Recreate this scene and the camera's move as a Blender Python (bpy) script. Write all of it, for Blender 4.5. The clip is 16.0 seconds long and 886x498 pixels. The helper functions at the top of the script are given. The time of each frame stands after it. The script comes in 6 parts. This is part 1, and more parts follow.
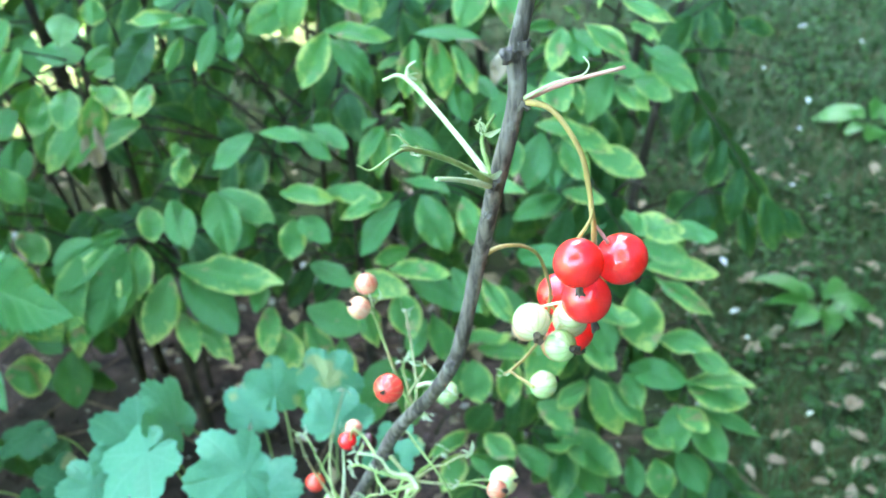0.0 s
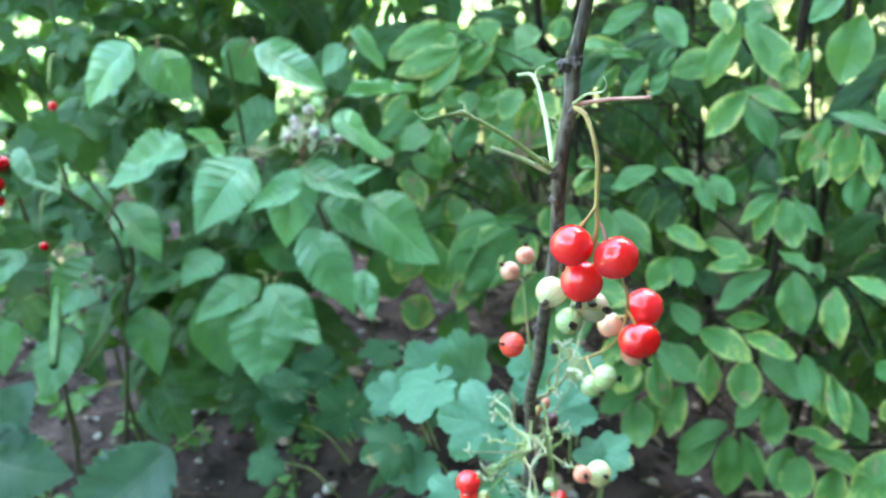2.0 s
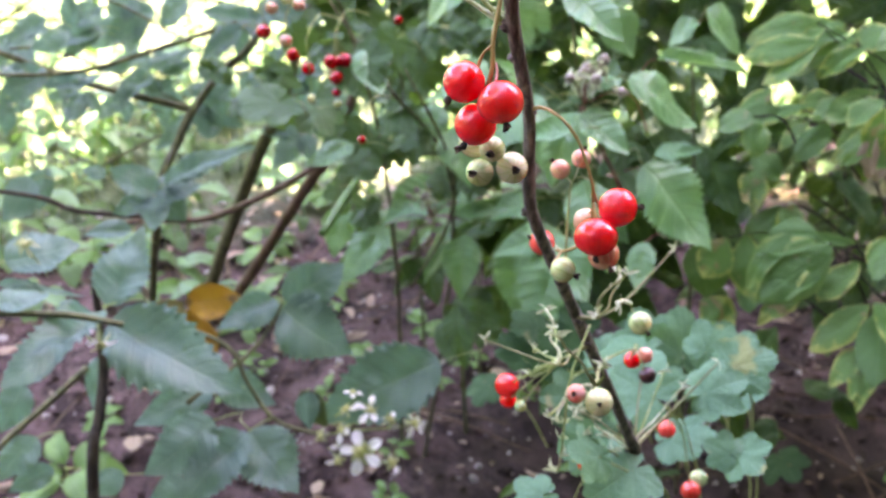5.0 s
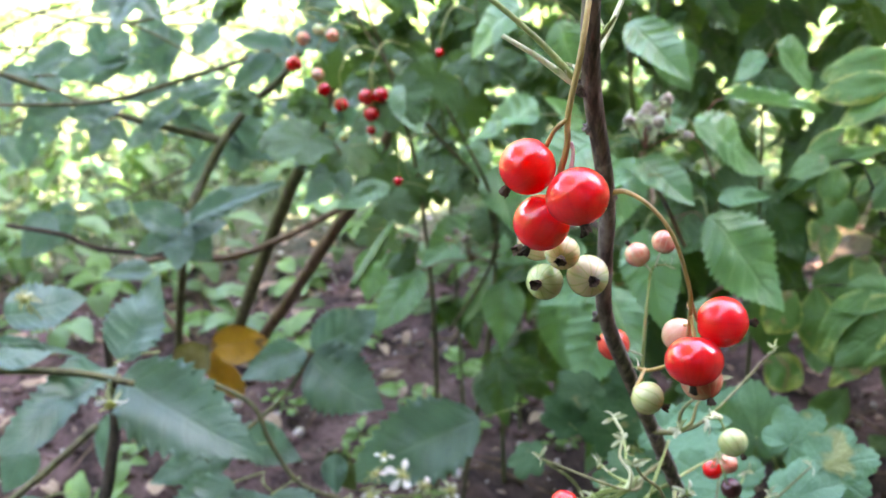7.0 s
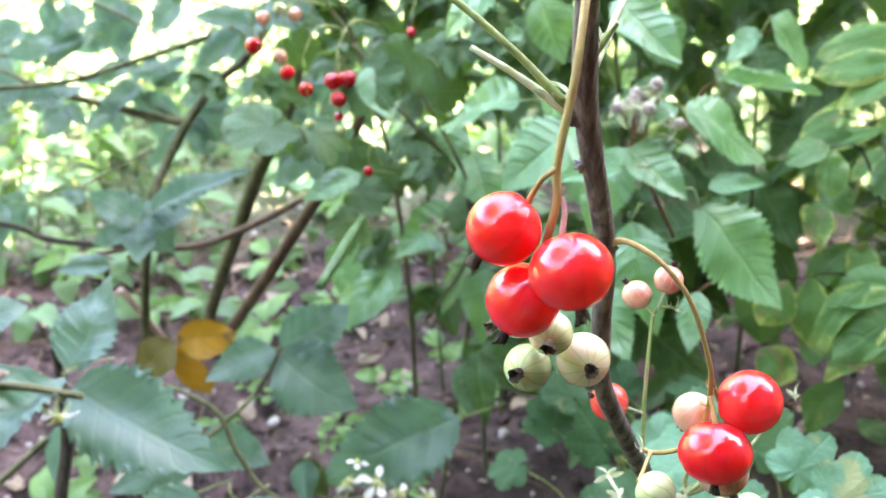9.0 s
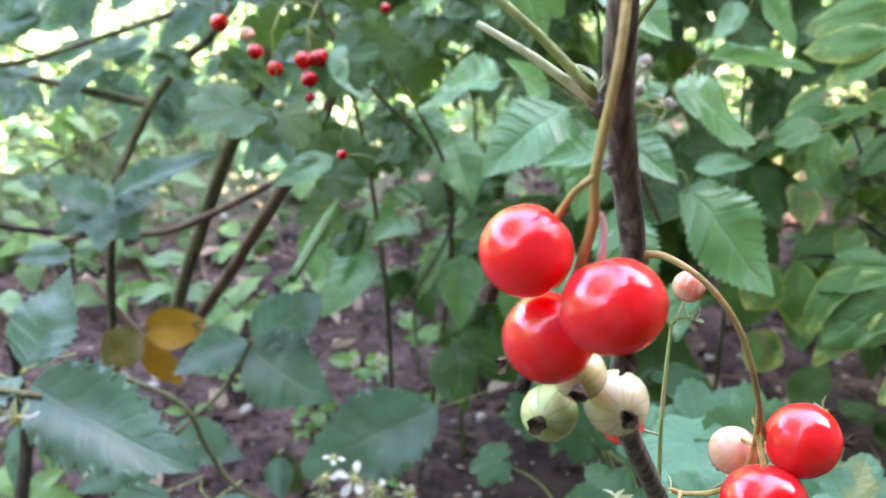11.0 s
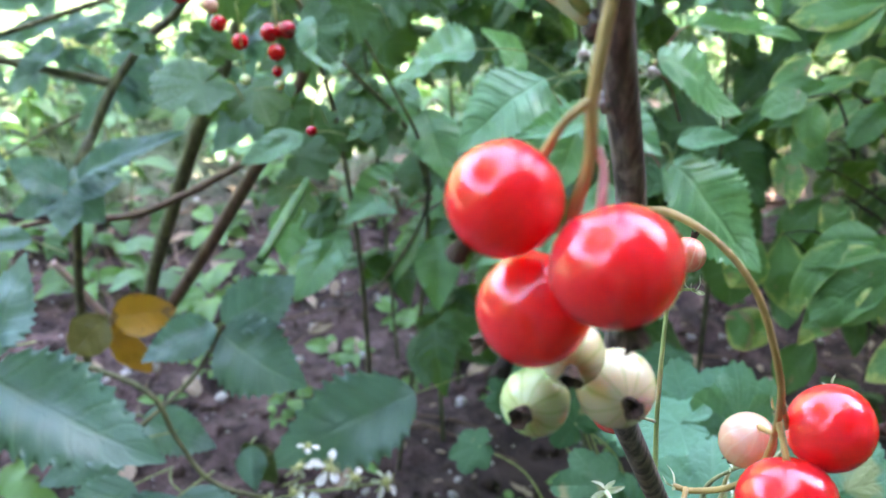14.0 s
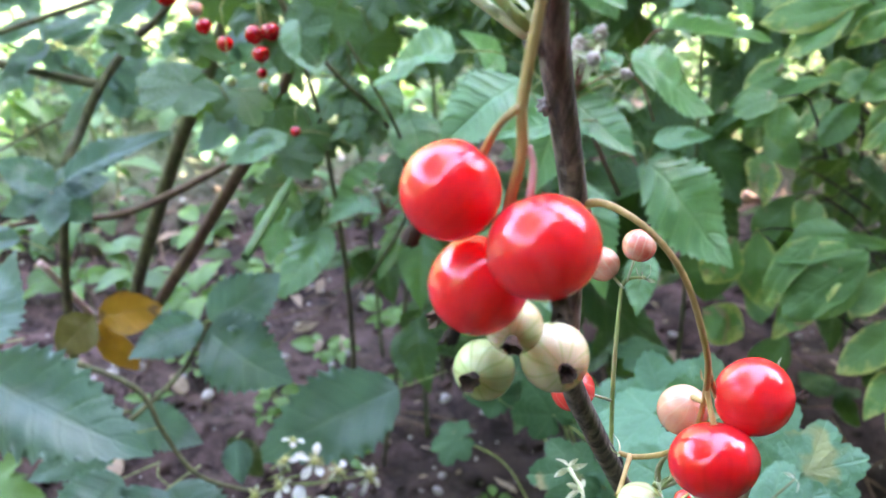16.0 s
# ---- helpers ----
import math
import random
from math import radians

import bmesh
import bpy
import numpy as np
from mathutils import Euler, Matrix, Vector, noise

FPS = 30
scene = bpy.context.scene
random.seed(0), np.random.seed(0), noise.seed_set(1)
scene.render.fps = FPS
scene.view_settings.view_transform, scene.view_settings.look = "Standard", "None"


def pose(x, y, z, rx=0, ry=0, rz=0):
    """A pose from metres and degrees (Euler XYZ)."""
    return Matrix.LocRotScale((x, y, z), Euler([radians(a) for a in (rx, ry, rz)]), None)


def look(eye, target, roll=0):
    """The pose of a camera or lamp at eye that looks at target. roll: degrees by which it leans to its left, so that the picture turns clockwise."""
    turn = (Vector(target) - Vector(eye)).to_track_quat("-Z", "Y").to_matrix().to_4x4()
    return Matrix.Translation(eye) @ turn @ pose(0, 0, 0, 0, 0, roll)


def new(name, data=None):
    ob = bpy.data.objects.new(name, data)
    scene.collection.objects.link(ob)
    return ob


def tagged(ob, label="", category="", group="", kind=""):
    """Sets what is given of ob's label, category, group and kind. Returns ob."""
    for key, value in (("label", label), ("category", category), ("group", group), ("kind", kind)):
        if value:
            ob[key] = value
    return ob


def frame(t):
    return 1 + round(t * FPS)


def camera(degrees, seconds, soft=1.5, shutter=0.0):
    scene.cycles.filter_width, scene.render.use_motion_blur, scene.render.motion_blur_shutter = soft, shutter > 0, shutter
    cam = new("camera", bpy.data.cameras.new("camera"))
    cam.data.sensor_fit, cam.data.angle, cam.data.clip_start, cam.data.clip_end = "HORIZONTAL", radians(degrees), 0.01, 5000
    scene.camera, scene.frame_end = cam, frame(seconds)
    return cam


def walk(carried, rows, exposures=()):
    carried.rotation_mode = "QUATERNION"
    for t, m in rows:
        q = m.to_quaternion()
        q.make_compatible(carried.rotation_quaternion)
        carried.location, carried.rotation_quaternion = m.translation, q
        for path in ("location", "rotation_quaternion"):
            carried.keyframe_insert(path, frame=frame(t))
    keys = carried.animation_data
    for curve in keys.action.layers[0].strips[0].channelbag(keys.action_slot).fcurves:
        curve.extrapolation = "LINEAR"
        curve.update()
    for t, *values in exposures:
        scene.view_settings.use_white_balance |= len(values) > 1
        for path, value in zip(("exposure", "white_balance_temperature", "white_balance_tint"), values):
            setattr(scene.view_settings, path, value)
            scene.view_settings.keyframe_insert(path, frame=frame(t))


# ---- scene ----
cam = camera(48.389, 16.0)
cam.data.dof.use_dof, cam.data.dof.focus_distance, cam.data.dof.aperture_fstop = True, 0.143, 46.0
PATH = [
    (0, (0.02685, 0.00502, 0.83925), (-0.1172, 1.6657, -0.2659), -1.85),
    (0.5, (0.07698, -0.01288, 0.83649), (-0.4476, 1.6137, -0.2023), -1.48),
    (1, (0.07498, -0.01321, 0.83843), (-0.5186, 1.5752, -0.2221), 0.29),
    (1.5, (0.11455, -0.01866, 0.83776), (-0.7731, 1.4745, -0.1536), -0.54),
    (2, (0.12957, -0.00926, 0.84436), (-0.955, 1.3424, -0.1539), 0.08),
    (2.5, (0.13971, 0.00467, 0.83157), (-1.0312, 1.2664, -0.1868), 0.21),
    (3, (0.16038, 0.02372, 0.82578), (-1.3024, 1.0011, -0.1255), -0.25),
    (3.5, (0.1932, 0.04075, 0.82436), (-1.3548, 0.8652, -0.1368), 0.78),
    (4, (0.22851, 0.05399, 0.81724), (-1.3985, 0.7705, -0.099), -0.32),
    (4.5, (0.19946, 0.06132, 0.82379), (-1.3676, 0.8208, -0.1598), 0.75),
    (5, (0.22305, 0.07493, 0.81132), (-1.4177, 0.6837, -0.1568), 0.54),
    (7.5, (0.15438, 0.09739, 0.80177), (-1.5306, 0.6378, -0.1302), 0.22),
    (8, (0.1451, 0.10458, 0.80401), (-1.5272, 0.6375, -0.1548), -0.08),
    (8.5, (0.13926, 0.10513, 0.79747), (-1.5181, 0.6701, -0.1689), 0.15),
    (9, (0.13173, 0.10794, 0.79642), (-1.5125, 0.6783, -0.1891), 0.21),
    (11.5, (0.10752, 0.11233, 0.78181), (-1.4911, 0.7417, -0.2421), 0.49),
    (12, (0.10567, 0.11202, 0.77526), (-1.493, 0.7687, -0.2312), 0.76),
    (12.5, (0.09611, 0.12063, 0.77669), (-1.488, 0.7801, -0.2507), 0.65),
    (13, (0.09513, 0.1237, 0.77157), (-1.4859, 0.7906, -0.2558), 0.39),
    (13.5, (0.09308, 0.13054, 0.77535), (-1.4821, 0.7831, -0.2701), 0.41),
    (14, (0.0953, 0.11938, 0.77669), (-1.4766, 0.7702, -0.2747), 0.68),
    (14.5, (0.10064, 0.11781, 0.78173), (-1.4733, 0.784, -0.2569), 0.99),
    (15, (0.10206, 0.11866, 0.7849), (-1.4652, 0.7773, -0.2685), 0.84),
    (15.5, (0.1059, 0.11183, 0.77818), (-1.4549, 0.8046, -0.263), 1.62),
    (16, (0.10659, 0.11769, 0.782), (-1.4548, 0.7934, -0.2694), 0.97),
]
LOOK = [(0.0, 5.28, 6950, -1), (0.5, 5.18, 6950, -1), (1.0, 5.20, 7050, 2), (1.5, 5.27, 7200, 9), (2.0, 4.98, 7200, 9), (2.5, 5.06, 7050, 7), (3.0, 5.05, 7950, 26), (3.5, 4.80, 8310, 37), (5.0, 4.80, 8460, 49), (7.5, 4.68, 8610, 33), (8.0, 4.78, 8610, 35), (8.5, 5.18, 8610, 35), (9.2, 5.23, 8450, 32), (11.4, 4.78, 8100, 37), (12.5, 4.78, 8050, 34), (13.2, 4.76, 7450, 29), (14.2, 4.76, 7550, 30), (15.0, 4.78, 8000, 36), (16.0, 4.84, 7750, 35)]
walk(cam, [(t, look(eye, target, roll)) for t, eye, target, roll in PATH], LOOK)

# ---- world, sun and exposure ----
SUN_ELEV, SUN_TURN = 50.0, 30.0  # degrees; the turn is the sun's compass side, clockwise from +y
world = bpy.data.worlds.new("sky")
scene.world = world
world.use_nodes = True
_wn = world.node_tree.nodes
_sky = _wn.new("ShaderNodeTexSky")
_sky.sky_type = "NISHITA"
_sky.sun_disc = False
_sky.sun_elevation, _sky.sun_rotation = radians(SUN_ELEV), radians(SUN_TURN)
_wn["Background"].inputs["Strength"].default_value = 0.15
world.node_tree.links.new(_sky.outputs[0], _wn["Background"].inputs["Color"])
sun = new("sun", bpy.data.lights.new("sun", "SUN"))
sun.data.energy, sun.data.angle, sun.data.color = 4.8, radians(0.6), (1.0, 0.97, 0.92)
_dir = Vector((math.sin(radians(SUN_TURN)) * math.cos(radians(SUN_ELEV)), math.cos(radians(SUN_TURN)) * math.cos(radians(SUN_ELEV)), math.sin(radians(SUN_ELEV))))
sun.matrix_world = look(_dir * 20, (0, 0, 0))


# ---- materials ----
class Mat:
    """A node material and short ways to wire it."""

    def __init__(self, name):
        self.mat = bpy.data.materials.new(name)
        self.mat.use_nodes = True
        self.nodes, self.links = self.mat.node_tree.nodes, self.mat.node_tree.links
        self.bsdf, self.out = self.nodes["Principled BSDF"], self.nodes["Material Output"]

    def put(self, value, socket):
        if isinstance(value, bpy.types.NodeSocket):
            self.links.new(value, socket)
        elif value is not None:
            socket.default_value = value if not isinstance(value, tuple) or len(value) != 3 or socket.type != "RGBA" else (*value, 1)

    def set(self, **values):
        names = dict(color="Base Color", rough="Roughness", metal="Metallic", spec="Specular IOR Level", coat="Coat Weight", coat_rough="Coat Roughness", sss="Subsurface Weight", sss_scale="Subsurface Scale", normal="Normal", ior="IOR", sheen="Sheen Weight")
        for key, value in values.items():
            self.put(value, self.bsdf.inputs[names[key]])
        return self

    def math(self, op, a, b=None, c=None, clamp=False):
        n = self.nodes.new("ShaderNodeMath")
        n.operation, n.use_clamp = op, clamp
        for v, s in zip((a, b, c), n.inputs):
            self.put(v, s)
        return n.outputs[0]

    def mix(self, f, a, b, blend="MIX"):
        n = self.nodes.new("ShaderNodeMix")
        n.data_type, n.blend_type = "RGBA", blend
        self.put(f, n.inputs[0]), self.put(a, n.inputs[6]), self.put(b, n.inputs[7])
        return n.outputs[2]

    def ramp(self, f, lo, hi):
        n = self.nodes.new("ShaderNodeMapRange")
        n.interpolation_type = "SMOOTHSTEP"
        self.put(f, n.inputs[0]), self.put(lo, n.inputs[1]), self.put(hi, n.inputs[2])
        return n.outputs[0]

    def noise(self, vec, scale, detail=3.0, rough=0.55, stretch=None):
        if stretch:
            m = self.nodes.new("ShaderNodeMapping")
            self.put(vec, m.inputs[0])
            m.inputs[3].default_value = stretch
            vec = m.outputs[0]
        n = self.nodes.new("ShaderNodeTexNoise")
        self.put(vec, n.inputs["Vector"])
        n.inputs["Scale"].default_value, n.inputs["Detail"].default_value, n.inputs["Roughness"].default_value = scale, detail, rough
        return n.outputs[0]

    def coord(self, kind="Object"):
        return self.nodes.new("ShaderNodeTexCoord").outputs[kind]

    def place(self):
        return self.nodes.new("ShaderNodeNewGeometry").outputs["Position"]

    def chance(self, island=False):
        if island:
            return self.nodes.new("ShaderNodeNewGeometry").outputs["Random Per Island"]
        return self.nodes.new("ShaderNodeObjectInfo").outputs["Random"]

    def bump(self, height, strength=0.4, distance=0.002):
        n = self.nodes.new("ShaderNodeBump")
        n.inputs["Strength"].default_value, n.inputs["Distance"].default_value = strength, distance
        self.put(height, n.inputs["Height"])
        return n.outputs[0]

    def xyz(self, vec):
        n = self.nodes.new("ShaderNodeSeparateXYZ")
        self.put(vec, n.inputs[0])
        return n.outputs

    def translucent(self, color, factor):
        t, m = self.nodes.new("ShaderNodeBsdfTranslucent"), self.nodes.new("ShaderNodeMixShader")
        self.put(color, t.inputs[0]), self.put(factor, m.inputs[0])
        self.links.new(self.bsdf.outputs[0], m.inputs[1]), self.links.new(t.outputs[0], m.inputs[2])
        self.links.new(m.outputs[0], self.out.inputs[0])
        return self.mat


def leaf_mat(name, dark, light, vein, ribs, slant, rough, edge=None, edge_amount=0.0, spots=None, island=False, depth=0.5, see=0.28, glow=(0.30, 0.55, 0.06), gloss=0.85):
    """A leaf blade: midrib and side ribs by its own coordinates, a coloured margin, blotches, and light that comes through."""
    m = Mat(name)
    u, v, _ = m.xyz(m.coord("UV"))
    au = m.math("ABSOLUTE", u)
    where, luck = m.place(), m.chance(island)
    broad, fine = m.noise(where, 45, 3), m.noise(where, 420, 4)
    color = m.mix(m.math("ADD", m.math("MULTIPLY", luck, 0.6), m.math("MULTIPLY", broad, 0.5), clamp=True), dark, light)
    mid = m.math("SUBTRACT", 1.0, m.ramp(au, 0.02, 0.09))
    wander = m.math("MULTIPLY", m.math("SUBTRACT", broad, 0.5), 0.7)
    saw = m.math("FRACT", m.math("ADD", wander, m.math("SUBTRACT", m.math("MULTIPLY", v, ribs), m.math("MULTIPLY", au, slant))))
    side = m.math("SUBTRACT", 1.0, m.ramp(m.math("ABSOLUTE", m.math("SUBTRACT", saw, 0.5)), 0.03, 0.14))
    net = m.math("MAXIMUM", mid, m.math("MULTIPLY", side, 0.55))
    color = m.mix(m.math("MULTIPLY", net, 0.22), color, vein)
    if edge:
        frayed = m.math("ADD", m.math("MULTIPLY", m.math("SUBTRACT", broad, 0.5), 0.9), m.math("MULTIPLY", m.math("SUBTRACT", m.noise(where, 190, 3), 0.5), 0.9))
        frayed = m.math("SUBTRACT", frayed, m.math("MULTIPLY", side, 0.12))
        outer = m.math("MAXIMUM", au, m.math("MULTIPLY", v, 0.92))
        reach = m.math("ADD", outer, frayed)
        rim = m.ramp(reach, 0.62, 1.04)
        rim = m.math("MULTIPLY", rim, m.math("MULTIPLY", m.ramp(luck, 0.15, 0.75), edge_amount))
        color = m.mix(rim, color, edge)
        if spots:
            burnt = m.math("MULTIPLY", m.ramp(reach, 1.00, 1.22), m.ramp(luck, 0.45, 0.9))
            color = m.mix(m.math("MULTIPLY", burnt, 0.8), color, spots)
    if spots:
        blot = m.ramp(m.math("ADD", m.noise(where, 70, 2), m.math("MULTIPLY", luck, 0.14)), 0.72, 0.80)
        color = m.mix(m.math("MULTIPLY", blot, 0.8), color, spots)
    height = m.math("SUBTRACT", m.math("MULTIPLY", fine, 0.55), m.math("MULTIPLY", net, depth))
    m.set(color=color, rough=m.math("ADD", rough - 0.10, m.math("MULTIPLY", fine, 0.22)), spec=gloss, normal=m.bump(height, 0.7, 0.0013))
    return m.translucent(m.mix(0.5, color, glow) if glow else color, see)


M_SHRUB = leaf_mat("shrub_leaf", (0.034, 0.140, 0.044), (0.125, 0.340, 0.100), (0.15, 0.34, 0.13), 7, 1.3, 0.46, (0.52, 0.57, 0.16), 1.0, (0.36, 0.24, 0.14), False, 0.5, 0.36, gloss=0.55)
# darker copy of the shrub leaf: the shade inside is put into its colour
M_SHRUB_SHADED = leaf_mat("shrub_leaf_shaded", (0.010, 0.050, 0.017), (0.025, 0.100, 0.029), (0.13, 0.30, 0.12), 7, 1.3, 0.48, (0.30, 0.42, 0.10), 0.4, None, True, 0.5, 0.26, gloss=0.35)
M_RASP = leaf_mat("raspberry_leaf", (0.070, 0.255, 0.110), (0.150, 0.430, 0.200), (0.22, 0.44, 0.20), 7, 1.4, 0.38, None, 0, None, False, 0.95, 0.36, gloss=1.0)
# darker copy of the raspberry leaf, holding the bush's inner shade in its colour
M_RASP_SHADED = leaf_mat("raspberry_leaf_shaded", (0.017, 0.074, 0.026), (0.040, 0.142, 0.046), (0.15, 0.30, 0.13), 7, 1.4, 0.46, None, 0, None, True, 0.9, 0.26, gloss=0.4)
M_BRAMBLE = leaf_mat("bramble_leaf", (0.052, 0.150, 0.118), (0.118, 0.258, 0.208), (0.19, 0.33, 0.24), 7, 1.4, 0.38, None, 0, None, False, 0.85, 0.44, (0.18, 0.40, 0.24), 0.9)
M_DARKLEAF = leaf_mat("dark_leaf", (0.018, 0.045, 0.012), (0.035, 0.075, 0.020), (0.06, 0.11, 0.04), 6, 1.2, 0.4, None, 0, (0.30, 0.28, 0.16), False, 0.6, 0.1)
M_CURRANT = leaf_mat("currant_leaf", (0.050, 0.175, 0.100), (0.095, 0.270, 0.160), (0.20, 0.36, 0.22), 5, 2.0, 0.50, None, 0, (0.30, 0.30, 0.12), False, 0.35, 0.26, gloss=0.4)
M_WEED = leaf_mat("weed_leaf", (0.06, 0.20, 0.04), (0.11, 0.30, 0.06), (0.25, 0.42, 0.15), 4, 1.0, 0.5, None, 0, None, False, 0.4, 0.35)
M_YELLOW = leaf_mat("yellow_leaf", (0.42, 0.19, 0.012), (0.56, 0.27, 0.018), (0.30, 0.13, 0.02), 6, 1.2, 0.5, (0.30, 0.12, 0.02), 0.4, (0.16, 0.08, 0.03), False, 0.6, 0.2, None)
M_WITHER = leaf_mat("withered_leaf", (0.34, 0.22, 0.15), (0.52, 0.38, 0.30), (0.40, 0.30, 0.20), 6, 1.2, 0.6, None, 0, (0.20, 0.12, 0.07), False, 0.8, 0.2, None)
M_DULL = leaf_mat("dull_leaf", (0.12, 0.10, 0.025), (0.20, 0.17, 0.04), (0.30, 0.24, 0.06), 6, 1.2, 0.5, None, 0, (0.12, 0.08, 0.03), False, 0.6, 0.2, None)
M_DEAD = leaf_mat("dead_leaf", (0.20, 0.12, 0.07), (0.46, 0.33, 0.23), (0.30, 0.22, 0.14), 7, 1.2, 0.7, None, 0, (0.12, 0.07, 0.04), True, 0.8, 0.1, None)
M_PETAL = leaf_mat("white_petal", (0.78, 0.76, 0.74), (0.86, 0.85, 0.84), (0.74, 0.74, 0.66), 3, 0.5, 0.55, None, 0, None, False, 0.2, 0.3, None)


def bark_mat(name, dark, light, patch, scale=1.0, rough=0.65):
    m = Mat(name)
    p = m.place()
    streak, spot, grain = m.noise(p, 260 * scale, 5, 0.6, (1, 1, 0.16)), m.noise(p, 90 * scale, 3), m.noise(p, 1400 * scale, 3)
    color = m.mix(m.ramp(streak, 0.36, 0.66), dark, light)
    color = m.mix(m.math("MULTIPLY", m.ramp(spot, 0.56, 0.70), 0.7), color, patch)
    height = m.math("ADD", streak, m.math("MULTIPLY", grain, 0.3))
    return m.set(color=color, rough=rough, spec=0.35, normal=m.bump(height, 0.7, 0.0009)).mat


M_BARK = bark_mat("currant_bark", (0.050, 0.037, 0.036), (0.21, 0.165, 0.15), (0.28, 0.24, 0.225), 2.4)
M_TWIG = bark_mat("dark_twig", (0.022, 0.016, 0.012), (0.07, 0.05, 0.038), (0.10, 0.09, 0.07), 0.6, 0.8)
M_SUCKER = bark_mat("green_cane", (0.07, 0.10, 0.035), (0.15, 0.19, 0.07), (0.16, 0.12, 0.08), 0.5, 0.6)
M_CANE = bark_mat("bramble_cane", (0.070, 0.075, 0.035), (0.16, 0.165, 0.075), (0.16, 0.12, 0.08), 0.5, 0.6)
M_CANE_RED = bark_mat("brown_cane", (0.10, 0.055, 0.035), (0.20, 0.12, 0.08), (0.13, 0.10, 0.07), 0.5, 0.6)
M_GREENSTEM = bark_mat("green_stalk", (0.17, 0.24, 0.07), (0.33, 0.40, 0.15), (0.42, 0.30, 0.16), 0.8, 0.5)
M_SHOOT = bark_mat("green_shoot", (0.028, 0.10, 0.025), (0.045, 0.14, 0.035), (0.04, 0.12, 0.03), 0.5, 0.45)
M_OCHRE = bark_mat("ochre_stalk", (0.32, 0.20, 0.07), (0.50, 0.34, 0.13), (0.36, 0.36, 0.12), 0.8, 0.45)
M_SPUR = bark_mat("spur_stalk", (0.20, 0.20, 0.09), (0.36, 0.35, 0.18), (0.24, 0.16, 0.10), 1.0, 0.55)
M_PALE = bark_mat("pale_stalk", (0.42, 0.46, 0.25), (0.60, 0.62, 0.40), (0.50, 0.32, 0.28), 0.8, 0.5)
M_PINKSTALK = bark_mat("pink_stalk", (0.42, 0.16, 0.15), (0.58, 0.30, 0.24), (0.48, 0.38, 0.20), 0.8, 0.45)
M_REDSTALK = bark_mat("red_petiole", (0.20, 0.06, 0.05), (0.30, 0.13, 0.08), (0.20, 0.22, 0.08), 0.8, 0.5)
M_CALYX = bark_mat("dry_calyx", (0.018, 0.012, 0.009), (0.09, 0.055, 0.035), (0.12, 0.08, 0.05), 2.0, 0.85)


def berry_mat(name, body, tint, line, lines, blush, rough=0.13, sss=0.35):
    """Berry skin: meridian lines by its own coordinates, a blush, a waxy gloss and light that seeps in."""
    m = Mat(name)
    u, v, _ = m.xyz(m.coord("UV"))
    p, luck = m.coord("Object"), m.chance()
    soft = m.noise(p, 2.2, 2)
    color = m.mix(m.ramp(m.math("ADD", soft, m.math("MULTIPLY", m.math("SUBTRACT", luck, 0.5), 0.4)), 0.38, 0.68), body, tint)
    wave = m.math("ABSOLUTE", m.math("SUBTRACT", m.math("FRACT", m.math("ADD", m.math("MULTIPLY", u, lines), m.math("MULTIPLY", m.noise(p, 3.0, 2), 0.5))), 0.5))
    thin = m.math("SUBTRACT", 1.0, m.ramp(wave, 0.02, 0.17))
    color = m.mix(m.math("MULTIPLY", thin, blush), color, line)
    color = m.mix(m.math("MULTIPLY", m.ramp(m.noise(p, 30, 3), 0.62, 0.75), 0.15), color, line)
    m.set(color=color, rough=m.math("ADD", rough, m.math("MULTIPLY", m.noise(p, 9, 3), 0.08)), spec=0.62, coat=0.2, coat_rough=0.07, sss=sss, sss_scale=0.009, normal=m.bump(m.noise(p, 9, 2), 0.025, 0.02))
    m.bsdf.inputs["Subsurface Radius"].default_value = (1.0, 0.25, 0.12)
    return m.mat


M_RED = berry_mat("red_skin", (0.95, 0.045, 0.045), (0.92, 0.028, 0.034), (0.66, 0.012, 0.018), 12, 0.16, 0.11, 1.0)
M_DEEP = berry_mat("deep_red_skin", (0.58, 0.008, 0.010), (0.46, 0.005, 0.012), (0.28, 0.004, 0.008), 12, 0.35, 0.12, 0.6)
M_RIPE = berry_mat("ripe_red_skin", (0.84, 0.020, 0.024), (0.78, 0.014, 0.022), (0.50, 0.008, 0.012), 12, 0.2, 0.12, 0.9)
M_GREEN = berry_mat("green_skin", (0.46, 0.56, 0.28), (0.56, 0.62, 0.36), (0.28, 0.40, 0.14), 10, 0.6, 0.18, 0.3)
M_CREAM = berry_mat("cream_skin", (0.58, 0.60, 0.32), (0.62, 0.56, 0.36), (0.36, 0.44, 0.16), 10, 0.55, 0.18, 0.3)
M_BLUSH = berry_mat("blush_skin", (0.67, 0.37, 0.26), (0.67, 0.20, 0.14), (0.68, 0.50, 0.36), 12, 0.35, 0.2, 0.3)
M_ORANGE = berry_mat("orange_skin", (0.78, 0.065, 0.05), (0.74, 0.028, 0.025), (0.74, 0.24, 0.14), 12, 0.4, 0.16, 0.3)
M_PURPLE = berry_mat("purple_skin", (0.06, 0.006, 0.014), (0.03, 0.004, 0.008), (0.10, 0.01, 0.02), 10, 0.4, 0.3, 0.1)


def bud_mat():
    m = Mat("downy_bud")
    p = m.place()
    color = m.mix(m.ramp(m.noise(p, 500, 3), 0.35, 0.65), (0.25, 0.18, 0.155), (0.44, 0.39, 0.32))
    return m.set(color=color, rough=0.85, sheen=0.4, normal=m.bump(m.noise(p, 1800, 2), 0.6, 0.0006)).mat


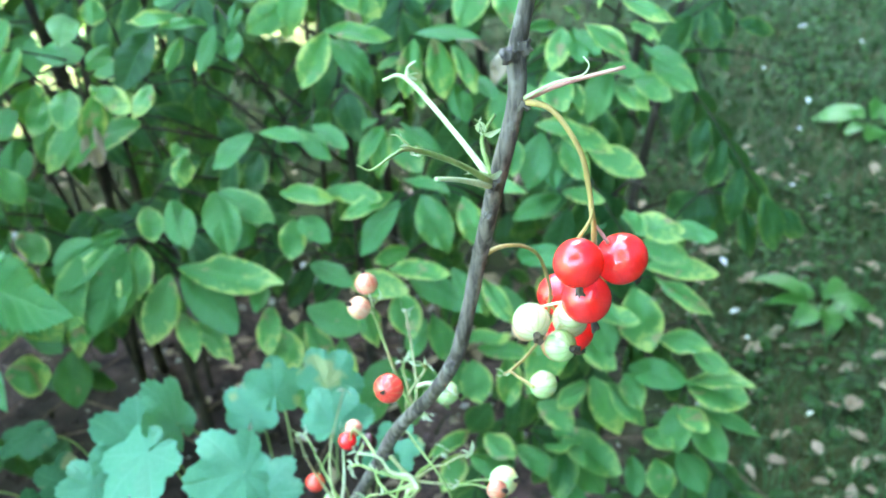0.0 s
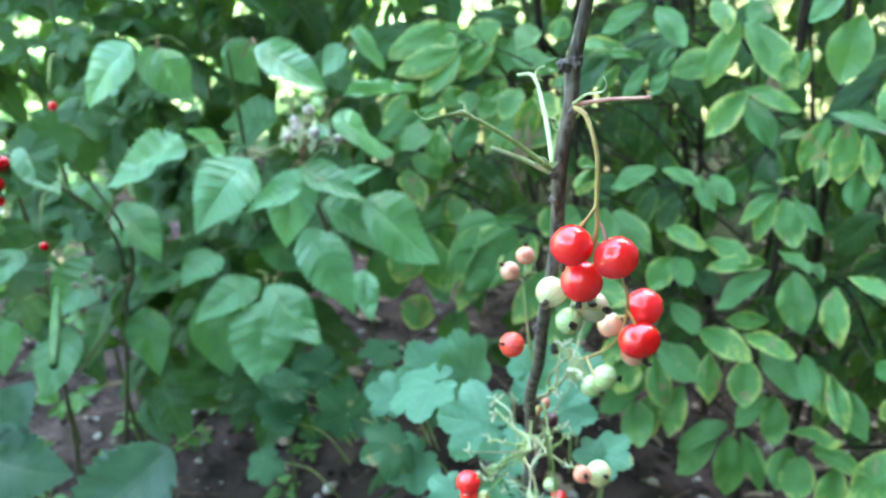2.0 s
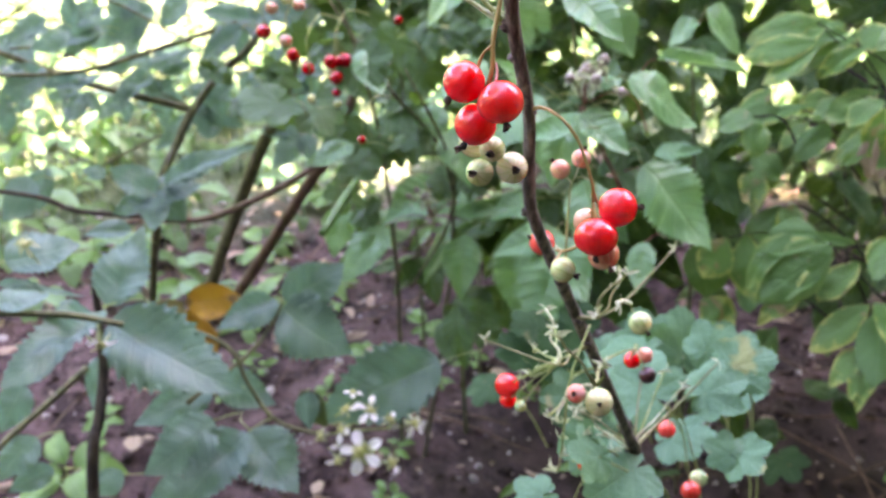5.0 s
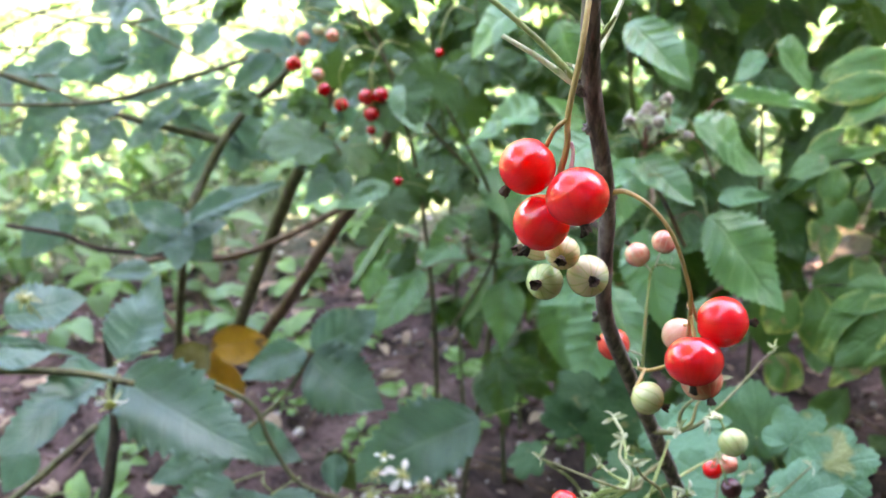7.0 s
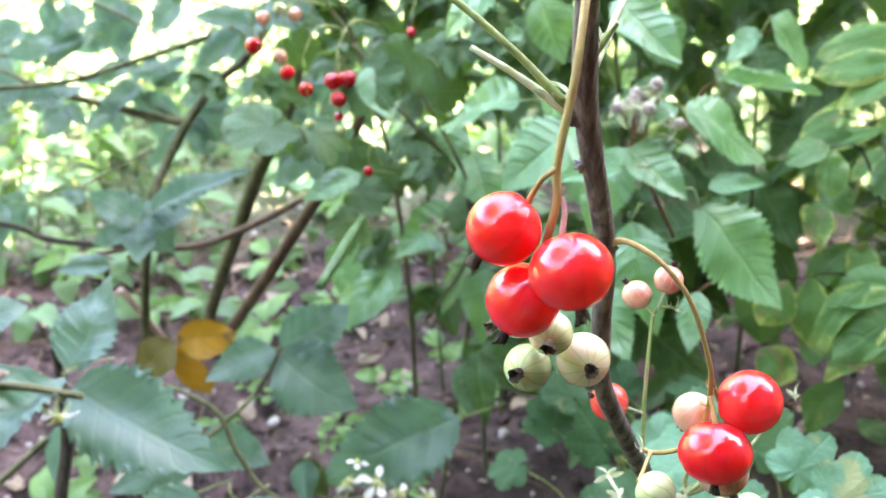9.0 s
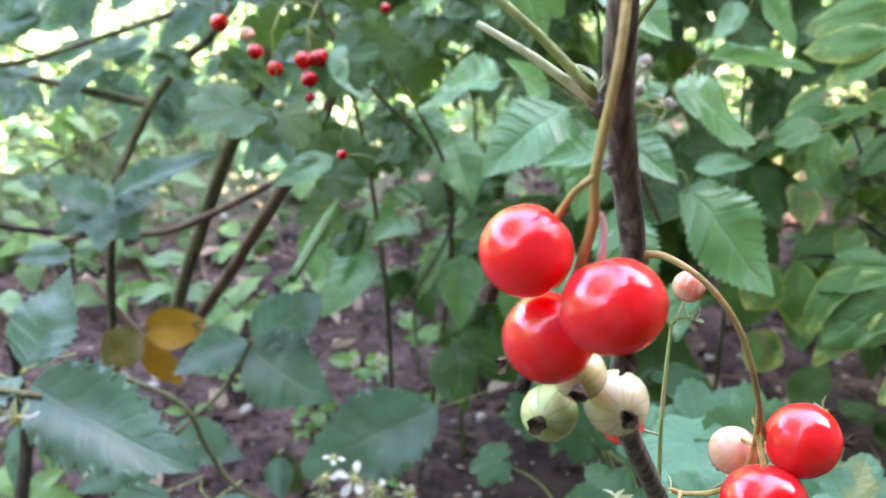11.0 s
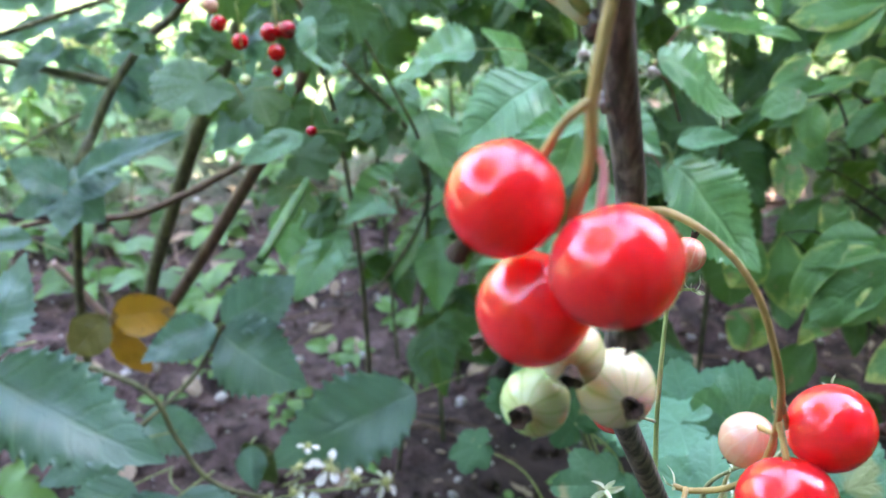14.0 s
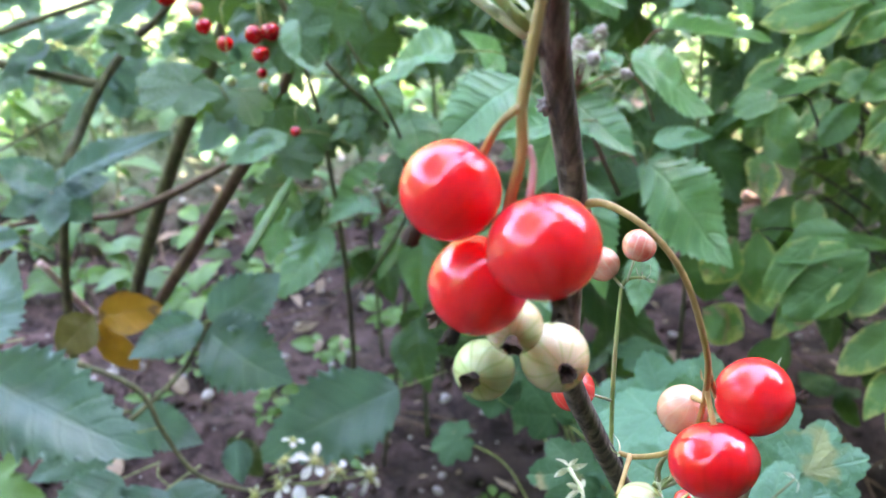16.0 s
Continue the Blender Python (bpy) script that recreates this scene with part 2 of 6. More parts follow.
M_BUD = bud_mat()
M_SEPAL = leaf_mat("sepal", (0.34, 0.38, 0.24), (0.56, 0.58, 0.42), (0.45, 0.45, 0.3), 3, 0.5, 0.6)
M_STAMEN = leaf_mat("stamen", (0.42, 0.44, 0.12), (0.62, 0.58, 0.28), (0.5, 0.5, 0.2), 3, 0.5, 0.7)


def ground_mat():
    """Soil in the bed, turf beyond it, with a ragged border between them."""
    m = Mat("garden_ground")
    p = m.place()
    x, y, _ = m.xyz(p)
    clod, grit, fine, wide = m.noise(p, 26, 5, 0.65), m.noise(p, 160, 4, 0.6), m.noise(p, 900, 3), m.noise(p, 5, 3)
    soil = m.mix(m.ramp(clod, 0.35, 0.68), (0.026, 0.016, 0.015), (0.172, 0.104, 0.100))
    soil = m.mix(m.math("MULTIPLY", m.ramp(grit, 0.55, 0.72), 0.55), soil, (0.23, 0.155, 0.145))
    soil = m.mix(m.math("MULTIPLY", m.ramp(fine, 0.58, 0.72), 0.5), soil, (0.28, 0.21, 0.19))
    # shade between the currant and the shrub, put into the soil's colour
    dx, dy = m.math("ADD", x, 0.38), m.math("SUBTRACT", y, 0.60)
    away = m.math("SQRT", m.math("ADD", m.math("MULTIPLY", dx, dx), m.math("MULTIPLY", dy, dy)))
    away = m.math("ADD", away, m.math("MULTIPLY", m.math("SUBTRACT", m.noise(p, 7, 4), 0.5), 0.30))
    soil_shade = m.ramp(away, 0.40, 0.24)
    soil = m.mix(m.math("MULTIPLY", soil_shade, 0.75), soil, m.mix(clod, (0.018, 0.012, 0.010), (0.055, 0.036, 0.031)))
    turf = m.mix(m.ramp(clod, 0.3, 0.7), (0.020, 0.032, 0.010), (0.052, 0.066, 0.020))
    turf = m.mix(m.math("MULTIPLY", m.ramp(m.noise(p, 7, 4), 0.50, 0.66), 0.6), turf, (0.085, 0.068, 0.030))
    turf = m.mix(m.math("MULTIPLY", m.ramp(grit, 0.52, 0.7), 0.5), turf, (0.11, 0.095, 0.05))
    # turf left of the bed is paler: sunlight put into its colour
    meadow = m.mix(m.ramp(clod, 0.3, 0.7), (0.060, 0.098, 0.050), (0.145, 0.195, 0.115))
    from_left = m.ramp(m.math("ADD", x, m.math("MULTIPLY", wide, 0.5)), -0.90, -1.20)
    from_back = m.ramp(m.math("ADD", y, m.math("MULTIPLY", wide, 0.5)), 1.15, 1.5)
    from_right = m.ramp(m.math("ADD", x, m.math("MULTIPLY", wide, 0.4)), 0.28, 0.42)
    from_front = m.ramp(m.math("ADD", y, m.math("MULTIPLY", wide, 0.5)), -0.55, -0.85)
    lawn = m.math("MAXIMUM", m.math("MAXIMUM", from_left, from_back), m.math("MAXIMUM", from_right, from_front))
    height = m.math("ADD", m.math("ADD", clod, m.math("MULTIPLY", grit, 0.5)), m.math("MULTIPLY", fine, 0.15))
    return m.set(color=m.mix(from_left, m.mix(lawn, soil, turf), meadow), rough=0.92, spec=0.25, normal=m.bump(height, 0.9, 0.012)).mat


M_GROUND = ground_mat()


def plain_mat(name, a, b, scale, rough=0.8, island=True):
    m = Mat(name)
    p = m.place()
    f = m.math("ADD", m.math("MULTIPLY", m.noise(p, scale, 4), 0.6), m.math("MULTIPLY", m.chance(island), 0.45), clamp=True)
    return m.set(color=m.mix(f, a, b), rough=rough, spec=0.35, normal=m.bump(m.noise(p, scale * 4, 3), 0.4, 0.002)).mat


M_STONE = plain_mat("pebble", (0.20, 0.15, 0.13), (0.62, 0.58, 0.55), 200, 0.75)
M_GRASS = plain_mat("grass_blade", (0.026, 0.072, 0.020), (0.078, 0.150, 0.052), 30, 0.6)
# paler copy of the grass blade, with bleaching sunlight in its colour
M_GRASS_LIT = plain_mat("lit_grass_blade", (0.075, 0.140, 0.072), (0.175, 0.265, 0.155), 30, 0.6)
M_STICK = plain_mat("pink_stick", (0.42, 0.24, 0.20), (0.58, 0.38, 0.33), 200, 0.7, False)


# ---- building helpers ----
def part(name, mesh, material, parent, label=""):
    """One mesh object, built in world coordinates or a bmesh's, under a thing or a part."""
    if isinstance(mesh, bmesh.types.BMesh):
        bm, mesh = mesh, bpy.data.meshes.new(name)
        bm.to_mesh(mesh)
        bm.free()
    mesh = skinned(mesh, material)
    ob = new(name, mesh)
    if parent:
        ob.parent = parent
        ob.matrix_parent_inverse = world_of(parent).inverted()
    return tagged(ob, label)


SKINNED = {}


def skinned(mesh, material):
    """The mesh with that material: itself when it has none yet, else a copy kept for all its users."""
    if not mesh.materials:
        mesh.materials.append(material)
    if mesh.materials[0] == material:
        return mesh
    key = (mesh.name, material.name)
    if key not in SKINNED:
        SKINNED[key] = mesh.copy()
        SKINNED[key].materials[0] = material
    return SKINNED[key]


def world_of(ob):
    m = ob.matrix_basis
    return world_of(ob.parent) @ ob.matrix_parent_inverse @ m if ob.parent else m.copy()


def thing(name, base, label, category, kind=""):
    ob = new(name)
    ob.location, ob.empty_display_size = base, 0.02
    return tagged(ob, label, category, "", kind)


def smooth(points, steps=6):
    """Catmull-Rom through points (each x, y, z, radius)."""
    P = [np.array(p, float) for p in points]
    P = [2 * P[0] - P[1], *P, 2 * P[-1] - P[-2]]
    out = []
    for a, b, c, d in zip(P, P[1:], P[2:], P[3:]):
        for k in range(steps):
            t = k / steps
            out.append(0.5 * (2 * b + (c - a) * t + (2 * a - 5 * b + 4 * c - d) * t * t + (3 * b - a - 3 * c + d) * t ** 3))
    return out + [P[-2]]


def tube(points, sides=8, steps=6, rough=0.0, bm=None, freq=120.0):
    """A round stalk along points of (x, y, z, radius)."""
    bm = bm or bmesh.new()
    line = smooth(points, steps)
    ring, up = [], Vector((0.3, 0.2, 1))
    for n, q in enumerate(line):
        a, b = line[max(n - 1, 0)], line[min(n + 1, len(line) - 1)]
        d = Vector((b - a)[:3]).normalized()
        side = d.cross(up)
        side = side.normalized() if side.length > 1e-4 else Vector((1, 0, 0))
        up2 = side.cross(d)
        up = up2
        c, r = Vector(q[:3]), max(q[3], 1e-5)
        row = []
        for k in range(sides):
            w = 2 * math.pi * k / sides
            v = side * math.cos(w) + up2 * math.sin(w)
            g = 1 + rough * noise.noise((c + v * r * 2) * freq)
            row.append(bm.verts.new(c + v * r * g))
        ring.append(row)
    for r0, r1 in zip(ring, ring[1:]):
        for k in range(sides):
            f = bm.faces.new((r0[k], r0[(k + 1) % sides], r1[(k + 1) % sides], r1[k]))
            f.smooth = True
    bm.faces.new(ring[0][::-1]), bm.faces.new(ring[-1])
    return bm


def grid_mesh(name, rows, uvs):
    """A mesh from rows of points, with its own coordinates."""
    w = len(rows[0])
    verts = [p for r in rows for p in r]
    faces = [(j * w + i, j * w + i + 1, (j + 1) * w + i + 1, (j + 1) * w + i) for j in range(len(rows) - 1) for i in range(w - 1)]
    me = bpy.data.meshes.new(name)
    me.from_pydata(verts, [], faces)
    flat = [c for r in uvs for c in r]
    layer = me.uv_layers.new(name="UVMap")
    for loop in me.loops:
        layer.data[loop.index].uv = flat[loop.vertex_index]
    for f in me.polygons:
        f.use_smooth = True
    return me


def blade(name, seed, shape, teeth=0, tooth=0.0, fold=0.12, droop=0.18, ripple=0.03, ribs=8, rows=26, cols=8, twist=0.0, bite=0.0):
    """A leaf blade from the origin along +y, one long and one wide, facing +z."""
    rnd = random.Random(seed)
    ph, lean = rnd.uniform(0, 6), rnd.uniform(-0.06, 0.06)
    pts, uvs = [], []
    for j in range(rows + 1):
        v = j / rows
        half = 0.5 * shape(v)
        saw = 1 - tooth * (1 - (v * teeth) % 1.0) if teeth else 1.0
        row, uv = [], []
        for i in range(cols + 1):
            u = -1 + 2 * i / cols
            reach = half * (saw if abs(u) > 0.95 else 1)
            if bite and abs(u) > 0.6:
                reach *= 1 - bite * max(0, noise.noise((u * 2 + seed, v * 5, 3.0)))
            x = u * reach + lean * math.sin(v * 3.1)
            y = v + (0.25 * tooth * half if abs(u) > 0.95 else 0) * 0.3
            z = fold * abs(x) - droop * v * v + ripple * math.sin(6.283 * (ribs * v - 1.4 * abs(u))) * abs(u) * (1.1 - abs(u)) * half * 2
            z += 0.10 * noise.noise((x * 3 + seed, y * 3, ph)) + twist * x * v
            row.append((x, y, z))
            uv.append((u, v))
        pts.append(row)
        uvs.append(uv)
    return grid_mesh(name, pts, uvs)


def ovate(v):
    return max(0.0, math.sin(math.pi * min(1, v) ** 0.72)) ** 0.85 * (1 - 0.25 * v ** 3) + 0.002


def elliptic(v):
    return max(0.0, math.sin(math.pi * min(1, v) ** 0.92)) ** 0.72 + 0.002


def lance(v):
    return max(0.0, math.sin(math.pi * min(1, v) ** 0.86)) ** 0.95 + 0.002


def oval(v):
    """A broad leaf, blunt at its tip and wedge-shaped at its stalk."""
    return max(0.0, math.sin(math.pi * min(1, v) ** 1.06)) ** 0.80 + 0.002


def lobed(name, seed, cup=0.10):
    """A currant leaf: shallow, toothed lobes about the stalk's end; one long from stalk to tip, facing +z."""
    rnd = random.Random(seed)
    reach = [(0, 1.0), (56, 0.93), (108, 0.70), (145, 0.54), (168, 0.38), (180, 0.06)]
    gaps, depth = 56 + rnd.uniform(-3, 3), rnd.uniform(0.22, 0.30)
    n, rings, rows, uvs = 150, 7, [], []
    skew = rnd.uniform(-0.08, 0.08)
    for k in range(n + 1):
        a = -90 + 360 * k / n
        d = abs((a - 90 + 180) % 360 - 180)
        env = next(r0 + (r1 - r0) * (d - d0) / (d1 - d0) for (d0, r0), (d1, r1) in zip(reach, reach[1:]) if d <= d1)
        swing = abs(math.cos(math.pi * d / gaps)) ** 0.8 if d < 155 else 0.8
        near = abs((d + gaps / 2) % gaps - gaps / 2) / (gaps / 2) if d < 155 else 1.0
        best = env * (1 - depth * (1 - swing)) * (1 + skew * math.cos(radians(a)))
        best *= 1 - 0.07 * ((k % 4) / 3.0 if k % 4 < 3 else 0.3) - 0.03 * rnd.random()
        row, uv = [], []
        for j in range(rings + 1):
            s = j / rings
            r = best * s
            x, y = r * math.cos(radians(a)), r * math.sin(radians(a))
            z = -cup * r * r + 0.03 * s * near + 0.12 * noise.noise((x * 2.2 + seed, y * 2.2, 1.5)) * s + 0.03 * noise.noise((x * 7 + seed, y * 7, 3.5)) * s
            row.append((x, y, z))
            uv.append((near, s))
        rows.append(row)
        uvs.append(uv)
    return grid_mesh(name, rows, uvs)


SHRUB_BLADES = [blade("leaf", s, oval, fold=0.09, droop=d, ripple=0.015, ribs=6, rows=18, bite=b) for s, d, b in ((1, 0.10, 0), (2, 0.22, 0), (3, 0.30, 0.25), (4, 0.16, 0), (5, 0.24, 0.2), (6, 0.05, 0))]
RASP_BLADES = [blade("leaflet", s, ovate, 17, 0.17, 0.12, d, 0.040, 7, 85, 12) for s, d in ((11, 0.15), (12, 0.25), (13, 0.32), (14, 0.08))]
BRAMBLE_BLADES = [blade("leaflet", s, ovate, 13, 0.24, 0.08, d, 0.028, 7, 78, 12, 0.1) for s, d in ((21, 0.12), (22, 0.25), (23, 0.20), (24, 0.05))]
CURRANT_BLADES = [lobed("leaf", s, c) for s, c in ((31, 0.12), (32, 0.22), (33, 0.05), (34, 0.16), (35, 0.28))]
PLAIN_BLADES = [blade("leaf", s, lance, fold=0.2, droop=0.2, ripple=0, rows=6, cols=2) for s in (7, 8)]
WEED_BLADES = [blade("leaf", s, elliptic, fold=0.2, droop=0.5, ripple=0.01, ribs=4, rows=10, cols=4) for s in (41, 42)]
EYE_SIDE = Vector((0.12, 0.06, 0.82))


def leaf_pose(base, tip, width, facing=None, roll=0.0):
    """The pose of a one-by-one blade from base to tip, by default turned to the camera and up."""
    base, tip = Vector(base), Vector(tip)
    y = tip - base
    size = y.length
    y = y / size
    if facing is None:
        facing = (EYE_SIDE - base).normalized() + Vector((0, 0, 0.85))
    x = y.cross(facing).normalized()
    m = Matrix((x, y, x.cross(y))).transposed().to_4x4()
    m = m @ Matrix.Rotation(roll, 4, "Y")
    return Matrix.Translation(base) @ m @ Matrix.Diagonal((width, size, size, 1))


LUCK = random.Random(7)


def leaf_on(plant, blades, material, base, tip, width, name="leaf", facing=None, spread=0.25, label=""):
    me = LUCK.choice(blades)
    ob = part(name, me, material, plant, label)
    ob.matrix_basis = leaf_pose(base, tip, width, facing, LUCK.uniform(-spread, spread))
    return ob


def joined(name, pieces, material, parent, label="", kind=""):
    """Many posed copies of meshes as one mesh."""
    verts, faces, uv, at = [], [], [], 0
    for me, m in pieces:
        co = np.empty(len(me.vertices) * 3)
        me.vertices.foreach_get("co", co)
        co = co.reshape(-1, 3)
        a = np.array(m)
        verts.append(co @ a[:3, :3].T + a[:3, 3])
        idx = np.array([p.vertices[:] for p in me.polygons]) + at
        faces.append(idx)
        if me.uv_layers:
            u = np.empty(len(me.loops) * 2)
            me.uv_layers[0].data.foreach_get("uv", u)
            uv.append(u)
        at += len(me.vertices)
    me = bpy.data.meshes.new(name)
    me.from_pydata(np.concatenate(verts).tolist(), [], np.concatenate(faces).tolist())
    if uv:
        me.uv_layers.new(name="UVMap").data.foreach_set("uv", np.concatenate(uv))
    me.polygons.foreach_set("use_smooth", [True] * len(me.polygons))
    ob = part(name, me, material, parent, label)
    return tagged(ob, "", "", "", kind)


# ---- ground ----
GROUND = 0.06


def relief(x, y):
    near = max(0.0, 1 - math.hypot(x + 0.6, y - 0.4) / 2.6)
    return GROUND + near * (0.03 * noise.noise((x * 4, y * 4, 0.3)) + 0.016 * noise.noise((x * 15, y * 15, 1.3)) + 0.007 * noise.noise((x * 45, y * 45, 2.3))) + 0.03 * noise.noise((x * 0.8, y * 0.8, 5.0))


def build_ground():
    def steps(lo, hi, cell):
        far = [1.15 ** k * cell * 2 for k in range(1, 75)]
        inner = list(np.arange(lo, hi + 1e-6, cell))
        return [lo - s for s in np.cumsum(far)[::-1]] + inner + [hi + s for s in np.cumsum(far)]
    xs, ys = steps(-2.4, 1.0, 0.015), steps(-0.4, 2.4, 0.015)
    xs, ys = [v for v in xs if abs(v) < 400], [v for v in ys if abs(v) < 400]
    rows = [[(x, y, relief(x, y) if abs(x) < 6 and abs(y) < 6 else GROUND) for x in xs] for y in ys]
    me = grid_mesh("ground", rows, [[(0, 0)] * len(xs) for _ in ys])
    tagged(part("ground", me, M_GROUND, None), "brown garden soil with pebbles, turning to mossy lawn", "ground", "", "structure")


build_ground()


# ---- the currant bush in the foreground ----
def ball_mesh(name, squash, seed):
    """A berry one across, its stalk end up (+z), slightly flattened, dimpled and uneven."""
    n, rows, pts, uvs = 32, 20, [], []
    for j in range(rows + 1):
        th = math.pi * j / rows
        row, uv = [], []
        for i in range(n + 1):
            a = 2 * math.pi * i / n
            d = Vector((math.sin(th) * math.cos(a), math.sin(th) * math.sin(a), math.cos(th)))
            r = 0.5 * (1 + 0.02 * noise.noise(Vector((math.cos(a) * math.sin(th) * 1.2 + seed, math.sin(a) * math.sin(th) * 1.2, d.z * 1.2))))
            r *= 1 - 0.10 * math.exp(-((th / 0.22) ** 2))
            row.append((d.x * r * squash, d.y * r * squash, d.z * r))
            uv.append((i / n, j / rows))
        pts.append(row)
        uvs.append(uv)
    return grid_mesh(name, pts, uvs)


def calyx_mesh(seed):
    """The dried flower at a berry's lower end: a short ragged brown tuft, one across."""
    rnd, bm = random.Random(seed), bmesh.new()
    n, rings = 15, []
    for z, r, jag in ((0.15, 0.30, 0), (-0.1, 0.34, 0.05), (-0.45, 0.42, 0.10), (-0.95, 0.50, 0.35), (-0.6, 0.25, 0.1), (-0.3, 0.02, 0)):
        rings.append([bm.verts.new((r * math.cos(6.283 * k / n) * (1 + rnd.uniform(-jag, jag)), r * math.sin(6.283 * k / n) * (1 + rnd.uniform(-jag, jag)), z + rnd.uniform(-jag, jag) + (0.25 * jag * (k % 3)))) for k in range(n)])
    for a, b in zip(rings, rings[1:]):
        for k in range(n):
            bm.faces.new((a[k], a[(k + 1) % n], b[(k + 1) % n], b[k]))
    me = bpy.data.meshes.new("calyx")
    bm.to_mesh(me)
    bm.free()
    me.materials.append(M_CALYX)
    return me


BALLS = {m.name: [ball_mesh("berry", s, k) for k, s in ((1, 1.0), (2, 1.03))] for m in (M_RED, M_RIPE, M_DEEP, M_GREEN, M_CREAM, M_BLUSH, M_ORANGE, M_PURPLE)}
CALYXES = [calyx_mesh(s) for s in (1, 2, 3)]


def berry(plant, center, size, material, top=(0, 0, 1), squash=1.0, calyx=0.3, label=""):
    """A berry with its stalk end towards top, and the dried calyx below."""
    c, z = Vector(center), Vector(top).normalized()
    x = z.orthogonal().normalized()
    m = Matrix((x, z.cross(x), z)).transposed().to_4x4()
    ob = part("berry", LUCK.choice(BALLS[material.name]), material, plant, label)
    ob.matrix_basis = Matrix.Translation(c) @ m @ Matrix.Rotation(LUCK.uniform(0, 6), 4, "Z") @ Matrix.Diagonal((size * squash, size * squash, size, 1))
    if calyx:
        tuft = part("calyx", LUCK.choice(CALYXES), M_CALYX, ob, "dry brown calyx")
        k = calyx * 0.0062
        tuft.matrix_basis = Matrix.Translation(c - z * size * 0.48) @ m @ Matrix.Rotation(LUCK.uniform(0, 6), 4, "Z") @ Matrix.Diagonal((k, k, k, 1))
        tuft.matrix_parent_inverse = world_of(ob).inverted()
    return c + z * size * 0.46


def stalk(plant, material, points, name="stalk", label="", sides=8, rough=0.05):
    return part(name, tube([(x, y, z, r * 0.66) for x, y, z, r in points], sides, 5, rough), material, plant, label)


bush = thing("currant_bush", (-0.11, 0.40, GROUND), "currant stem hung with ripe red and unripe pale berries, few leaves", "currant bush")
STEM = [(-0.115, 0.40, GROUND - 0.03, 0.00682), (-0.10, 0.375, 0.22, 0.00610), (-0.072, 0.318, 0.42, 0.00517), (-0.052, 0.279, 0.50, 0.00446), (-0.034, 0.2513, 0.5555, 0.00364),
        (-0.0145, 0.2195, 0.616, 0.00329), (-0.0045, 0.2025, 0.648, 0.00318), (0.0065, 0.1885, 0.673, 0.00289), (0.0140, 0.1772, 0.695, 0.00289), (0.0172, 0.1742, 0.711, 0.00271),
        (0.0197, 0.1720, 0.7258, 0.00271), (0.0236, 0.1652, 0.7487, 0.00282), (0.0268, 0.1624, 0.7658, 0.00271), (0.0268, 0.1624, 0.7747, 0.00282), (0.0285, 0.1622, 0.785, 0.00217), (0.033, 0.1618, 0.81, 0.00174), (0.040, 0.160, 0.86, 0.00130)]
stalk(bush, M_BARK, [(x, y, z, r * 0.9) for x, y, z, r in STEM], "stem", "dark greyish brown woody stem", 16, 0.10)


def knot(plant, center, size, seed):
    """A bud scale or old scar on the stem."""
    axis = min((Vector(a[:3]).lerp(Vector(b[:3]), k / 8) for a, b in zip(STEM, STEM[1:]) for k in range(9)), key=lambda q: (q - Vector(center)).length)
    center = Vector(center).lerp(axis, 0.45)
    bm = bmesh.new()
    bmesh.ops.create_icosphere(bm, subdivisions=3, radius=size)
    for v in bm.verts:
        v.co = v.co * 0.62 * (1 + 0.75 * noise.noise(v.co / size * 2.1 + Vector((seed, 0, 0)))) + center
    for f in bm.faces:
        f.smooth = True
    part("bud_scar", bm, M_BARK, plant)


knot(bush, (0.0246, 0.1600, 0.7747), 0.0024, 1)
knot(bush, (0.0285, 0.1608, 0.7760), 0.0022, 2)
knot(bush, (0.0218, 0.1632, 0.7475), 0.0023, 3)
knot(bush, (0.0290, 0.1615, 0.7650), 0.0020, 4)
knot(bush, (0.0128, 0.1752, 0.6945), 0.0021, 5)
knot(bush, (0.0205, 0.1730, 0.7250), 0.0018, 6)
knot(bush, (0.0212, 0.1650, 0.7400), 0.0015, 7)
knot(bush, (-0.0020, 0.2045, 0.6440), 0.0025, 8)
knot(bush, (-0.0100, 0.2130, 0.6260), 0.0026, 9)
knot(bush, (-0.0330, 0.2500, 0.5560), 0.0032, 10)
knot(bush, (-0.0390, 0.2580, 0.5420), 0.0034, 11)
knot(bush, (-0.0300, 0.2440, 0.5680), 0.0024, 12)

# bare leaf and truss stalks at the two upper buds
stalk(bush, M_PALE, [(0.0225, 0.1640, 0.7490, 0.0010), (0.0150, 0.1720, 0.7550, 0.0008), (0.0056, 0.1803, 0.7619, 0.0007), (0.0011, 0.1794, 0.7619, 0.0004)], "stalk", "pale bare stalk with a pink base")
stalk(bush, M_PALE, [(0.0056, 0.1803, 0.7619, 0.0006), (0.0060, 0.1810, 0.7640, 0.0004), (0.0075, 0.1815, 0.7650, 0.0003)])
stalk(bush, M_GREENSTEM, [(0.0222, 0.1632, 0.7490, 0.0010), (0.0170, 0.1570, 0.7560, 0.0008), (0.0098, 0.1487, 0.7633, 0.0007), (0.0070, 0.1450, 0.7640, 0.0004), (0.0040, 0.1413, 0.7634, 0.0003), (0.0020, 0.1400, 0.7650, 0.0002)])
stalk(bush, M_GREENSTEM, [(0.0098, 0.1487, 0.7633, 0.0005), (0.0075, 0.1500, 0.7650, 0.0003), (0.0060, 0.1505, 0.7650, 0.0002)])
stalk(bush, M_PALE, [(0.0222, 0.1632, 0.7482, 0.0010), (0.0175, 0.1580, 0.7522, 0.0008), (0.0132, 0.1528, 0.7554, 0.0006)])
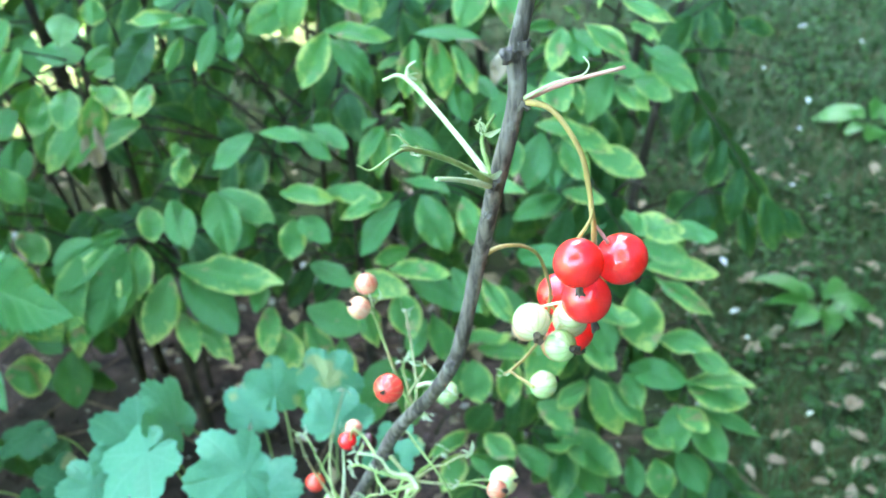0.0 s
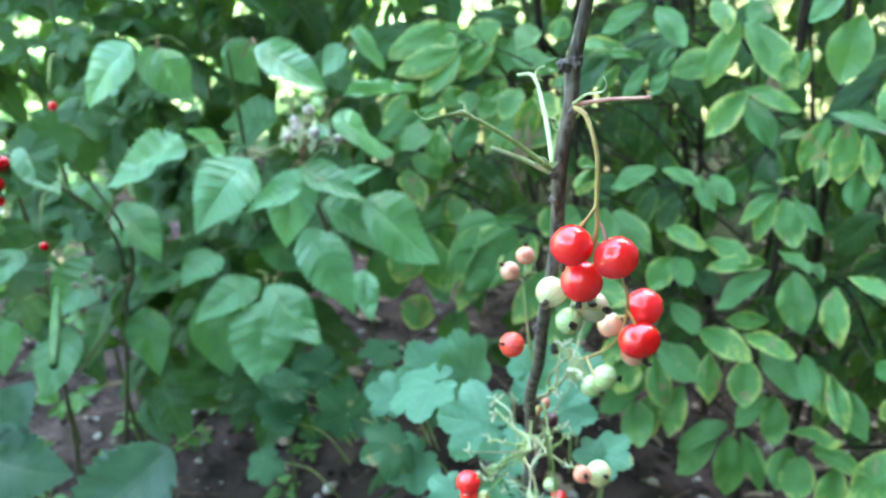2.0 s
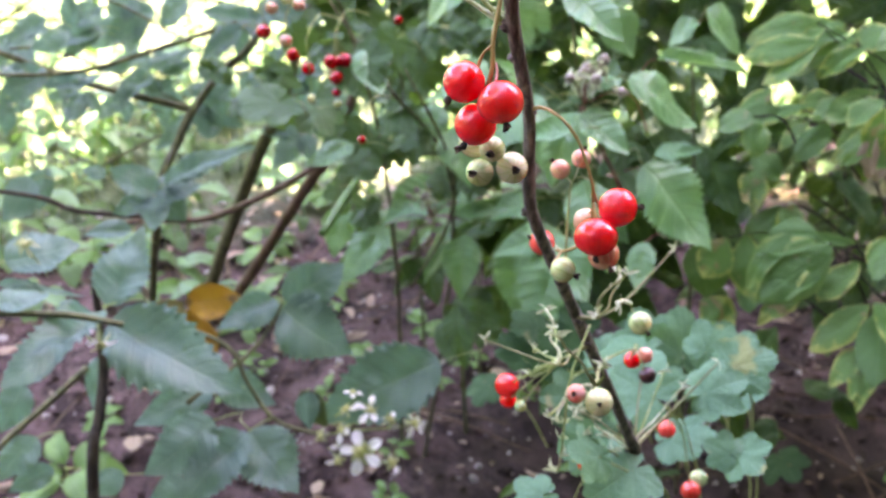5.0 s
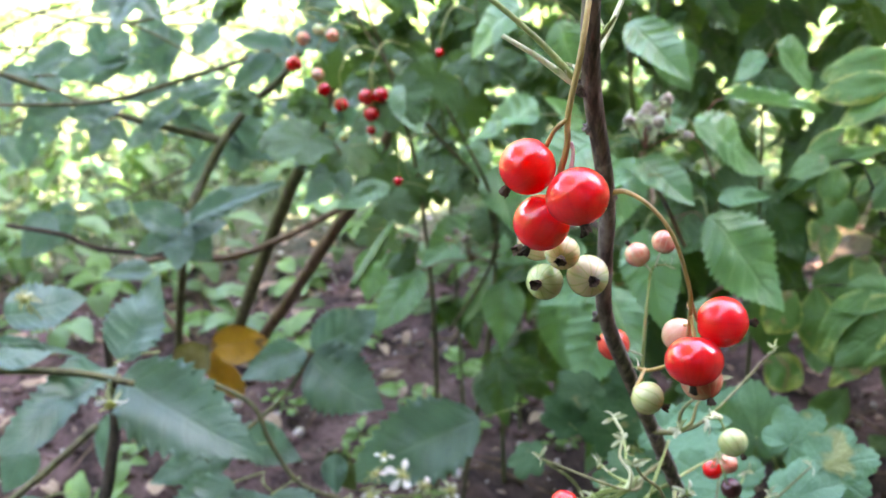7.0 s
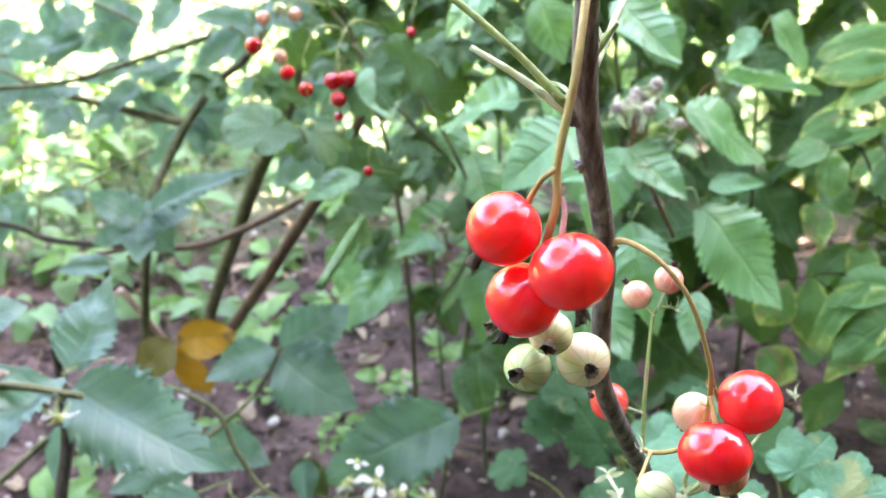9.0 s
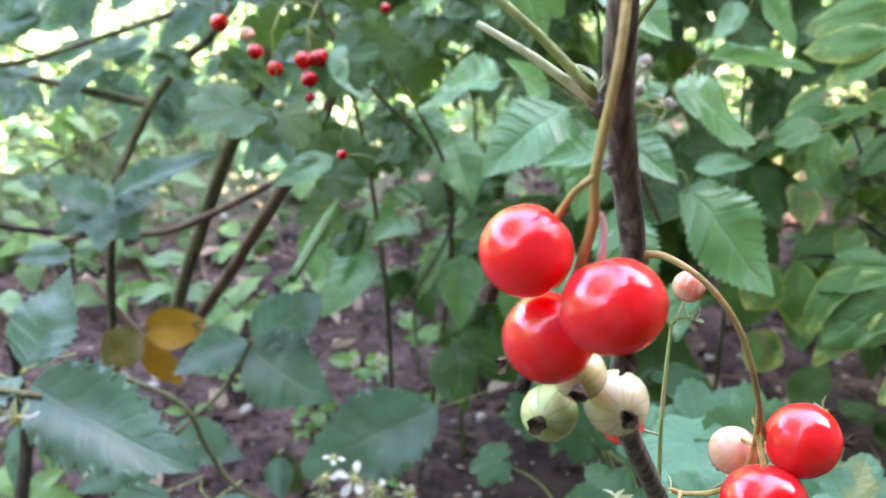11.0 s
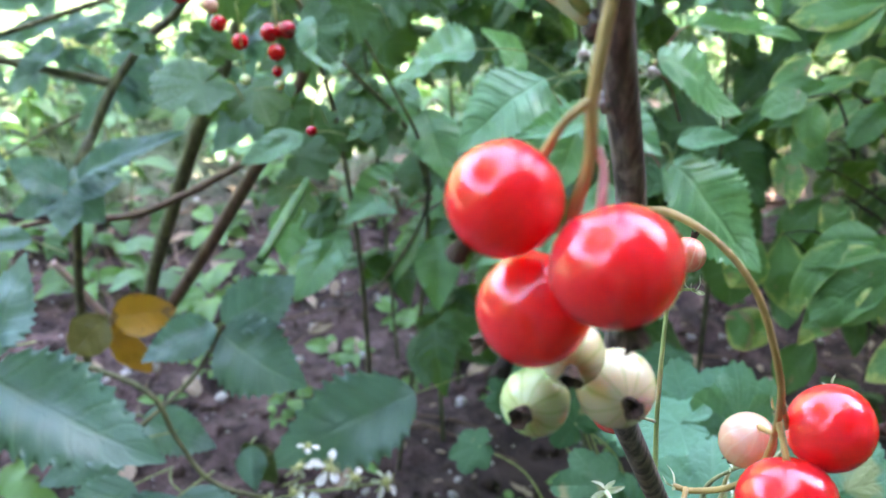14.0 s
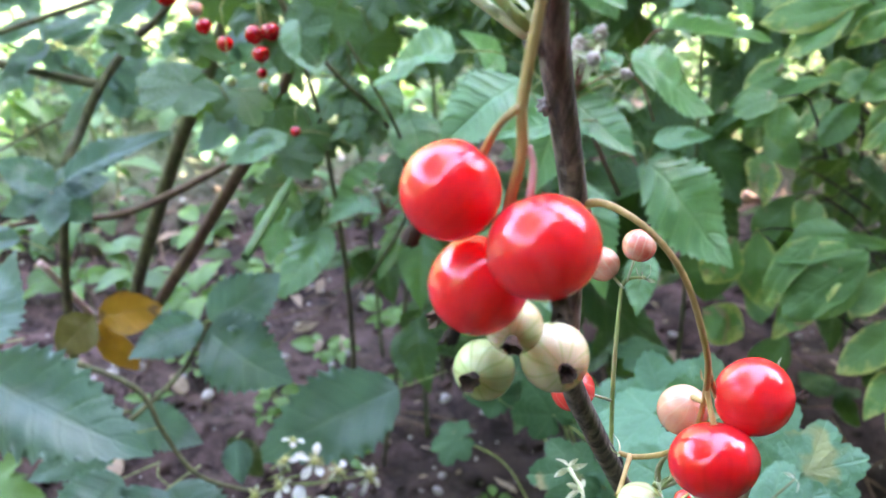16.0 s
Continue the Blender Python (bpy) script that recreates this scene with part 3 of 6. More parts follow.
stalk(bush, M_GREENSTEM, [(0.0226, 0.1640, 0.7495, 0.0008), (0.0208, 0.1668, 0.7540, 0.0006), (0.0209, 0.1681, 0.7564, 0.0006), (0.0230, 0.1690, 0.7600, 0.0004)])
stalk(bush, M_PINKSTALK, [(0.0282, 0.1620, 0.7662, 0.0009), (0.0350, 0.1624, 0.7690, 0.00062), (0.0452, 0.1627, 0.7719, 0.00052)], "stalk", "pinkish cut leaf stalk")
stalk(bush, M_PALE, [(0.0282, 0.1612, 0.7668, 0.0006), (0.0330, 0.1580, 0.7710, 0.0004), (0.0373, 0.1564, 0.7730, 0.0003), (0.0385, 0.1560, 0.7750, 0.0002), (0.0375, 0.1562, 0.7765, 0.0002)])


def tufts(plant, center, size, count, seed, material=None):
    """Small torn green stipules round a bud."""
    rnd = random.Random(seed)
    for _ in range(count):
        d = Vector((rnd.uniform(-1, 1), rnd.uniform(-1, 1), rnd.uniform(-0.2, 1))).normalized()
        b = Vector(center)
        leaf_on(plant, WEED_BLADES, material or M_SEPAL, b, b + d * size * rnd.uniform(0.6, 1.3), size * 0.35, "stipule", d.orthogonal())


tufts(bush, (0.0209, 0.1681, 0.7564), 0.004, 5, 1)
tufts(bush, (0.0056, 0.1803, 0.7619), 0.003, 3, 2)
tufts(bush, (0.0098, 0.1487, 0.7633), 0.003, 4, 3)
tufts(bush, (0.0220, 0.1636, 0.7495), 0.004, 4, 4)

# the upper truss
UP = Vector((0, 0, 1))
stalk(bush, M_OCHRE, [(0.0282, 0.1616, 0.7660, 0.0010), (0.0330, 0.1590, 0.7655, 0.00076), (0.0378, 0.1560, 0.7595, 0.00076), (0.0396, 0.1540, 0.7530, 0.00076), (0.0402, 0.1533, 0.7493, 0.00076), (0.0408, 0.1532, 0.7455, 0.00076), (0.0407, 0.1523, 0.7405, 0.00076), (0.0380, 0.1530, 0.7330, 0.0005), (0.0370, 0.1545, 0.7270, 0.0005)], "truss_stalk", "ochre fruit stalk")
top = berry(bush, (0.0380, 0.1480, 0.7416), 0.0089, M_RED, (-0.05, 0.7, 0.65), 1.0, 0.30)
stalk(bush, M_OCHRE, [(0.0402, 0.1532, 0.7496, 0.0006), (0.0398, 0.1515, 0.7480, 0.00048), (*top, 0.0006)], "pedicel")
top = berry(bush, (0.0460, 0.1530, 0.7393), 0.0090, M_RED, (-0.6, -0.05, 0.8), 1.05, 0.32)
stalk(bush, M_PINKSTALK, [(0.0407, 0.1538, 0.7460, 0.00055), (0.0418, 0.1538, 0.7448, 0.00048), (*top, 0.0006)], "pedicel")
top = berry(bush, (0.0400, 0.1500, 0.7325), 0.0091, M_RED, (-0.3, 0.6, 0.7), 1.0, 0.28)
stalk(bush, M_OCHRE, [(0.0407, 0.1523, 0.7405, 0.0006), (0.0406, 0.1515, 0.7385, 0.00048), (*top, 0.0006)], "pedicel")
TRUSS_END = (0.0372, 0.1540, 0.7290, 0.0005)
for spot, size, skin, aim in (((0.0360, 0.1530, 0.7190), 0.0061, M_GREEN, (-0.61, 0.65, -0.32)), ((0.0380, 0.1600, 0.7200), 0.0070, M_CREAM, (-0.79, 0.2, -0.27)), ((0.0303, 0.1539, 0.7240), 0.0072, M_CREAM, (-0.25, 0.9, 0.1)), ((0.0380, 0.1550, 0.7253), 0.0056, M_CREAM, (-0.85, 0.47, -0.1))):
    top = berry(bush, spot, size, skin, aim, 1.0, 0.30)
    stalk(bush, M_PALE, [TRUSS_END, (*(Vector(TRUSS_END[:3]) * 0.4 + top * 0.6), 0.0004), (*top, 0.0004)], "pedicel")

# the arching truss
stalk(bush, M_OCHRE, [(0.0197, 0.1722, 0.7256, 0.0009), (0.0235, 0.1738, 0.7275, 0.0007), (0.0285, 0.1765, 0.7262, 0.0006), (0.0322, 0.1795, 0.7215, 0.0006), (0.0345, 0.1822, 0.7130, 0.0006), (0.0350, 0.1832, 0.7075, 0.0006), (0.0340, 0.1838, 0.6990, 0.0006), (0.0312, 0.1830, 0.6930, 0.0006), (0.0270, 0.1810, 0.6890, 0.0006), (0.0250, 0.1795, 0.6885, 0.0006)], "truss_stalk", "arching ochre fruit stalk")
for spot, size, skin, aim, sq, node in (((0.0370, 0.1890, 0.7048), 0.0096, M_RED, (-0.45, -0.75, -0.1), 1.0, (0.0350, 0.1830, 0.7092)), ((0.0400, 0.1820, 0.6995), 0.0093, M_RIPE, (-0.5, 0.2, 0.85), 1.12, (0.0350, 0.1834, 0.7060)),
                                        ((0.0299, 0.1848, 0.6984), 0.0066, M_BLUSH, (0.35, 0.1, 0.94), 1.0, (0.0350, 0.1834, 0.7040)), ((0.0373, 0.1862, 0.6925), 0.0078, M_BLUSH, (-0.85, 0.0, 0.5), 1.0, (0.0338, 0.1838, 0.6985)), ((0.0340, 0.1770, 0.6880), 0.0063, M_GREEN, (-0.68, -0.6, 0.2), 1.0, (0.0262, 0.1805, 0.6888))):
    top = berry(bush, spot, size, skin, aim, sq, 0.26)
    stalk(bush, M_OCHRE, [(*node, 0.0006), (*(Vector(node) * 0.5 + top * 0.5), 0.0005), (*top, 0.0006)], "pedicel")
tufts(bush, (0.0350, 0.1834, 0.7070), 0.0016, 3, 12, M_OCHRE)
tufts(bush, (0.0250, 0.1795, 0.6885), 0.0022, 3, 13, M_PALE)

# the small truss behind the stem
stalk(bush, M_GREENSTEM, [(0.0015, 0.1960, 0.6590, 0.0007), (-0.0030, 0.1975, 0.6720, 0.0006), (-0.0070, 0.1995, 0.6860, 0.0005), (-0.0085, 0.2010, 0.6905, 0.0005), (-0.0070, 0.2040, 0.6915, 0.0003)], "truss_stalk")
for spot, size, skin, node in (((-0.0100, 0.2040, 0.6960), 0.0056, M_BLUSH, (-0.0082, 0.2012, 0.6905)), ((-0.0112, 0.1980, 0.6930), 0.0058, M_BLUSH, (-0.0080, 0.2005, 0.6895)), ((-0.0040, 0.1900, 0.6740), 0.0076, M_ORANGE, (-0.0025, 0.1970, 0.6705))):
    aim = Vector(node) - Vector(spot)
    top = berry(bush, spot, size, skin, aim, 1.0, 0.22)
    stalk(bush, M_PALE, [(*node, 0.0004), (*top, 0.0004)], "pedicel", "", 6)
tufts(bush, (-0.0070, 0.2040, 0.6910), 0.0022, 5, 5)


def spur(points, fruit, material, ends=()):
    """A short fruiting spur: a stalk, its side twigs and berries (spot, size, skin)."""
    stalk(bush, material, [(x, y, z, r * 0.72) for x, y, z, r in points], "spur")
    mid = Vector(points[len(points) // 2][:3])
    for e in ends:
        rnd = random.Random(int(1e6 * abs(e[0] + e[2])))
        way, bend = Vector(e) - mid, 0.0
        root = Vector(points[rnd.randrange(len(points) // 2 + 1)][:3])
        side = way.cross(UP).normalized()
        line = []
        for k, r in ((0.0, 0.0011), (0.18, 0.0008), (0.42, 0.0006), (0.68, 0.0005), (0.9, 0.0006), (1.0, 0.0008)):
            bend += rnd.uniform(-0.0022, 0.0022)
            line.append((*(root.lerp(Vector(e), k) + (side * bend + UP * (0.004 * k * (1 - k) + rnd.uniform(-0.0007, 0.0007))) * (1.0 if k else 0.0)), r))
        stalk(bush, rnd.choice((M_GREENSTEM, M_SPUR, M_PALE)), line, "stalk", "", 6, 0.15)
        tufts(bush, line[-1][:3], 0.0036, 4, int(1e5 * abs(e[0])))
        tufts(bush, line[3][:3], 0.0022, 2, int(1e5 * abs(e[2])))
    for spot, size, skin in fruit:
        aim = mid - Vector(spot)
        top = berry(bush, spot, size, skin, aim, 1.0, 0.24)
        a = Vector(points[-1][:3]) if (Vector(points[-1][:3]) - Vector(spot)).length < aim.length else mid
        stalk(bush, M_GREENSTEM, [(*a, 0.0005), (*(a * 0.5 + top * 0.5 + UP * 0.001), 0.0004), (*top, 0.0004)], "pedicel", "", 6)
    tufts(bush, points[-1][:3], 0.003, 4, int(1e5 * abs(points[0][1])))


spur([(-0.0040, 0.2035, 0.6450, 0.0018), (-0.0015, 0.2100, 0.6455, 0.0013), (-0.0005, 0.2180, 0.6500, 0.0009), (-0.0050, 0.2370, 0.6631, 0.0006)], [((0.0080, 0.2190, 0.6470), 0.0070, M_GREEN)], M_SPUR, ((0.001, 0.213, 0.662), (-0.004, 0.220, 0.657), (0.006, 0.209, 0.656), (0.003, 0.206, 0.650)))
spur([(-0.0100, 0.2130, 0.6290, 0.0017), (-0.0040, 0.2030, 0.6315, 0.0012), (0.0015, 0.1949, 0.6328, 0.0008), (-0.0080, 0.1743, 0.6408, 0.0005)], [((-0.0170, 0.1870, 0.6140), 0.0080, M_RED), ((-0.0175, 0.1880, 0.6072), 0.0056, M_RED), ((-0.0130, 0.1905, 0.6075), 0.0040, M_GREEN)], M_SPUR, ((-0.0153, 0.1993, 0.6421), (-0.010, 0.190, 0.622), (-0.014, 0.196, 0.628), (-0.004, 0.188, 0.624), (-0.018, 0.205, 0.632)))
spur([(-0.0150, 0.2200, 0.6150, 0.0016), (-0.0020, 0.2120, 0.6180, 0.0010), (0.0120, 0.2030, 0.6260, 0.0006)], [((0.0250, 0.1970, 0.6350), 0.0079, M_CREAM), ((0.0232, 0.1902, 0.6386), 0.0054, M_BLUSH)], M_SPUR, ((0.015, 0.186, 0.655), (0.004, 0.196, 0.612), (0.010, 0.192, 0.618), (0.008, 0.207, 0.634)))
spur([(-0.0130, 0.2180, 0.6180, 0.0012), (-0.0200, 0.2320, 0.6150, 0.0008), (-0.0250, 0.2400, 0.6110, 0.0005)], [((-0.0279, 0.2416, 0.6040), 0.0060, M_RED), ((-0.0261, 0.2455, 0.6062), 0.0056, M_BLUSH), ((-0.0214, 0.2443, 0.6010), 0.0062, M_PURPLE)], M_GREENSTEM)
spur([(-0.0340, 0.2513, 0.5555, 0.0020), (-0.0400, 0.2620, 0.5560, 0.0016), (-0.0430, 0.2760, 0.5640, 0.0010), (-0.0380, 0.2880, 0.5850, 0.0006)], [((-0.0513, 0.2782, 0.5441), 0.0074, M_ORANGE), ((-0.0506, 0.2985, 0.5112), 0.0076, M_GREEN), ((-0.0382, 0.2855, 0.5188), 0.0084, M_ORANGE)], M_SPUR, ((-0.050, 0.262, 0.585), (-0.046, 0.270, 0.575), (-0.036, 0.272, 0.578)))
spur([(-0.0340, 0.2513, 0.5555, 0.0020), (-0.0420, 0.2480, 0.5500, 0.0012), (-0.0520, 0.2460, 0.5420, 0.0007), (-0.0400, 0.2260, 0.5760, 0.0005)], [((-0.0599, 0.2463, 0.5278), 0.0080, M_ORANGE), ((-0.0560, 0.2470, 0.5200), 0.0066, M_GREEN), ((-0.0300, 0.2560, 0.5180), 0.0062, M_GREEN), ((-0.0520, 0.2350, 0.5100), 0.0070, M_BLUSH)], M_SPUR, ((-0.036, 0.222, 0.582), (-0.050, 0.236, 0.560), (-0.024, 0.236, 0.566), (-0.030, 0.228, 0.572), (-0.044, 0.230, 0.575)))
# a long bare fruit stalk hanging below
stalk(bush, M_GREENSTEM, [(-0.0030, 0.2080, 0.6420, 0.0006), (0.0090, 0.1960, 0.6330, 0.0005), (0.0130, 0.1930, 0.6180, 0.0005), (0.0120, 0.1930, 0.6020, 0.0004), (0.0090, 0.1940, 0.5960, 0.0003)], "truss_stalk")
tufts(bush, (0.0090, 0.1940, 0.5960), 0.004, 6, 31)
tufts(bush, (0.0125, 0.1930, 0.6130), 0.003, 4, 32)
tufts(bush, (0.0128, 0.1930, 0.6190), 0.0028, 4, 33)
tufts(bush, (0.0110, 0.1945, 0.6260), 0.0028, 4, 34)
tufts(bush, (0.0122, 0.1930, 0.6060), 0.0030, 5, 35)


# low leaves: the shade they hang in is put into this dark colour
M_LOW_SHADED = leaf_mat("low_leaf_shaded", (0.018, 0.075, 0.032), (0.036, 0.115, 0.048), (0.12, 0.22, 0.11), 5, 2.0, 0.55, None, 0, (0.20, 0.18, 0.08), False, 0.5, 0.2, (0.12, 0.32, 0.12), 0.2)

for _k, _p in enumerate(((-0.003, 0.206, 0.645), (-0.008, 0.210, 0.630), (-0.012, 0.216, 0.618), (-0.036, 0.254, 0.554), (-0.040, 0.258, 0.552), (-0.037, 0.248, 0.552), (-0.030, 0.248, 0.560))):
    knot(bush, _p, 0.0019, 40 + _k)


def currant_leaf(x, y, z, tx, ty, tz, w, plant=None, stem=(-0.09, 0.36, 0.30), skin=None):
    """A lobed leaf, centred at its stalk's end, in millimetres."""
    c, t = Vector((x, y, z)) / 1000, Vector((tx, ty, tz)) / 1000
    d = (t - c).normalized()
    size = max((t - c).length, w / 1000 * 0.55) * (0.72 if plant else 1.0)
    # leaves not above 505 mm take the colour with shade in it
    leaf_on(plant or bush, CURRANT_BLADES, skin or (M_CURRANT if z > 505 else M_LOW_SHADED), c, c + d * size, size, "leaf", None, 0.55)
    s = c + (Vector(stem) - c) * 0.18 + Vector((0, 0.015, -0.012))
    mid = (c + s) / 2 + Vector((0, 0.004, 0.006))
    stalk(plant or bush, M_GREENSTEM, [(*s, 0.0009), (*mid, 0.0008), (*c, 0.0007)], "leaf_stalk", "", 6)


currant_leaf(-23, 293, 550, -8, 293, 552, 19)
currant_leaf(-23, 229, 566, -23, 216, 574, 19)
currant_leaf(-27, 247, 551, -22, 225, 548, 20)
currant_leaf(-36, 214, 540, -38, 200, 536, 18)
currant_leaf(-133, 342, 512, -144, 345, 537, 20, None, (-0.09, 0.36, 0.30), M_CURRANT)
currant_leaf(-85, 292, 534, -109, 281, 536, 20, None, (-0.09, 0.36, 0.30), M_CURRANT)
currant_leaf(-137, 316, 519, -154, 296, 508, 20, None, (-0.09, 0.36, 0.30), M_CURRANT)
currant_leaf(-132, 295, 485, -140, 278, 474, 20, None, (-0.09, 0.36, 0.30), M_CURRANT)
currant_leaf(-255, 386, 394, -267, 365, 390, 20, None, (-0.09, 0.36, 0.30), M_LOW_SHADED)
currant_leaf(-239, 392, 453, -254, 375, 453, 20, None, (-0.09, 0.36, 0.30), M_LOW_SHADED)
currant_leaf(-306, 374, 403, -321, 363, 409, 20, None, (-0.09, 0.36, 0.30), M_LOW_SHADED)
currant_leaf(-99, 351, 510, -100, 364, 526, 20, None, (-0.09, 0.36, 0.30), M_CURRANT)
currant_leaf(-85, 307, 504, -73, 323, 514, 20, None, (-0.09, 0.36, 0.30), M_CURRANT)
currant_leaf(-76, 257, 520, -85, 244, 516, 20, None, (-0.09, 0.36, 0.30), M_CURRANT)
currant_leaf(-151, 332, 506, -171, 334, 522, 20, None, (-0.09, 0.36, 0.30), M_CURRANT)
currant_leaf(-170, 320, 491, -186, 312, 495, 20, None, (-0.09, 0.36, 0.30), M_CURRANT)
currant_leaf(-49, 305, 571, -41, 320, 579, 20, None, (-0.09, 0.36, 0.30), M_CURRANT)
currant_leaf(-43, 288, 566, -38, 303, 576, 20, None, (-0.09, 0.36, 0.30), M_CURRANT)
currant_leaf(-23, 289, 550, -32, 282, 552, 20, None, (-0.09, 0.36, 0.30), M_CURRANT)
currant_leaf(-30, 227, 570, -34, 217, 568, 20, None, (-0.09, 0.36, 0.30), M_CURRANT)
currant_leaf(-72, 308, 563, -73, 320, 576, 20, None, (-0.09, 0.36, 0.30), M_CURRANT)
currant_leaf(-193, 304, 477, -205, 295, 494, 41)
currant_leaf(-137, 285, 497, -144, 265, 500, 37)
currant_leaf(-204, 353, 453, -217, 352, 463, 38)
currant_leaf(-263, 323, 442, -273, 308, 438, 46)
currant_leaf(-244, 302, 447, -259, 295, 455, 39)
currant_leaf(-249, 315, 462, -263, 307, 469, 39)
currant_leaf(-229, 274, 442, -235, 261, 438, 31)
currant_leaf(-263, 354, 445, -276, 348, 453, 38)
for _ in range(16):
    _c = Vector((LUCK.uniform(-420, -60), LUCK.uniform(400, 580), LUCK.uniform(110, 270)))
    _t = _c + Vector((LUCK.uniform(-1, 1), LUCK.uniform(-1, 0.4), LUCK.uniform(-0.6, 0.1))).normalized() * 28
    currant_leaf(*_c, *_t, 50, None, (_c.x / 1000, _c.y / 1000 + 0.03, _c.z / 1000 - 0.06), M_LOW_SHADED)


# ---- the shrub with yellow-edged leaves ----
shrub = thing("shrub", (-0.25, 0.95, GROUND), "dense green shrub, its oval leaves edged yellow and spotted brown", "shrub")
TWIGS = []


def shrub_front(x):
    return 0.56 if x > -0.3 else 0.56 + (-0.3 - x) * 0.75


def twig_to(base, inward, radius=0.0011):
    """A thin twig from a leaf's base back into the shrub."""
    b = Vector(base)
    end = b + Vector(inward)
    mid = (b + end) / 2 + Vector((LUCK.uniform(-0.01, 0.01), 0, LUCK.uniform(0.0, 0.02)))
    TWIGS.append([(*b, radius * 0.6), (*mid, radius), (*end, radius * 1.6)])


def shrub_leaf(x, y, z, tx, ty, tz, w):
    b, t = Vector((x, y, z)) / 1000, Vector((tx, ty, tz)) / 1000
    leaf_on(shrub, SHRUB_BLADES, M_SHRUB, b, t, w / 1000 * 1.06, "leaf", None, 0.35)
    if LUCK.random() < 0.6:
        twig_to(b, (LUCK.uniform(-0.06, 0.06), 0.10, LUCK.uniform(-0.12, -0.03)))
shrub_leaf(-233, 508, 501, -234, 470, 467, 32)
shrub_leaf(-225, 590, 549, -268, 564, 539, 24)
shrub_leaf(-293, 601, 591, -260, 606, 593, 20)
shrub_leaf(-339, 561, 465, -302, 537, 403, 39)
shrub_leaf(-356, 520, 439, -333, 500, 403, 37)
shrub_leaf(-325, 567, 554, -357, 519, 537, 18)
shrub_leaf(-323, 563, 542, -347, 524, 525, 16)
shrub_leaf(-231, 586, 624, -245, 579, 631, 17)
shrub_leaf(-282, 522, 620, -306, 482, 609, 20)
shrub_leaf(-280, 522, 616, -293, 488, 596, 22)
shrub_leaf(-256, 602, 577, -234, 606, 583, 17)
shrub_leaf(-251, 598, 561, -231, 598, 562, 13)
shrub_leaf(-262, 465, 583, -269, 443, 580, 19)
shrub_leaf(-259, 467, 582, -244, 457, 565, 17)
shrub_leaf(-224, 515, 500, -229, 469, 467, 32)
shrub_leaf(-226, 514, 502, -253, 477, 488, 17)
shrub_leaf(-243, 497, 502, -251, 464, 470, 21)
shrub_leaf(-338, 550, 549, -354, 511, 543, 15)
shrub_leaf(-334, 553, 543, -343, 517, 529, 15)
shrub_leaf(-329, 560, 546, -319, 548, 535, 14)
shrub_leaf(-317, 580, 561, -333, 561, 556, 16)
shrub_leaf(-288, 587, 578, -292, 570, 550, 20)
shrub_leaf(-332, 587, 613, -346, 557, 580, 28)
shrub_leaf(-334, 584, 613, -357, 552, 597, 23)
shrub_leaf(-309, 610, 612, -328, 586, 601, 23)
shrub_leaf(-300, 615, 601, -308, 596, 575, 28)
shrub_leaf(-256, 582, 563, -276, 552, 544, 20)
shrub_leaf(-303, 508, 471, -275, 504, 427, 27)
shrub_leaf(-309, 497, 466, -305, 477, 438, 27)
shrub_leaf(-311, 484, 413, -288, 501, 401, 28)
shrub_leaf(-219, 510, 497, -233, 465, 466, 26)
shrub_leaf(-235, 515, 499, -256, 487, 498, 24)
shrub_leaf(-303, 536, 626, -337, 504, 611, 24)
shrub_leaf(-297, 539, 622, -317, 516, 601, 24)
shrub_leaf(-287, 578, 580, -292, 565, 558, 20)
shrub_leaf(-251, 592, 565, -231, 603, 567, 17)
shrub_leaf(-297, 568, 570, -309, 552, 553, 20)
shrub_leaf(-272, 578, 559, -284, 558, 533, 21)
shrub_leaf(-304, 531, 510, -328, 522, 525, 21)
shrub_leaf(-98, 565, 664, -111, 545, 627, 19)
shrub_leaf(-96, 565, 664, -51, 545, 644, 20)
shrub_leaf(-28, 565, 683, -27, 545, 647, 24)
shrub_leaf(-161, 565, 665, -184, 545, 645, 14)
shrub_leaf(-156, 565, 665, -123, 545, 651, 16)
shrub_leaf(-87, 565, 623, -102, 545, 594, 18)
shrub_leaf(-86, 565, 618, -60, 545, 605, 17)
shrub_leaf(-91, 565, 624, -47, 545, 628, 11)
shrub_leaf(-35, 565, 618, -38, 545, 589, 16)
shrub_leaf(-25, 565, 618, -13, 545, 590, 19)
shrub_leaf(-36, 565, 621, -1, 545, 633, 10)
shrub_leaf(-46, 565, 605, -53, 545, 610, 7)
shrub_leaf(-11, 565, 589, -2, 545, 575, 15)
shrub_leaf(-57, 565, 561, -72, 545, 542, 12)
shrub_leaf(-57, 565, 558, -60, 545, 534, 12)
shrub_leaf(-52, 565, 559, -32, 545, 538, 19)
shrub_leaf(-48, 565, 562, -17, 545, 557, 11)
shrub_leaf(-56, 565, 567, -44, 545, 588, 10)
shrub_leaf(-61, 565, 565, -66, 545, 572, 7)
shrub_leaf(-142, 565, 553, -166, 545, 538, 17)
shrub_leaf(-138, 565, 552, -105, 545, 567, 10)
shrub_leaf(-103, 565, 561, -77, 545, 556, 12)
shrub_leaf(-111, 565, 557, -90, 545, 548, 12)
shrub_leaf(-173, 565, 510, -132, 545, 506, 22)
shrub_leaf(-54, 565, 656, -58, 545, 637, 16)
shrub_leaf(-156, 565, 626, -165, 545, 604, 11)
shrub_leaf(-159, 565, 628, -184, 545, 634, 9)
shrub_leaf(-143, 565, 624, -142, 545, 612, 10)
shrub_leaf(-138, 565, 641, -139, 545, 634, 8)
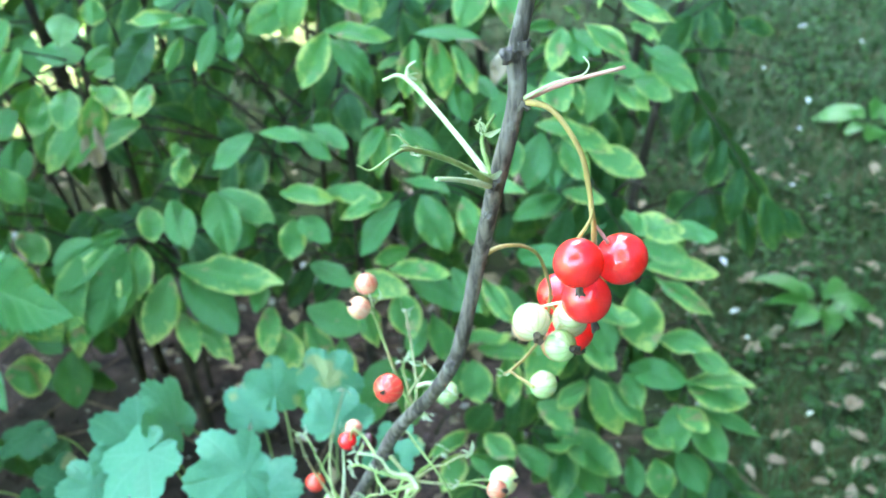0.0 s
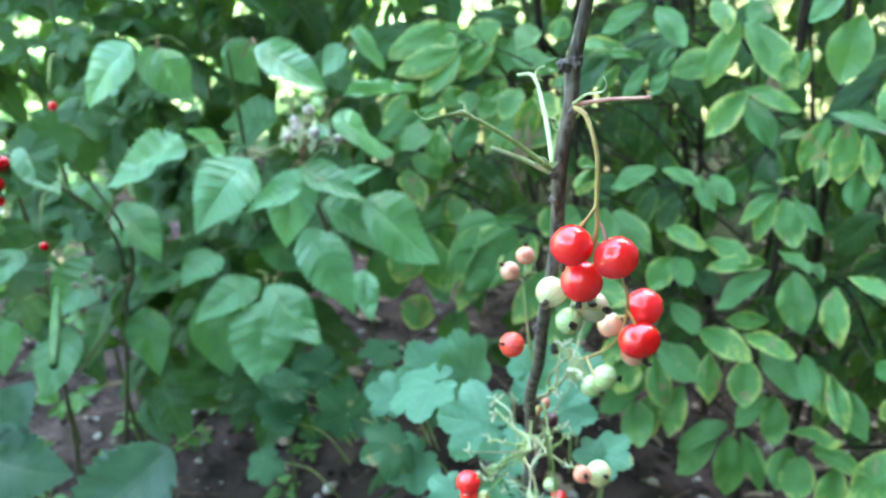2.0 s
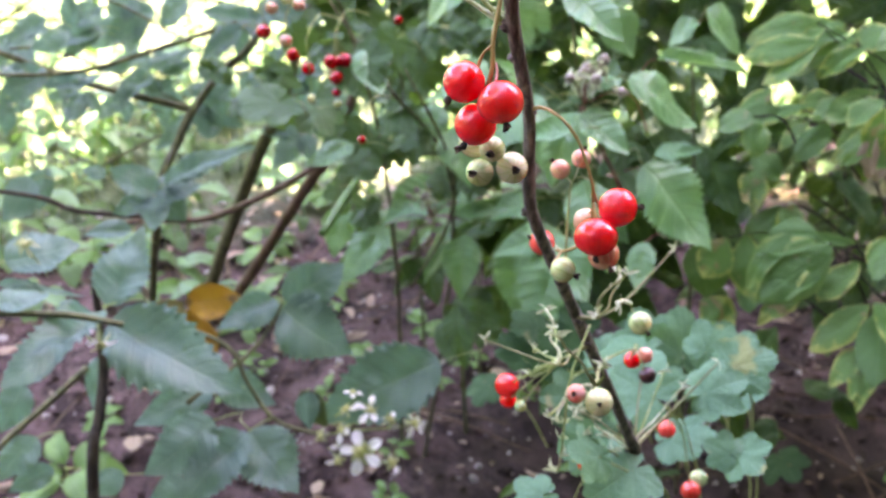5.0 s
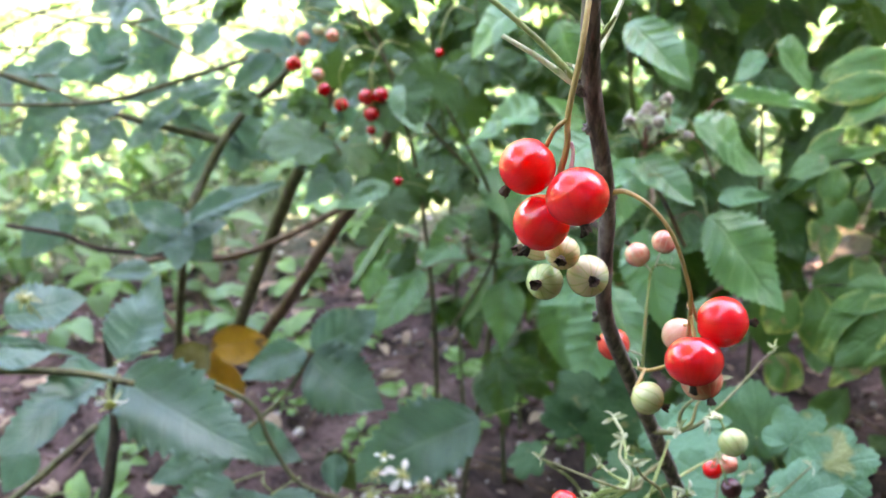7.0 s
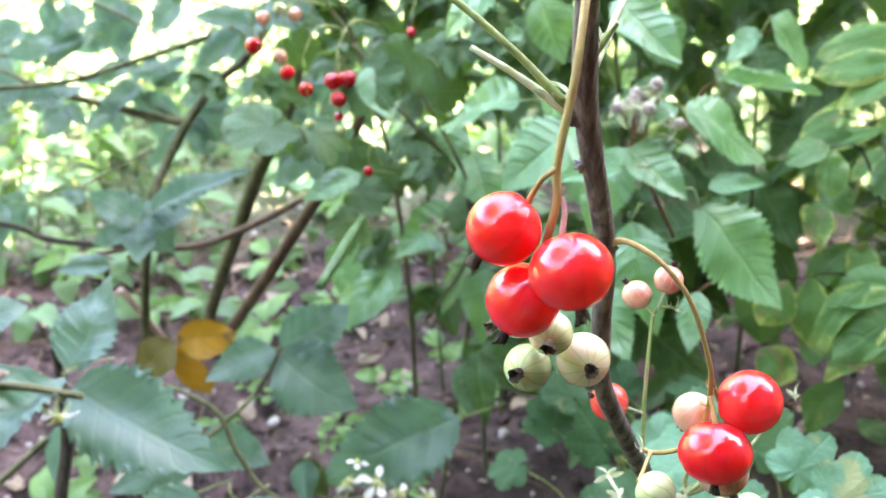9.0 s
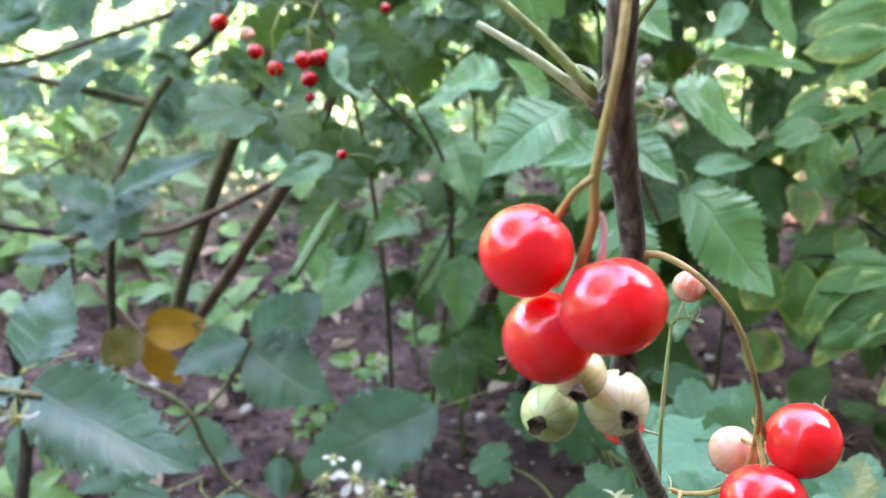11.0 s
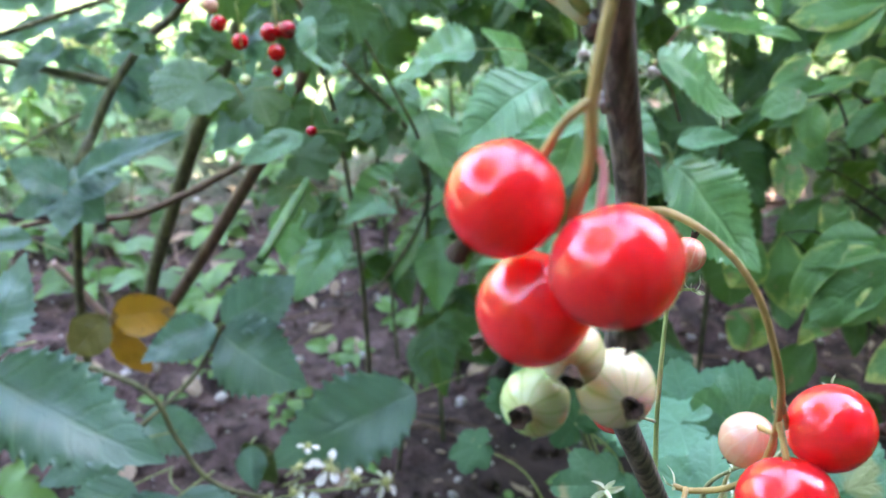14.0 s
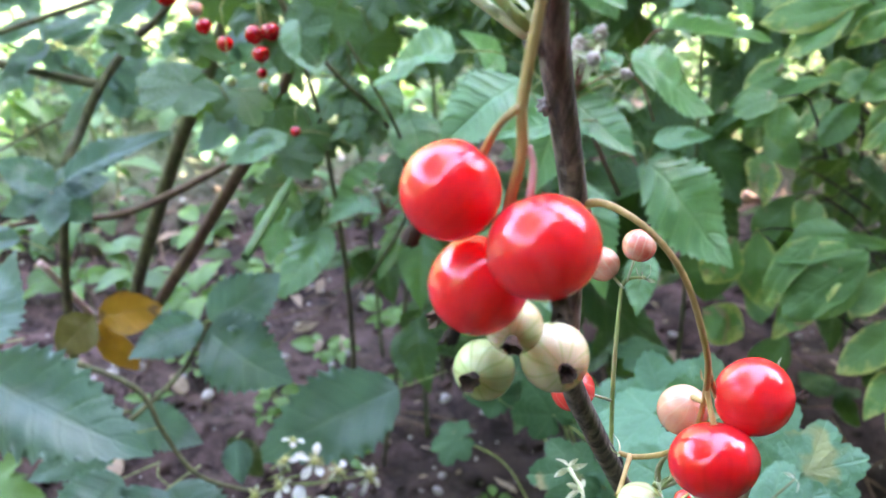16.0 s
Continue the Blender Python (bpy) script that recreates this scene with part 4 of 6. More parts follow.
shrub_leaf(-177, 565, 619, -182, 545, 605, 9)
shrub_leaf(-13, 565, 613, 5, 545, 595, 11)
shrub_leaf(-116, 565, 675, -98, 545, 670, 15)
shrub_leaf(-85, 565, 680, -83, 545, 674, 16)
shrub_leaf(-40, 565, 692, -51, 545, 679, 14)
shrub_leaf(-48, 555, 511, -73, 530, 483, 18)
shrub_leaf(-52, 555, 515, -79, 530, 518, 12)
shrub_leaf(-34, 555, 516, -15, 530, 490, 23)
shrub_leaf(-8, 555, 515, 8, 530, 490, 17)
shrub_leaf(-43, 555, 473, -63, 530, 478, 12)
shrub_leaf(-119, 555, 496, -118, 530, 480, 18)
shrub_leaf(-116, 555, 498, -92, 530, 496, 16)
shrub_leaf(-113, 555, 458, -82, 530, 467, 17)
shrub_leaf(-118, 555, 423, -76, 530, 427, 24)
shrub_leaf(-89, 555, 444, -47, 530, 461, 19)
shrub_leaf(-60, 555, 457, -16, 530, 473, 14)
shrub_leaf(-46, 555, 450, -2, 530, 445, 20)
shrub_leaf(-80, 555, 432, -63, 530, 410, 17)
shrub_leaf(-53, 555, 439, -40, 530, 417, 22)
shrub_leaf(-122, 555, 410, -135, 530, 374, 21)
shrub_leaf(-121, 555, 409, -96, 530, 388, 18)
shrub_leaf(-116, 555, 375, -118, 530, 339, 26)
shrub_leaf(-96, 555, 394, -91, 530, 363, 20)
shrub_leaf(-130, 555, 377, -149, 530, 357, 19)
shrub_leaf(-57, 555, 377, -86, 530, 363, 17)
shrub_leaf(-64, 555, 361, -81, 530, 333, 23)
shrub_leaf(-55, 555, 369, -37, 530, 337, 25)
shrub_leaf(-47, 555, 376, -15, 530, 362, 16)
shrub_leaf(-35, 555, 415, -44, 530, 397, 16)
shrub_leaf(-30, 555, 418, -15, 530, 396, 19)
shrub_leaf(-4, 555, 454, 11, 530, 439, 16)
shrub_leaf(15, 555, 444, 36, 530, 432, 16)
shrub_leaf(-18, 555, 392, 25, 530, 422, 13)
shrub_leaf(1, 555, 388, 37, 530, 409, 14)
shrub_leaf(-11, 555, 381, -7, 530, 362, 21)
shrub_leaf(-2, 555, 378, 5, 530, 358, 23)
shrub_leaf(-46, 555, 526, -23, 530, 543, 10)
shrub_leaf(0, 555, 525, 26, 530, 540, 11)
shrub_leaf(-287, 560, 618, -316, 530, 591, 20)
shrub_leaf(-296, 560, 620, -326, 530, 599, 18)
shrub_leaf(-279, 560, 614, -288, 530, 596, 15)
shrub_leaf(-350, 560, 541, -368, 530, 526, 13)
shrub_leaf(-340, 560, 537, -355, 530, 519, 12)
shrub_leaf(-318, 560, 545, -311, 530, 540, 12)
shrub_leaf(-296, 560, 551, -290, 530, 535, 19)
shrub_leaf(-254, 560, 587, -249, 530, 574, 18)
shrub_leaf(-273, 560, 581, -268, 530, 569, 16)
shrub_leaf(-239, 560, 589, -205, 530, 586, 17)
shrub_leaf(-228, 560, 572, -257, 530, 550, 14)
shrub_leaf(-365, 560, 555, -363, 530, 541, 16)
shrub_leaf(-370, 560, 486, -324, 530, 487, 23)
shrub_leaf(-330, 560, 472, -328, 530, 439, 23)
shrub_leaf(-313, 560, 480, -287, 530, 474, 20)
shrub_leaf(-221, 560, 613, -222, 530, 617, 12)
shrub_leaf(-188, 560, 547, -181, 530, 557, 12)
shrub_leaf(-186, 560, 539, -182, 530, 538, 14)
shrub_leaf(-243, 560, 634, -236, 530, 637, 18)
shrub_leaf(-201, 560, 589, -202, 530, 585, 12)
shrub_leaf(-250, 545, 476, -267, 505, 439, 22)
shrub_leaf(-257, 545, 478, -281, 505, 449, 17)
shrub_leaf(-227, 545, 480, -215, 505, 464, 21)
shrub_leaf(-233, 545, 492, -263, 505, 486, 12)
shrub_leaf(-194, 545, 515, -177, 505, 510, 19)
shrub_leaf(-336, 545, 431, -278, 505, 419, 24)
shrub_leaf(-209, 545, 456, -216, 505, 426, 24)
shrub_leaf(-201, 545, 455, -155, 505, 445, 27)
shrub_leaf(-200, 545, 462, -128, 505, 486, 24)
shrub_leaf(-205, 545, 422, -186, 505, 428, 16)
shrub_leaf(-198, 545, 414, -163, 505, 425, 18)
shrub_leaf(-167, 545, 522, -149, 505, 510, 23)
shrub_leaf(-140, 545, 429, -137, 505, 424, 17)
shrub_leaf(-135, 545, 413, -122, 505, 404, 24)
shrub_leaf(-128, 545, 390, -127, 505, 382, 16)
shrub_leaf(-123, 545, 371, -104, 505, 371, 24)
shrub_leaf(-147, 545, 454, -136, 505, 463, 13)
shrub_leaf(-274, 545, 425, -267, 505, 422, 18)
shrub_leaf(94, 550, 504, 135, 525, 510, 19)
shrub_leaf(114, 550, 464, 152, 525, 483, 15)
shrub_leaf(118, 550, 457, 158, 525, 450, 14)
shrub_leaf(107, 550, 449, 119, 525, 412, 29)
shrub_leaf(75, 550, 404, 97, 525, 398, 18)
shrub_leaf(128, 550, 406, 151, 525, 423, 18)
shrub_leaf(150, 550, 367, 190, 525, 372, 27)
shrub_leaf(159, 550, 344, 200, 525, 344, 12)
shrub_leaf(156, 550, 340, 183, 525, 312, 23)
shrub_leaf(146, 550, 344, 146, 525, 319, 22)
shrub_leaf(124, 550, 319, 143, 525, 327, 16)
shrub_leaf(83, 550, 369, 105, 525, 334, 23)
shrub_leaf(95, 550, 365, 123, 525, 348, 17)
shrub_leaf(107, 550, 373, 117, 525, 364, 18)
shrub_leaf(153, 550, 395, 172, 525, 399, 15)
shrub_leaf(24, 550, 387, 27, 525, 360, 20)
shrub_leaf(46, 550, 342, 70, 525, 346, 20)
shrub_leaf(57, 550, 317, 110, 525, 300, 29)
shrub_leaf(63, 550, 308, 102, 525, 277, 29)
shrub_leaf(136, 550, 289, 144, 525, 274, 23)
shrub_leaf(151, 550, 294, 171, 525, 284, 23)
shrub_leaf(31, 550, 298, 60, 525, 297, 19)
shrub_leaf(8, 550, 310, 28, 525, 314, 19)
shrub_leaf(68, 550, 262, 81, 525, 257, 20)
shrub_leaf(119, 550, 292, 122, 525, 273, 16)
shrub_leaf(85, 550, 427, 93, 525, 410, 18)
shrub_leaf(-174, 565, 631, -200, 540, 638, 12)
shrub_leaf(-105, 565, 640, -128, 540, 634, 19)
shrub_leaf(-248, 565, 564, -279, 540, 543, 19)
shrub_leaf(-222, 565, 499, -212, 540, 486, 17)
shrub_leaf(-131, 565, 511, -90, 540, 522, 13)
shrub_leaf(-100, 565, 509, -62, 540, 527, 14)
shrub_leaf(-156, 565, 494, -157, 540, 481, 19)
shrub_leaf(-298, 550, 382, -290, 520, 353, 26)
shrub_leaf(8, 585, 651, -7, 560, 629, 20)
shrub_leaf(13, 585, 648, 29, 560, 626, 17)
shrub_leaf(-39, 585, 585, -30, 560, 576, 9)
shrub_leaf(-3, 585, 586, 16, 560, 583, 11)
shrub_leaf(15, 585, 576, 22, 560, 556, 19)
shrub_leaf(18, 585, 580, 48, 560, 577, 14)
shrub_leaf(47, 585, 590, 57, 560, 574, 20)
shrub_leaf(59, 585, 585, 68, 560, 578, 10)
shrub_leaf(54, 585, 617, 48, 560, 603, 15)
shrub_leaf(61, 585, 618, 66, 560, 606, 14)
shrub_leaf(66, 585, 617, 76, 560, 611, 10)
shrub_leaf(67, 585, 620, 93, 560, 615, 17)
shrub_leaf(74, 585, 630, 81, 560, 658, 15)
shrub_leaf(86, 585, 635, 117, 560, 635, 11)
shrub_leaf(101, 585, 641, 121, 560, 648, 8)
shrub_leaf(62, 585, 622, 58, 560, 643, 10)
shrub_leaf(52, 585, 618, 32, 560, 627, 8)
shrub_leaf(95, 585, 620, 107, 560, 624, 9)
shrub_leaf(85, 585, 592, 71, 560, 570, 18)
shrub_leaf(89, 585, 581, 107, 560, 578, 16)
shrub_leaf(99, 585, 587, 120, 560, 583, 16)
shrub_leaf(80, 585, 591, 99, 560, 603, 12)
shrub_leaf(102, 585, 605, 126, 560, 610, 11)
shrub_leaf(109, 585, 597, 133, 560, 591, 17)
shrub_leaf(44, 585, 546, 34, 560, 519, 21)
shrub_leaf(27, 585, 543, 26, 560, 527, 12)
shrub_leaf(47, 585, 535, 53, 560, 522, 15)
shrub_leaf(57, 585, 541, 72, 560, 527, 17)
shrub_leaf(51, 585, 550, 84, 560, 551, 16)
shrub_leaf(39, 585, 552, 65, 560, 564, 12)
shrub_leaf(74, 585, 533, 107, 560, 532, 18)
shrub_leaf(59, 585, 498, 26, 560, 495, 15)
shrub_leaf(59, 585, 500, 81, 560, 513, 11)
shrub_leaf(-38, 585, 508, -19, 560, 525, 12)
shrub_leaf(71, 550, 429, 36, 520, 376, 29)
shrub_leaf(65, 550, 432, 109, 520, 445, 17)
shrub_leaf(-15, 550, 461, 4, 520, 451, 14)
shrub_leaf(4, 550, 455, 28, 520, 442, 14)
shrub_leaf(80, 550, 364, 60, 520, 362, 16)
shrub_leaf(108, 550, 380, 143, 520, 393, 20)
shrub_leaf(117, 550, 495, 150, 520, 510, 16)
shrub_leaf(108, 550, 483, 132, 520, 494, 16)
shrub_leaf(97, 550, 510, 107, 520, 509, 12)
shrub_leaf(86, 550, 457, 69, 520, 470, 16)
shrub_leaf(27, 550, 473, 58, 520, 495, 17)
shrub_leaf(53, 550, 456, 46, 520, 459, 15)
shrub_leaf(-4, 550, 311, -27, 520, 320, 12)
shrub_leaf(-9, 550, 286, -22, 520, 285, 20)
shrub_leaf(-4, 550, 287, 28, 520, 304, 22)
shrub_leaf(154, 550, 365, 176, 520, 405, 19)
shrub_leaf(148, 550, 338, 161, 520, 353, 16)
shrub_leaf(55, 550, 295, 69, 520, 341, 16)

# withered leaves left on the twigs
leaf_on(shrub, SHRUB_BLADES, M_WITHER, (-0.237, 0.543, 0.574), (-0.243, 0.545, 0.532), 0.015, "leaf", None, 0.5, "withered pinkish brown leaf")
leaf_on(shrub, SHRUB_BLADES, M_SHRUB, (-0.232, 0.545, 0.592), (-0.240, 0.543, 0.552), 0.018, "leaf", None, 0.5)
leaf_on(shrub, SHRUB_BLADES, M_WITHER, (-0.0227, 0.590, 0.610), (0.012, 0.615, 0.599), 0.012, "leaf", None, 0.5, "withered pinkish brown leaf")
for x, y, z in ((0.025, 0.59, 0.605), (-0.075, 0.57, 0.640)):
    leaf_on(shrub, SHRUB_BLADES, M_WITHER, (x, y, z), (x + LUCK.uniform(-0.02, 0.02), y - 0.01, z - 0.024), 0.012, "leaf", None, 0.6, "withered pinkish brown leaf")


leaf_on(shrub, SHRUB_BLADES, M_WITHER, (-0.267, 0.600, 0.543), (-0.276, 0.585, 0.515), 0.017, "leaf", None, 0.3, "withered pinkish brown leaf")


def shrub_fill(count, seed, x0, x1, back0, back1, z0, z1, size=(0.034, 0.052)):
    """Sprays of paired leaves inside the shrub, behind its face."""
    rnd, pieces = random.Random(seed), []
    for _ in range(count):
        x, z = rnd.uniform(x0, x1), rnd.uniform(z0, z1)
        y = shrub_front(x) + rnd.uniform(back0, back1)
        d = Vector((rnd.uniform(-1, 1), rnd.uniform(-1.0, 0.3), rnd.uniform(-0.8, 0.25))).normalized()
        side = d.cross(Vector((rnd.uniform(-0.3, 0.3), -0.5, 1))).normalized()
        ax, n = Vector((x, y, z)), rnd.randint(2, 4)
        TWIGS.append([(*(ax - d * 0.05 + Vector((0, 0.03, -0.05))), 0.0018), (*ax, 0.0012), (*(ax + d * 0.026 * n), 0.0007)])
        for k in range(n):
            for sgn in (-1, 1):
                b = ax + d * 0.026 * k
                t = b + (side * sgn * 0.9 + d * 0.7 + Vector((0, -0.2, rnd.uniform(-1.6, -0.5)))).normalized() * rnd.uniform(*size)
                pieces.append((rnd.choice(SHRUB_BLADES), leaf_pose(b, t, rnd.uniform(0.017, 0.024), Vector((rnd.uniform(-0.3, 0.5), -0.6, 0.8)))))
        b = ax + d * 0.026 * n
        pieces.append((rnd.choice(SHRUB_BLADES), leaf_pose(b, b + (d + Vector((0, 0, -0.5))).normalized() * rnd.uniform(*size), 0.024, Vector((0.3, -0.6, 0.8)))))
    return pieces


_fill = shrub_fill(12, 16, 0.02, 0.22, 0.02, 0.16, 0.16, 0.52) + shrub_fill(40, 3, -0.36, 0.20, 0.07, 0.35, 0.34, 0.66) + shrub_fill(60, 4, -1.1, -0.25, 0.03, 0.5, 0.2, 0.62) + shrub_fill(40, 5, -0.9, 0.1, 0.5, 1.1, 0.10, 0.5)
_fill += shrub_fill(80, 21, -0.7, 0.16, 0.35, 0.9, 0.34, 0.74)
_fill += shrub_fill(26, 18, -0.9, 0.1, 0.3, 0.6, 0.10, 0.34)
joined("inner_foliage", _fill, M_SHRUB_SHADED, shrub, "", "stuff")


def in_mound(c, mid, size, rough=0.35):
    """Whether a point lies in a rounded, uneven mound."""
    d = Vector(((c.x - mid[0]) / size[0], (c.y - mid[1]) / size[1], (c.z - mid[2]) / size[2]))
    return d.length < 0.85 + rough * noise.noise(c * 5.0)


def shade_leaves(count, seed, lo, hi, size, keep=None):
    """Plain unseen leaves, over the camera's head room, added to shade what is below."""
    rnd, pieces = random.Random(seed), []
    for _ in range(count):
        c = Vector([rnd.uniform(a, b) for a, b in zip(lo, hi)])
        if keep and not keep(c):
            continue
        d = Vector((rnd.uniform(-1, 1), rnd.uniform(-1, 1), rnd.uniform(-0.7, 0.1))).normalized()
        n = rnd.uniform(*size)
        pieces.append((rnd.choice(PLAIN_BLADES), leaf_pose(c, c + d * n, n * 0.55, Vector((rnd.uniform(-0.4, 0.4), rnd.uniform(-0.4, 0.4), 1)))))
    return pieces


# unseen leaves, added to keep the shrub's inside dark
joined("upper_foliage", shade_leaves(5200, 61, (-1.5, 0.60, 0.74), (0.40, 2.0, 1.30), (0.05, 0.075), lambda c: c.y > shrub_front(c.x) + 0.20 and in_mound(c, (-0.50, 1.25, 0.70), (1.0, 0.85, 0.55))), M_SHRUB_SHADED, shrub, "", "stuff")


def shrub_wood():
    rnd, bm = random.Random(9), bmesh.new()
    for k in range(26):
        x = rnd.uniform(-0.95, 0.12)
        y = shrub_front(x) + rnd.uniform(0.18, 0.75)
        lean = Vector((rnd.uniform(-0.16, 0.16), rnd.uniform(-0.25, 0.1), 0))
        r = rnd.uniform(0.003, 0.0075)
        pts = [(x + lean.x * h + rnd.uniform(-0.012, 0.012), y + lean.y * h + rnd.uniform(-0.012, 0.012), GROUND - 0.02 + h * 0.75, r * (1 - 0.6 * h)) for h in (0, 0.25, 0.5, 0.75, 1.0)]
        part("branch", tube(pts, 7, 4, 0.15), M_TWIG, shrub)
    for k in range(420):
        x, z = rnd.uniform(-1.0, 0.2), rnd.uniform(0.12, 0.72)
        y = shrub_front(x) + rnd.uniform(0.05, 0.7)
        d = Vector((rnd.uniform(-1, 1), rnd.uniform(-0.6, 0.6), rnd.uniform(-0.25, 0.5))) * rnd.uniform(0.06, 0.16)
        p = Vector((x, y, z))
        tube([(*p, 0.0016), (*(p + d * 0.5 + Vector((0, 0, 0.01))), 0.0012), (*(p + d), 0.0006)], 5, 3, 0, bm)
    for t in TWIGS:
        t = [(x, y, z, r * 0.7) for x, y, z, r in t]
        tube(t, 5, 3, 0, bm)
    tagged(part("brushwood", bm, M_TWIG, shrub), "", "", "", "stuff")


shrub_wood()

# ---- the raspberry canes ----
raspberry = thing("raspberry_bush", (-0.45, 0.55, GROUND), "raspberry canes with bright green toothed leaves and downy buds", "raspberry bush")


def raspberry_leaf(x, y, z, tx, ty, tz, w):
    b, t = Vector((x, y, z)) / 1000, Vector((tx, ty, tz)) / 1000
    leaf_on(raspberry, RASP_BLADES, M_RASP, b, t, w / 1000 * 1.16, "leaflet", (EYE_SIDE - b).normalized() + Vector((0, 0, 1.4)), 0.12)
    stalk(raspberry, M_REDSTALK if LUCK.random() < 0.5 else M_GREENSTEM, [(*b, 0.0006), (*(b - (t - b) * 0.25 + Vector((0, 0.01, -0.004))), 0.0007), (*(b - (t - b) * 0.5 + Vector((-0.02, 0.03, -0.03))), 0.0009)], "leaf_stalk", "", 5)


raspberry_leaf(-273, 395, 625, -256, 451, 628, 12)
raspberry_leaf(-251, 363, 621, -249, 422, 590, 32)
raspberry_leaf(-245, 352, 620, -273, 355, 623, 15)
raspberry_leaf(-245, 331, 608, -242, 306, 570, 30)
raspberry_leaf(-246, 331, 609, -216, 349, 595, 24)
raspberry_leaf(-238, 324, 603, -251, 294, 596, 14)
raspberry_leaf(-307, 301, 614, -367, 269, 591, 32)
raspberry_leaf(-283, 326, 604, -277, 279, 586, 36)
raspberry_leaf(-238, 371, 573, -199, 405, 532, 42)
raspberry_leaf(-354, 383, 449, -326, 349, 404, 47)
raspberry_leaf(-351, 306, 663, -371, 274, 635, 32)
raspberry_leaf(-391, 347, 641, -370, 359, 607, 28)
raspberry_leaf(-281, 337, 670, -244, 355, 651, 27)
raspberry_leaf(-340, 473, 630, -327, 504, 606, 33)
raspberry_leaf(-341, 468, 623, -351, 450, 607, 20)
raspberry_leaf(-491, 401, 605, -467, 425, 572, 37)
raspberry_leaf(-497, 488, 589, -474, 505, 554, 39)
raspberry_leaf(-494, 383, 588, -515, 362, 556, 28)
raspberry_leaf(-481, 336, 458, -486, 282, 431, 42)
raspberry_leaf(-498, 375, 453, -500, 333, 424, 39)
raspberry_leaf(-355, 450, 502, -313, 496, 469, 48)
raspberry_leaf(-320, 433, 538, -304, 461, 546, 16)
raspberry_leaf(-412, 431, 465, -376, 459, 436, 41)
raspberry_leaf(-412, 379, 432, -375, 363, 383, 44)
raspberry_leaf(-490, 252, 447, -466, 235, 417, 28)
raspberry_leaf(-376, 381, 555, -356, 365, 521, 31)
raspberry_leaf(-308, 329, 597, -309, 308, 624, 18)
raspberry_leaf(-323, 362, 484, -272, 363, 460, 31)
raspberry_leaf(-368, 391, 457, -375, 338, 455, 30)
raspberry_leaf(-456, 346, 420, -417, 327, 390, 33)
raspberry_leaf(-266, 349, 554, -218, 342, 524, 32)
raspberry_leaf(-271, 401, 499, -243, 381, 482, 18)
raspberry_leaf(-413, 317, 537, -373, 318, 514, 32)
raspberry_leaf(-443, 316, 545, -417, 296, 523, 27)
raspberry_leaf(-420, 266, 461, -395, 224, 436, 30)
raspberry_leaf(-413, 355, 465, -410, 319, 469, 18)
raspberry_leaf(-400, 383, 474, -396, 343, 468, 28)
raspberry_leaf(-403, 239, 539, -393, 201, 535, 22)
raspberry_leaf(-388, 245, 612, -355, 247, 593, 25)


def cane(plant, material, *points, sides=8, label=""):
    return part("cane", tube(points, sides, 5, 0.08), material, plant, label)


for x, y, tx, ty, h, r in ((-0.62, 0.42, -0.58, 0.36, 0.55, 0.0022), (-0.70, 0.47, -0.60, 0.40, 0.60, 0.0019), (-0.76, 0.42, -0.70, 0.36, 0.50, 0.0019), (-0.50, 0.52, -0.36, 0.38, 0.58, 0.0022), (-0.85, 0.55, -0.78, 0.50, 0.62, 0.0019), (-0.66, 0.60, -0.55, 0.50, 0.66, 0.0019), (-0.45, 0.60, -0.30, 0.44, 0.55, 0.0019)):
    r *= 0.75
    cane(raspberry, M_SUCKER, (x, y, GROUND - 0.02, r * 1.3), ((x * 2 + tx) / 3, (y * 2 + ty) / 3, GROUND + h * 0.4, r * 1.1), ((x + 2 * tx) / 3, (y + 2 * ty) / 3, GROUND + h * 0.75, r), (tx, ty, GROUND + h, r * 0.6))


def rasp_fill(count, seed, lo, hi, blades, size, face):
    rnd, pieces = random.Random(seed), []
    for _ in range(count):
        c = Vector([rnd.uniform(a, b) for a, b in zip(lo, hi)])
        az = rnd.uniform(0, 6.283)
        for turn, s in ((0, 1.0), (1.25, 0.8), (-1.25, 0.8)):
            d = Vector((math.cos(az + turn), math.sin(az + turn), rnd.uniform(-0.9, -0.1))).normalized()
            n = rnd.uniform(*size) * s
            pieces.append((rnd.choice(blades), leaf_pose(c, c + d * n, n * 0.62, Vector(face) + Vector((rnd.uniform(-0.4, 0.4), rnd.uniform(-0.4, 0.4), 0)))))
    return pieces


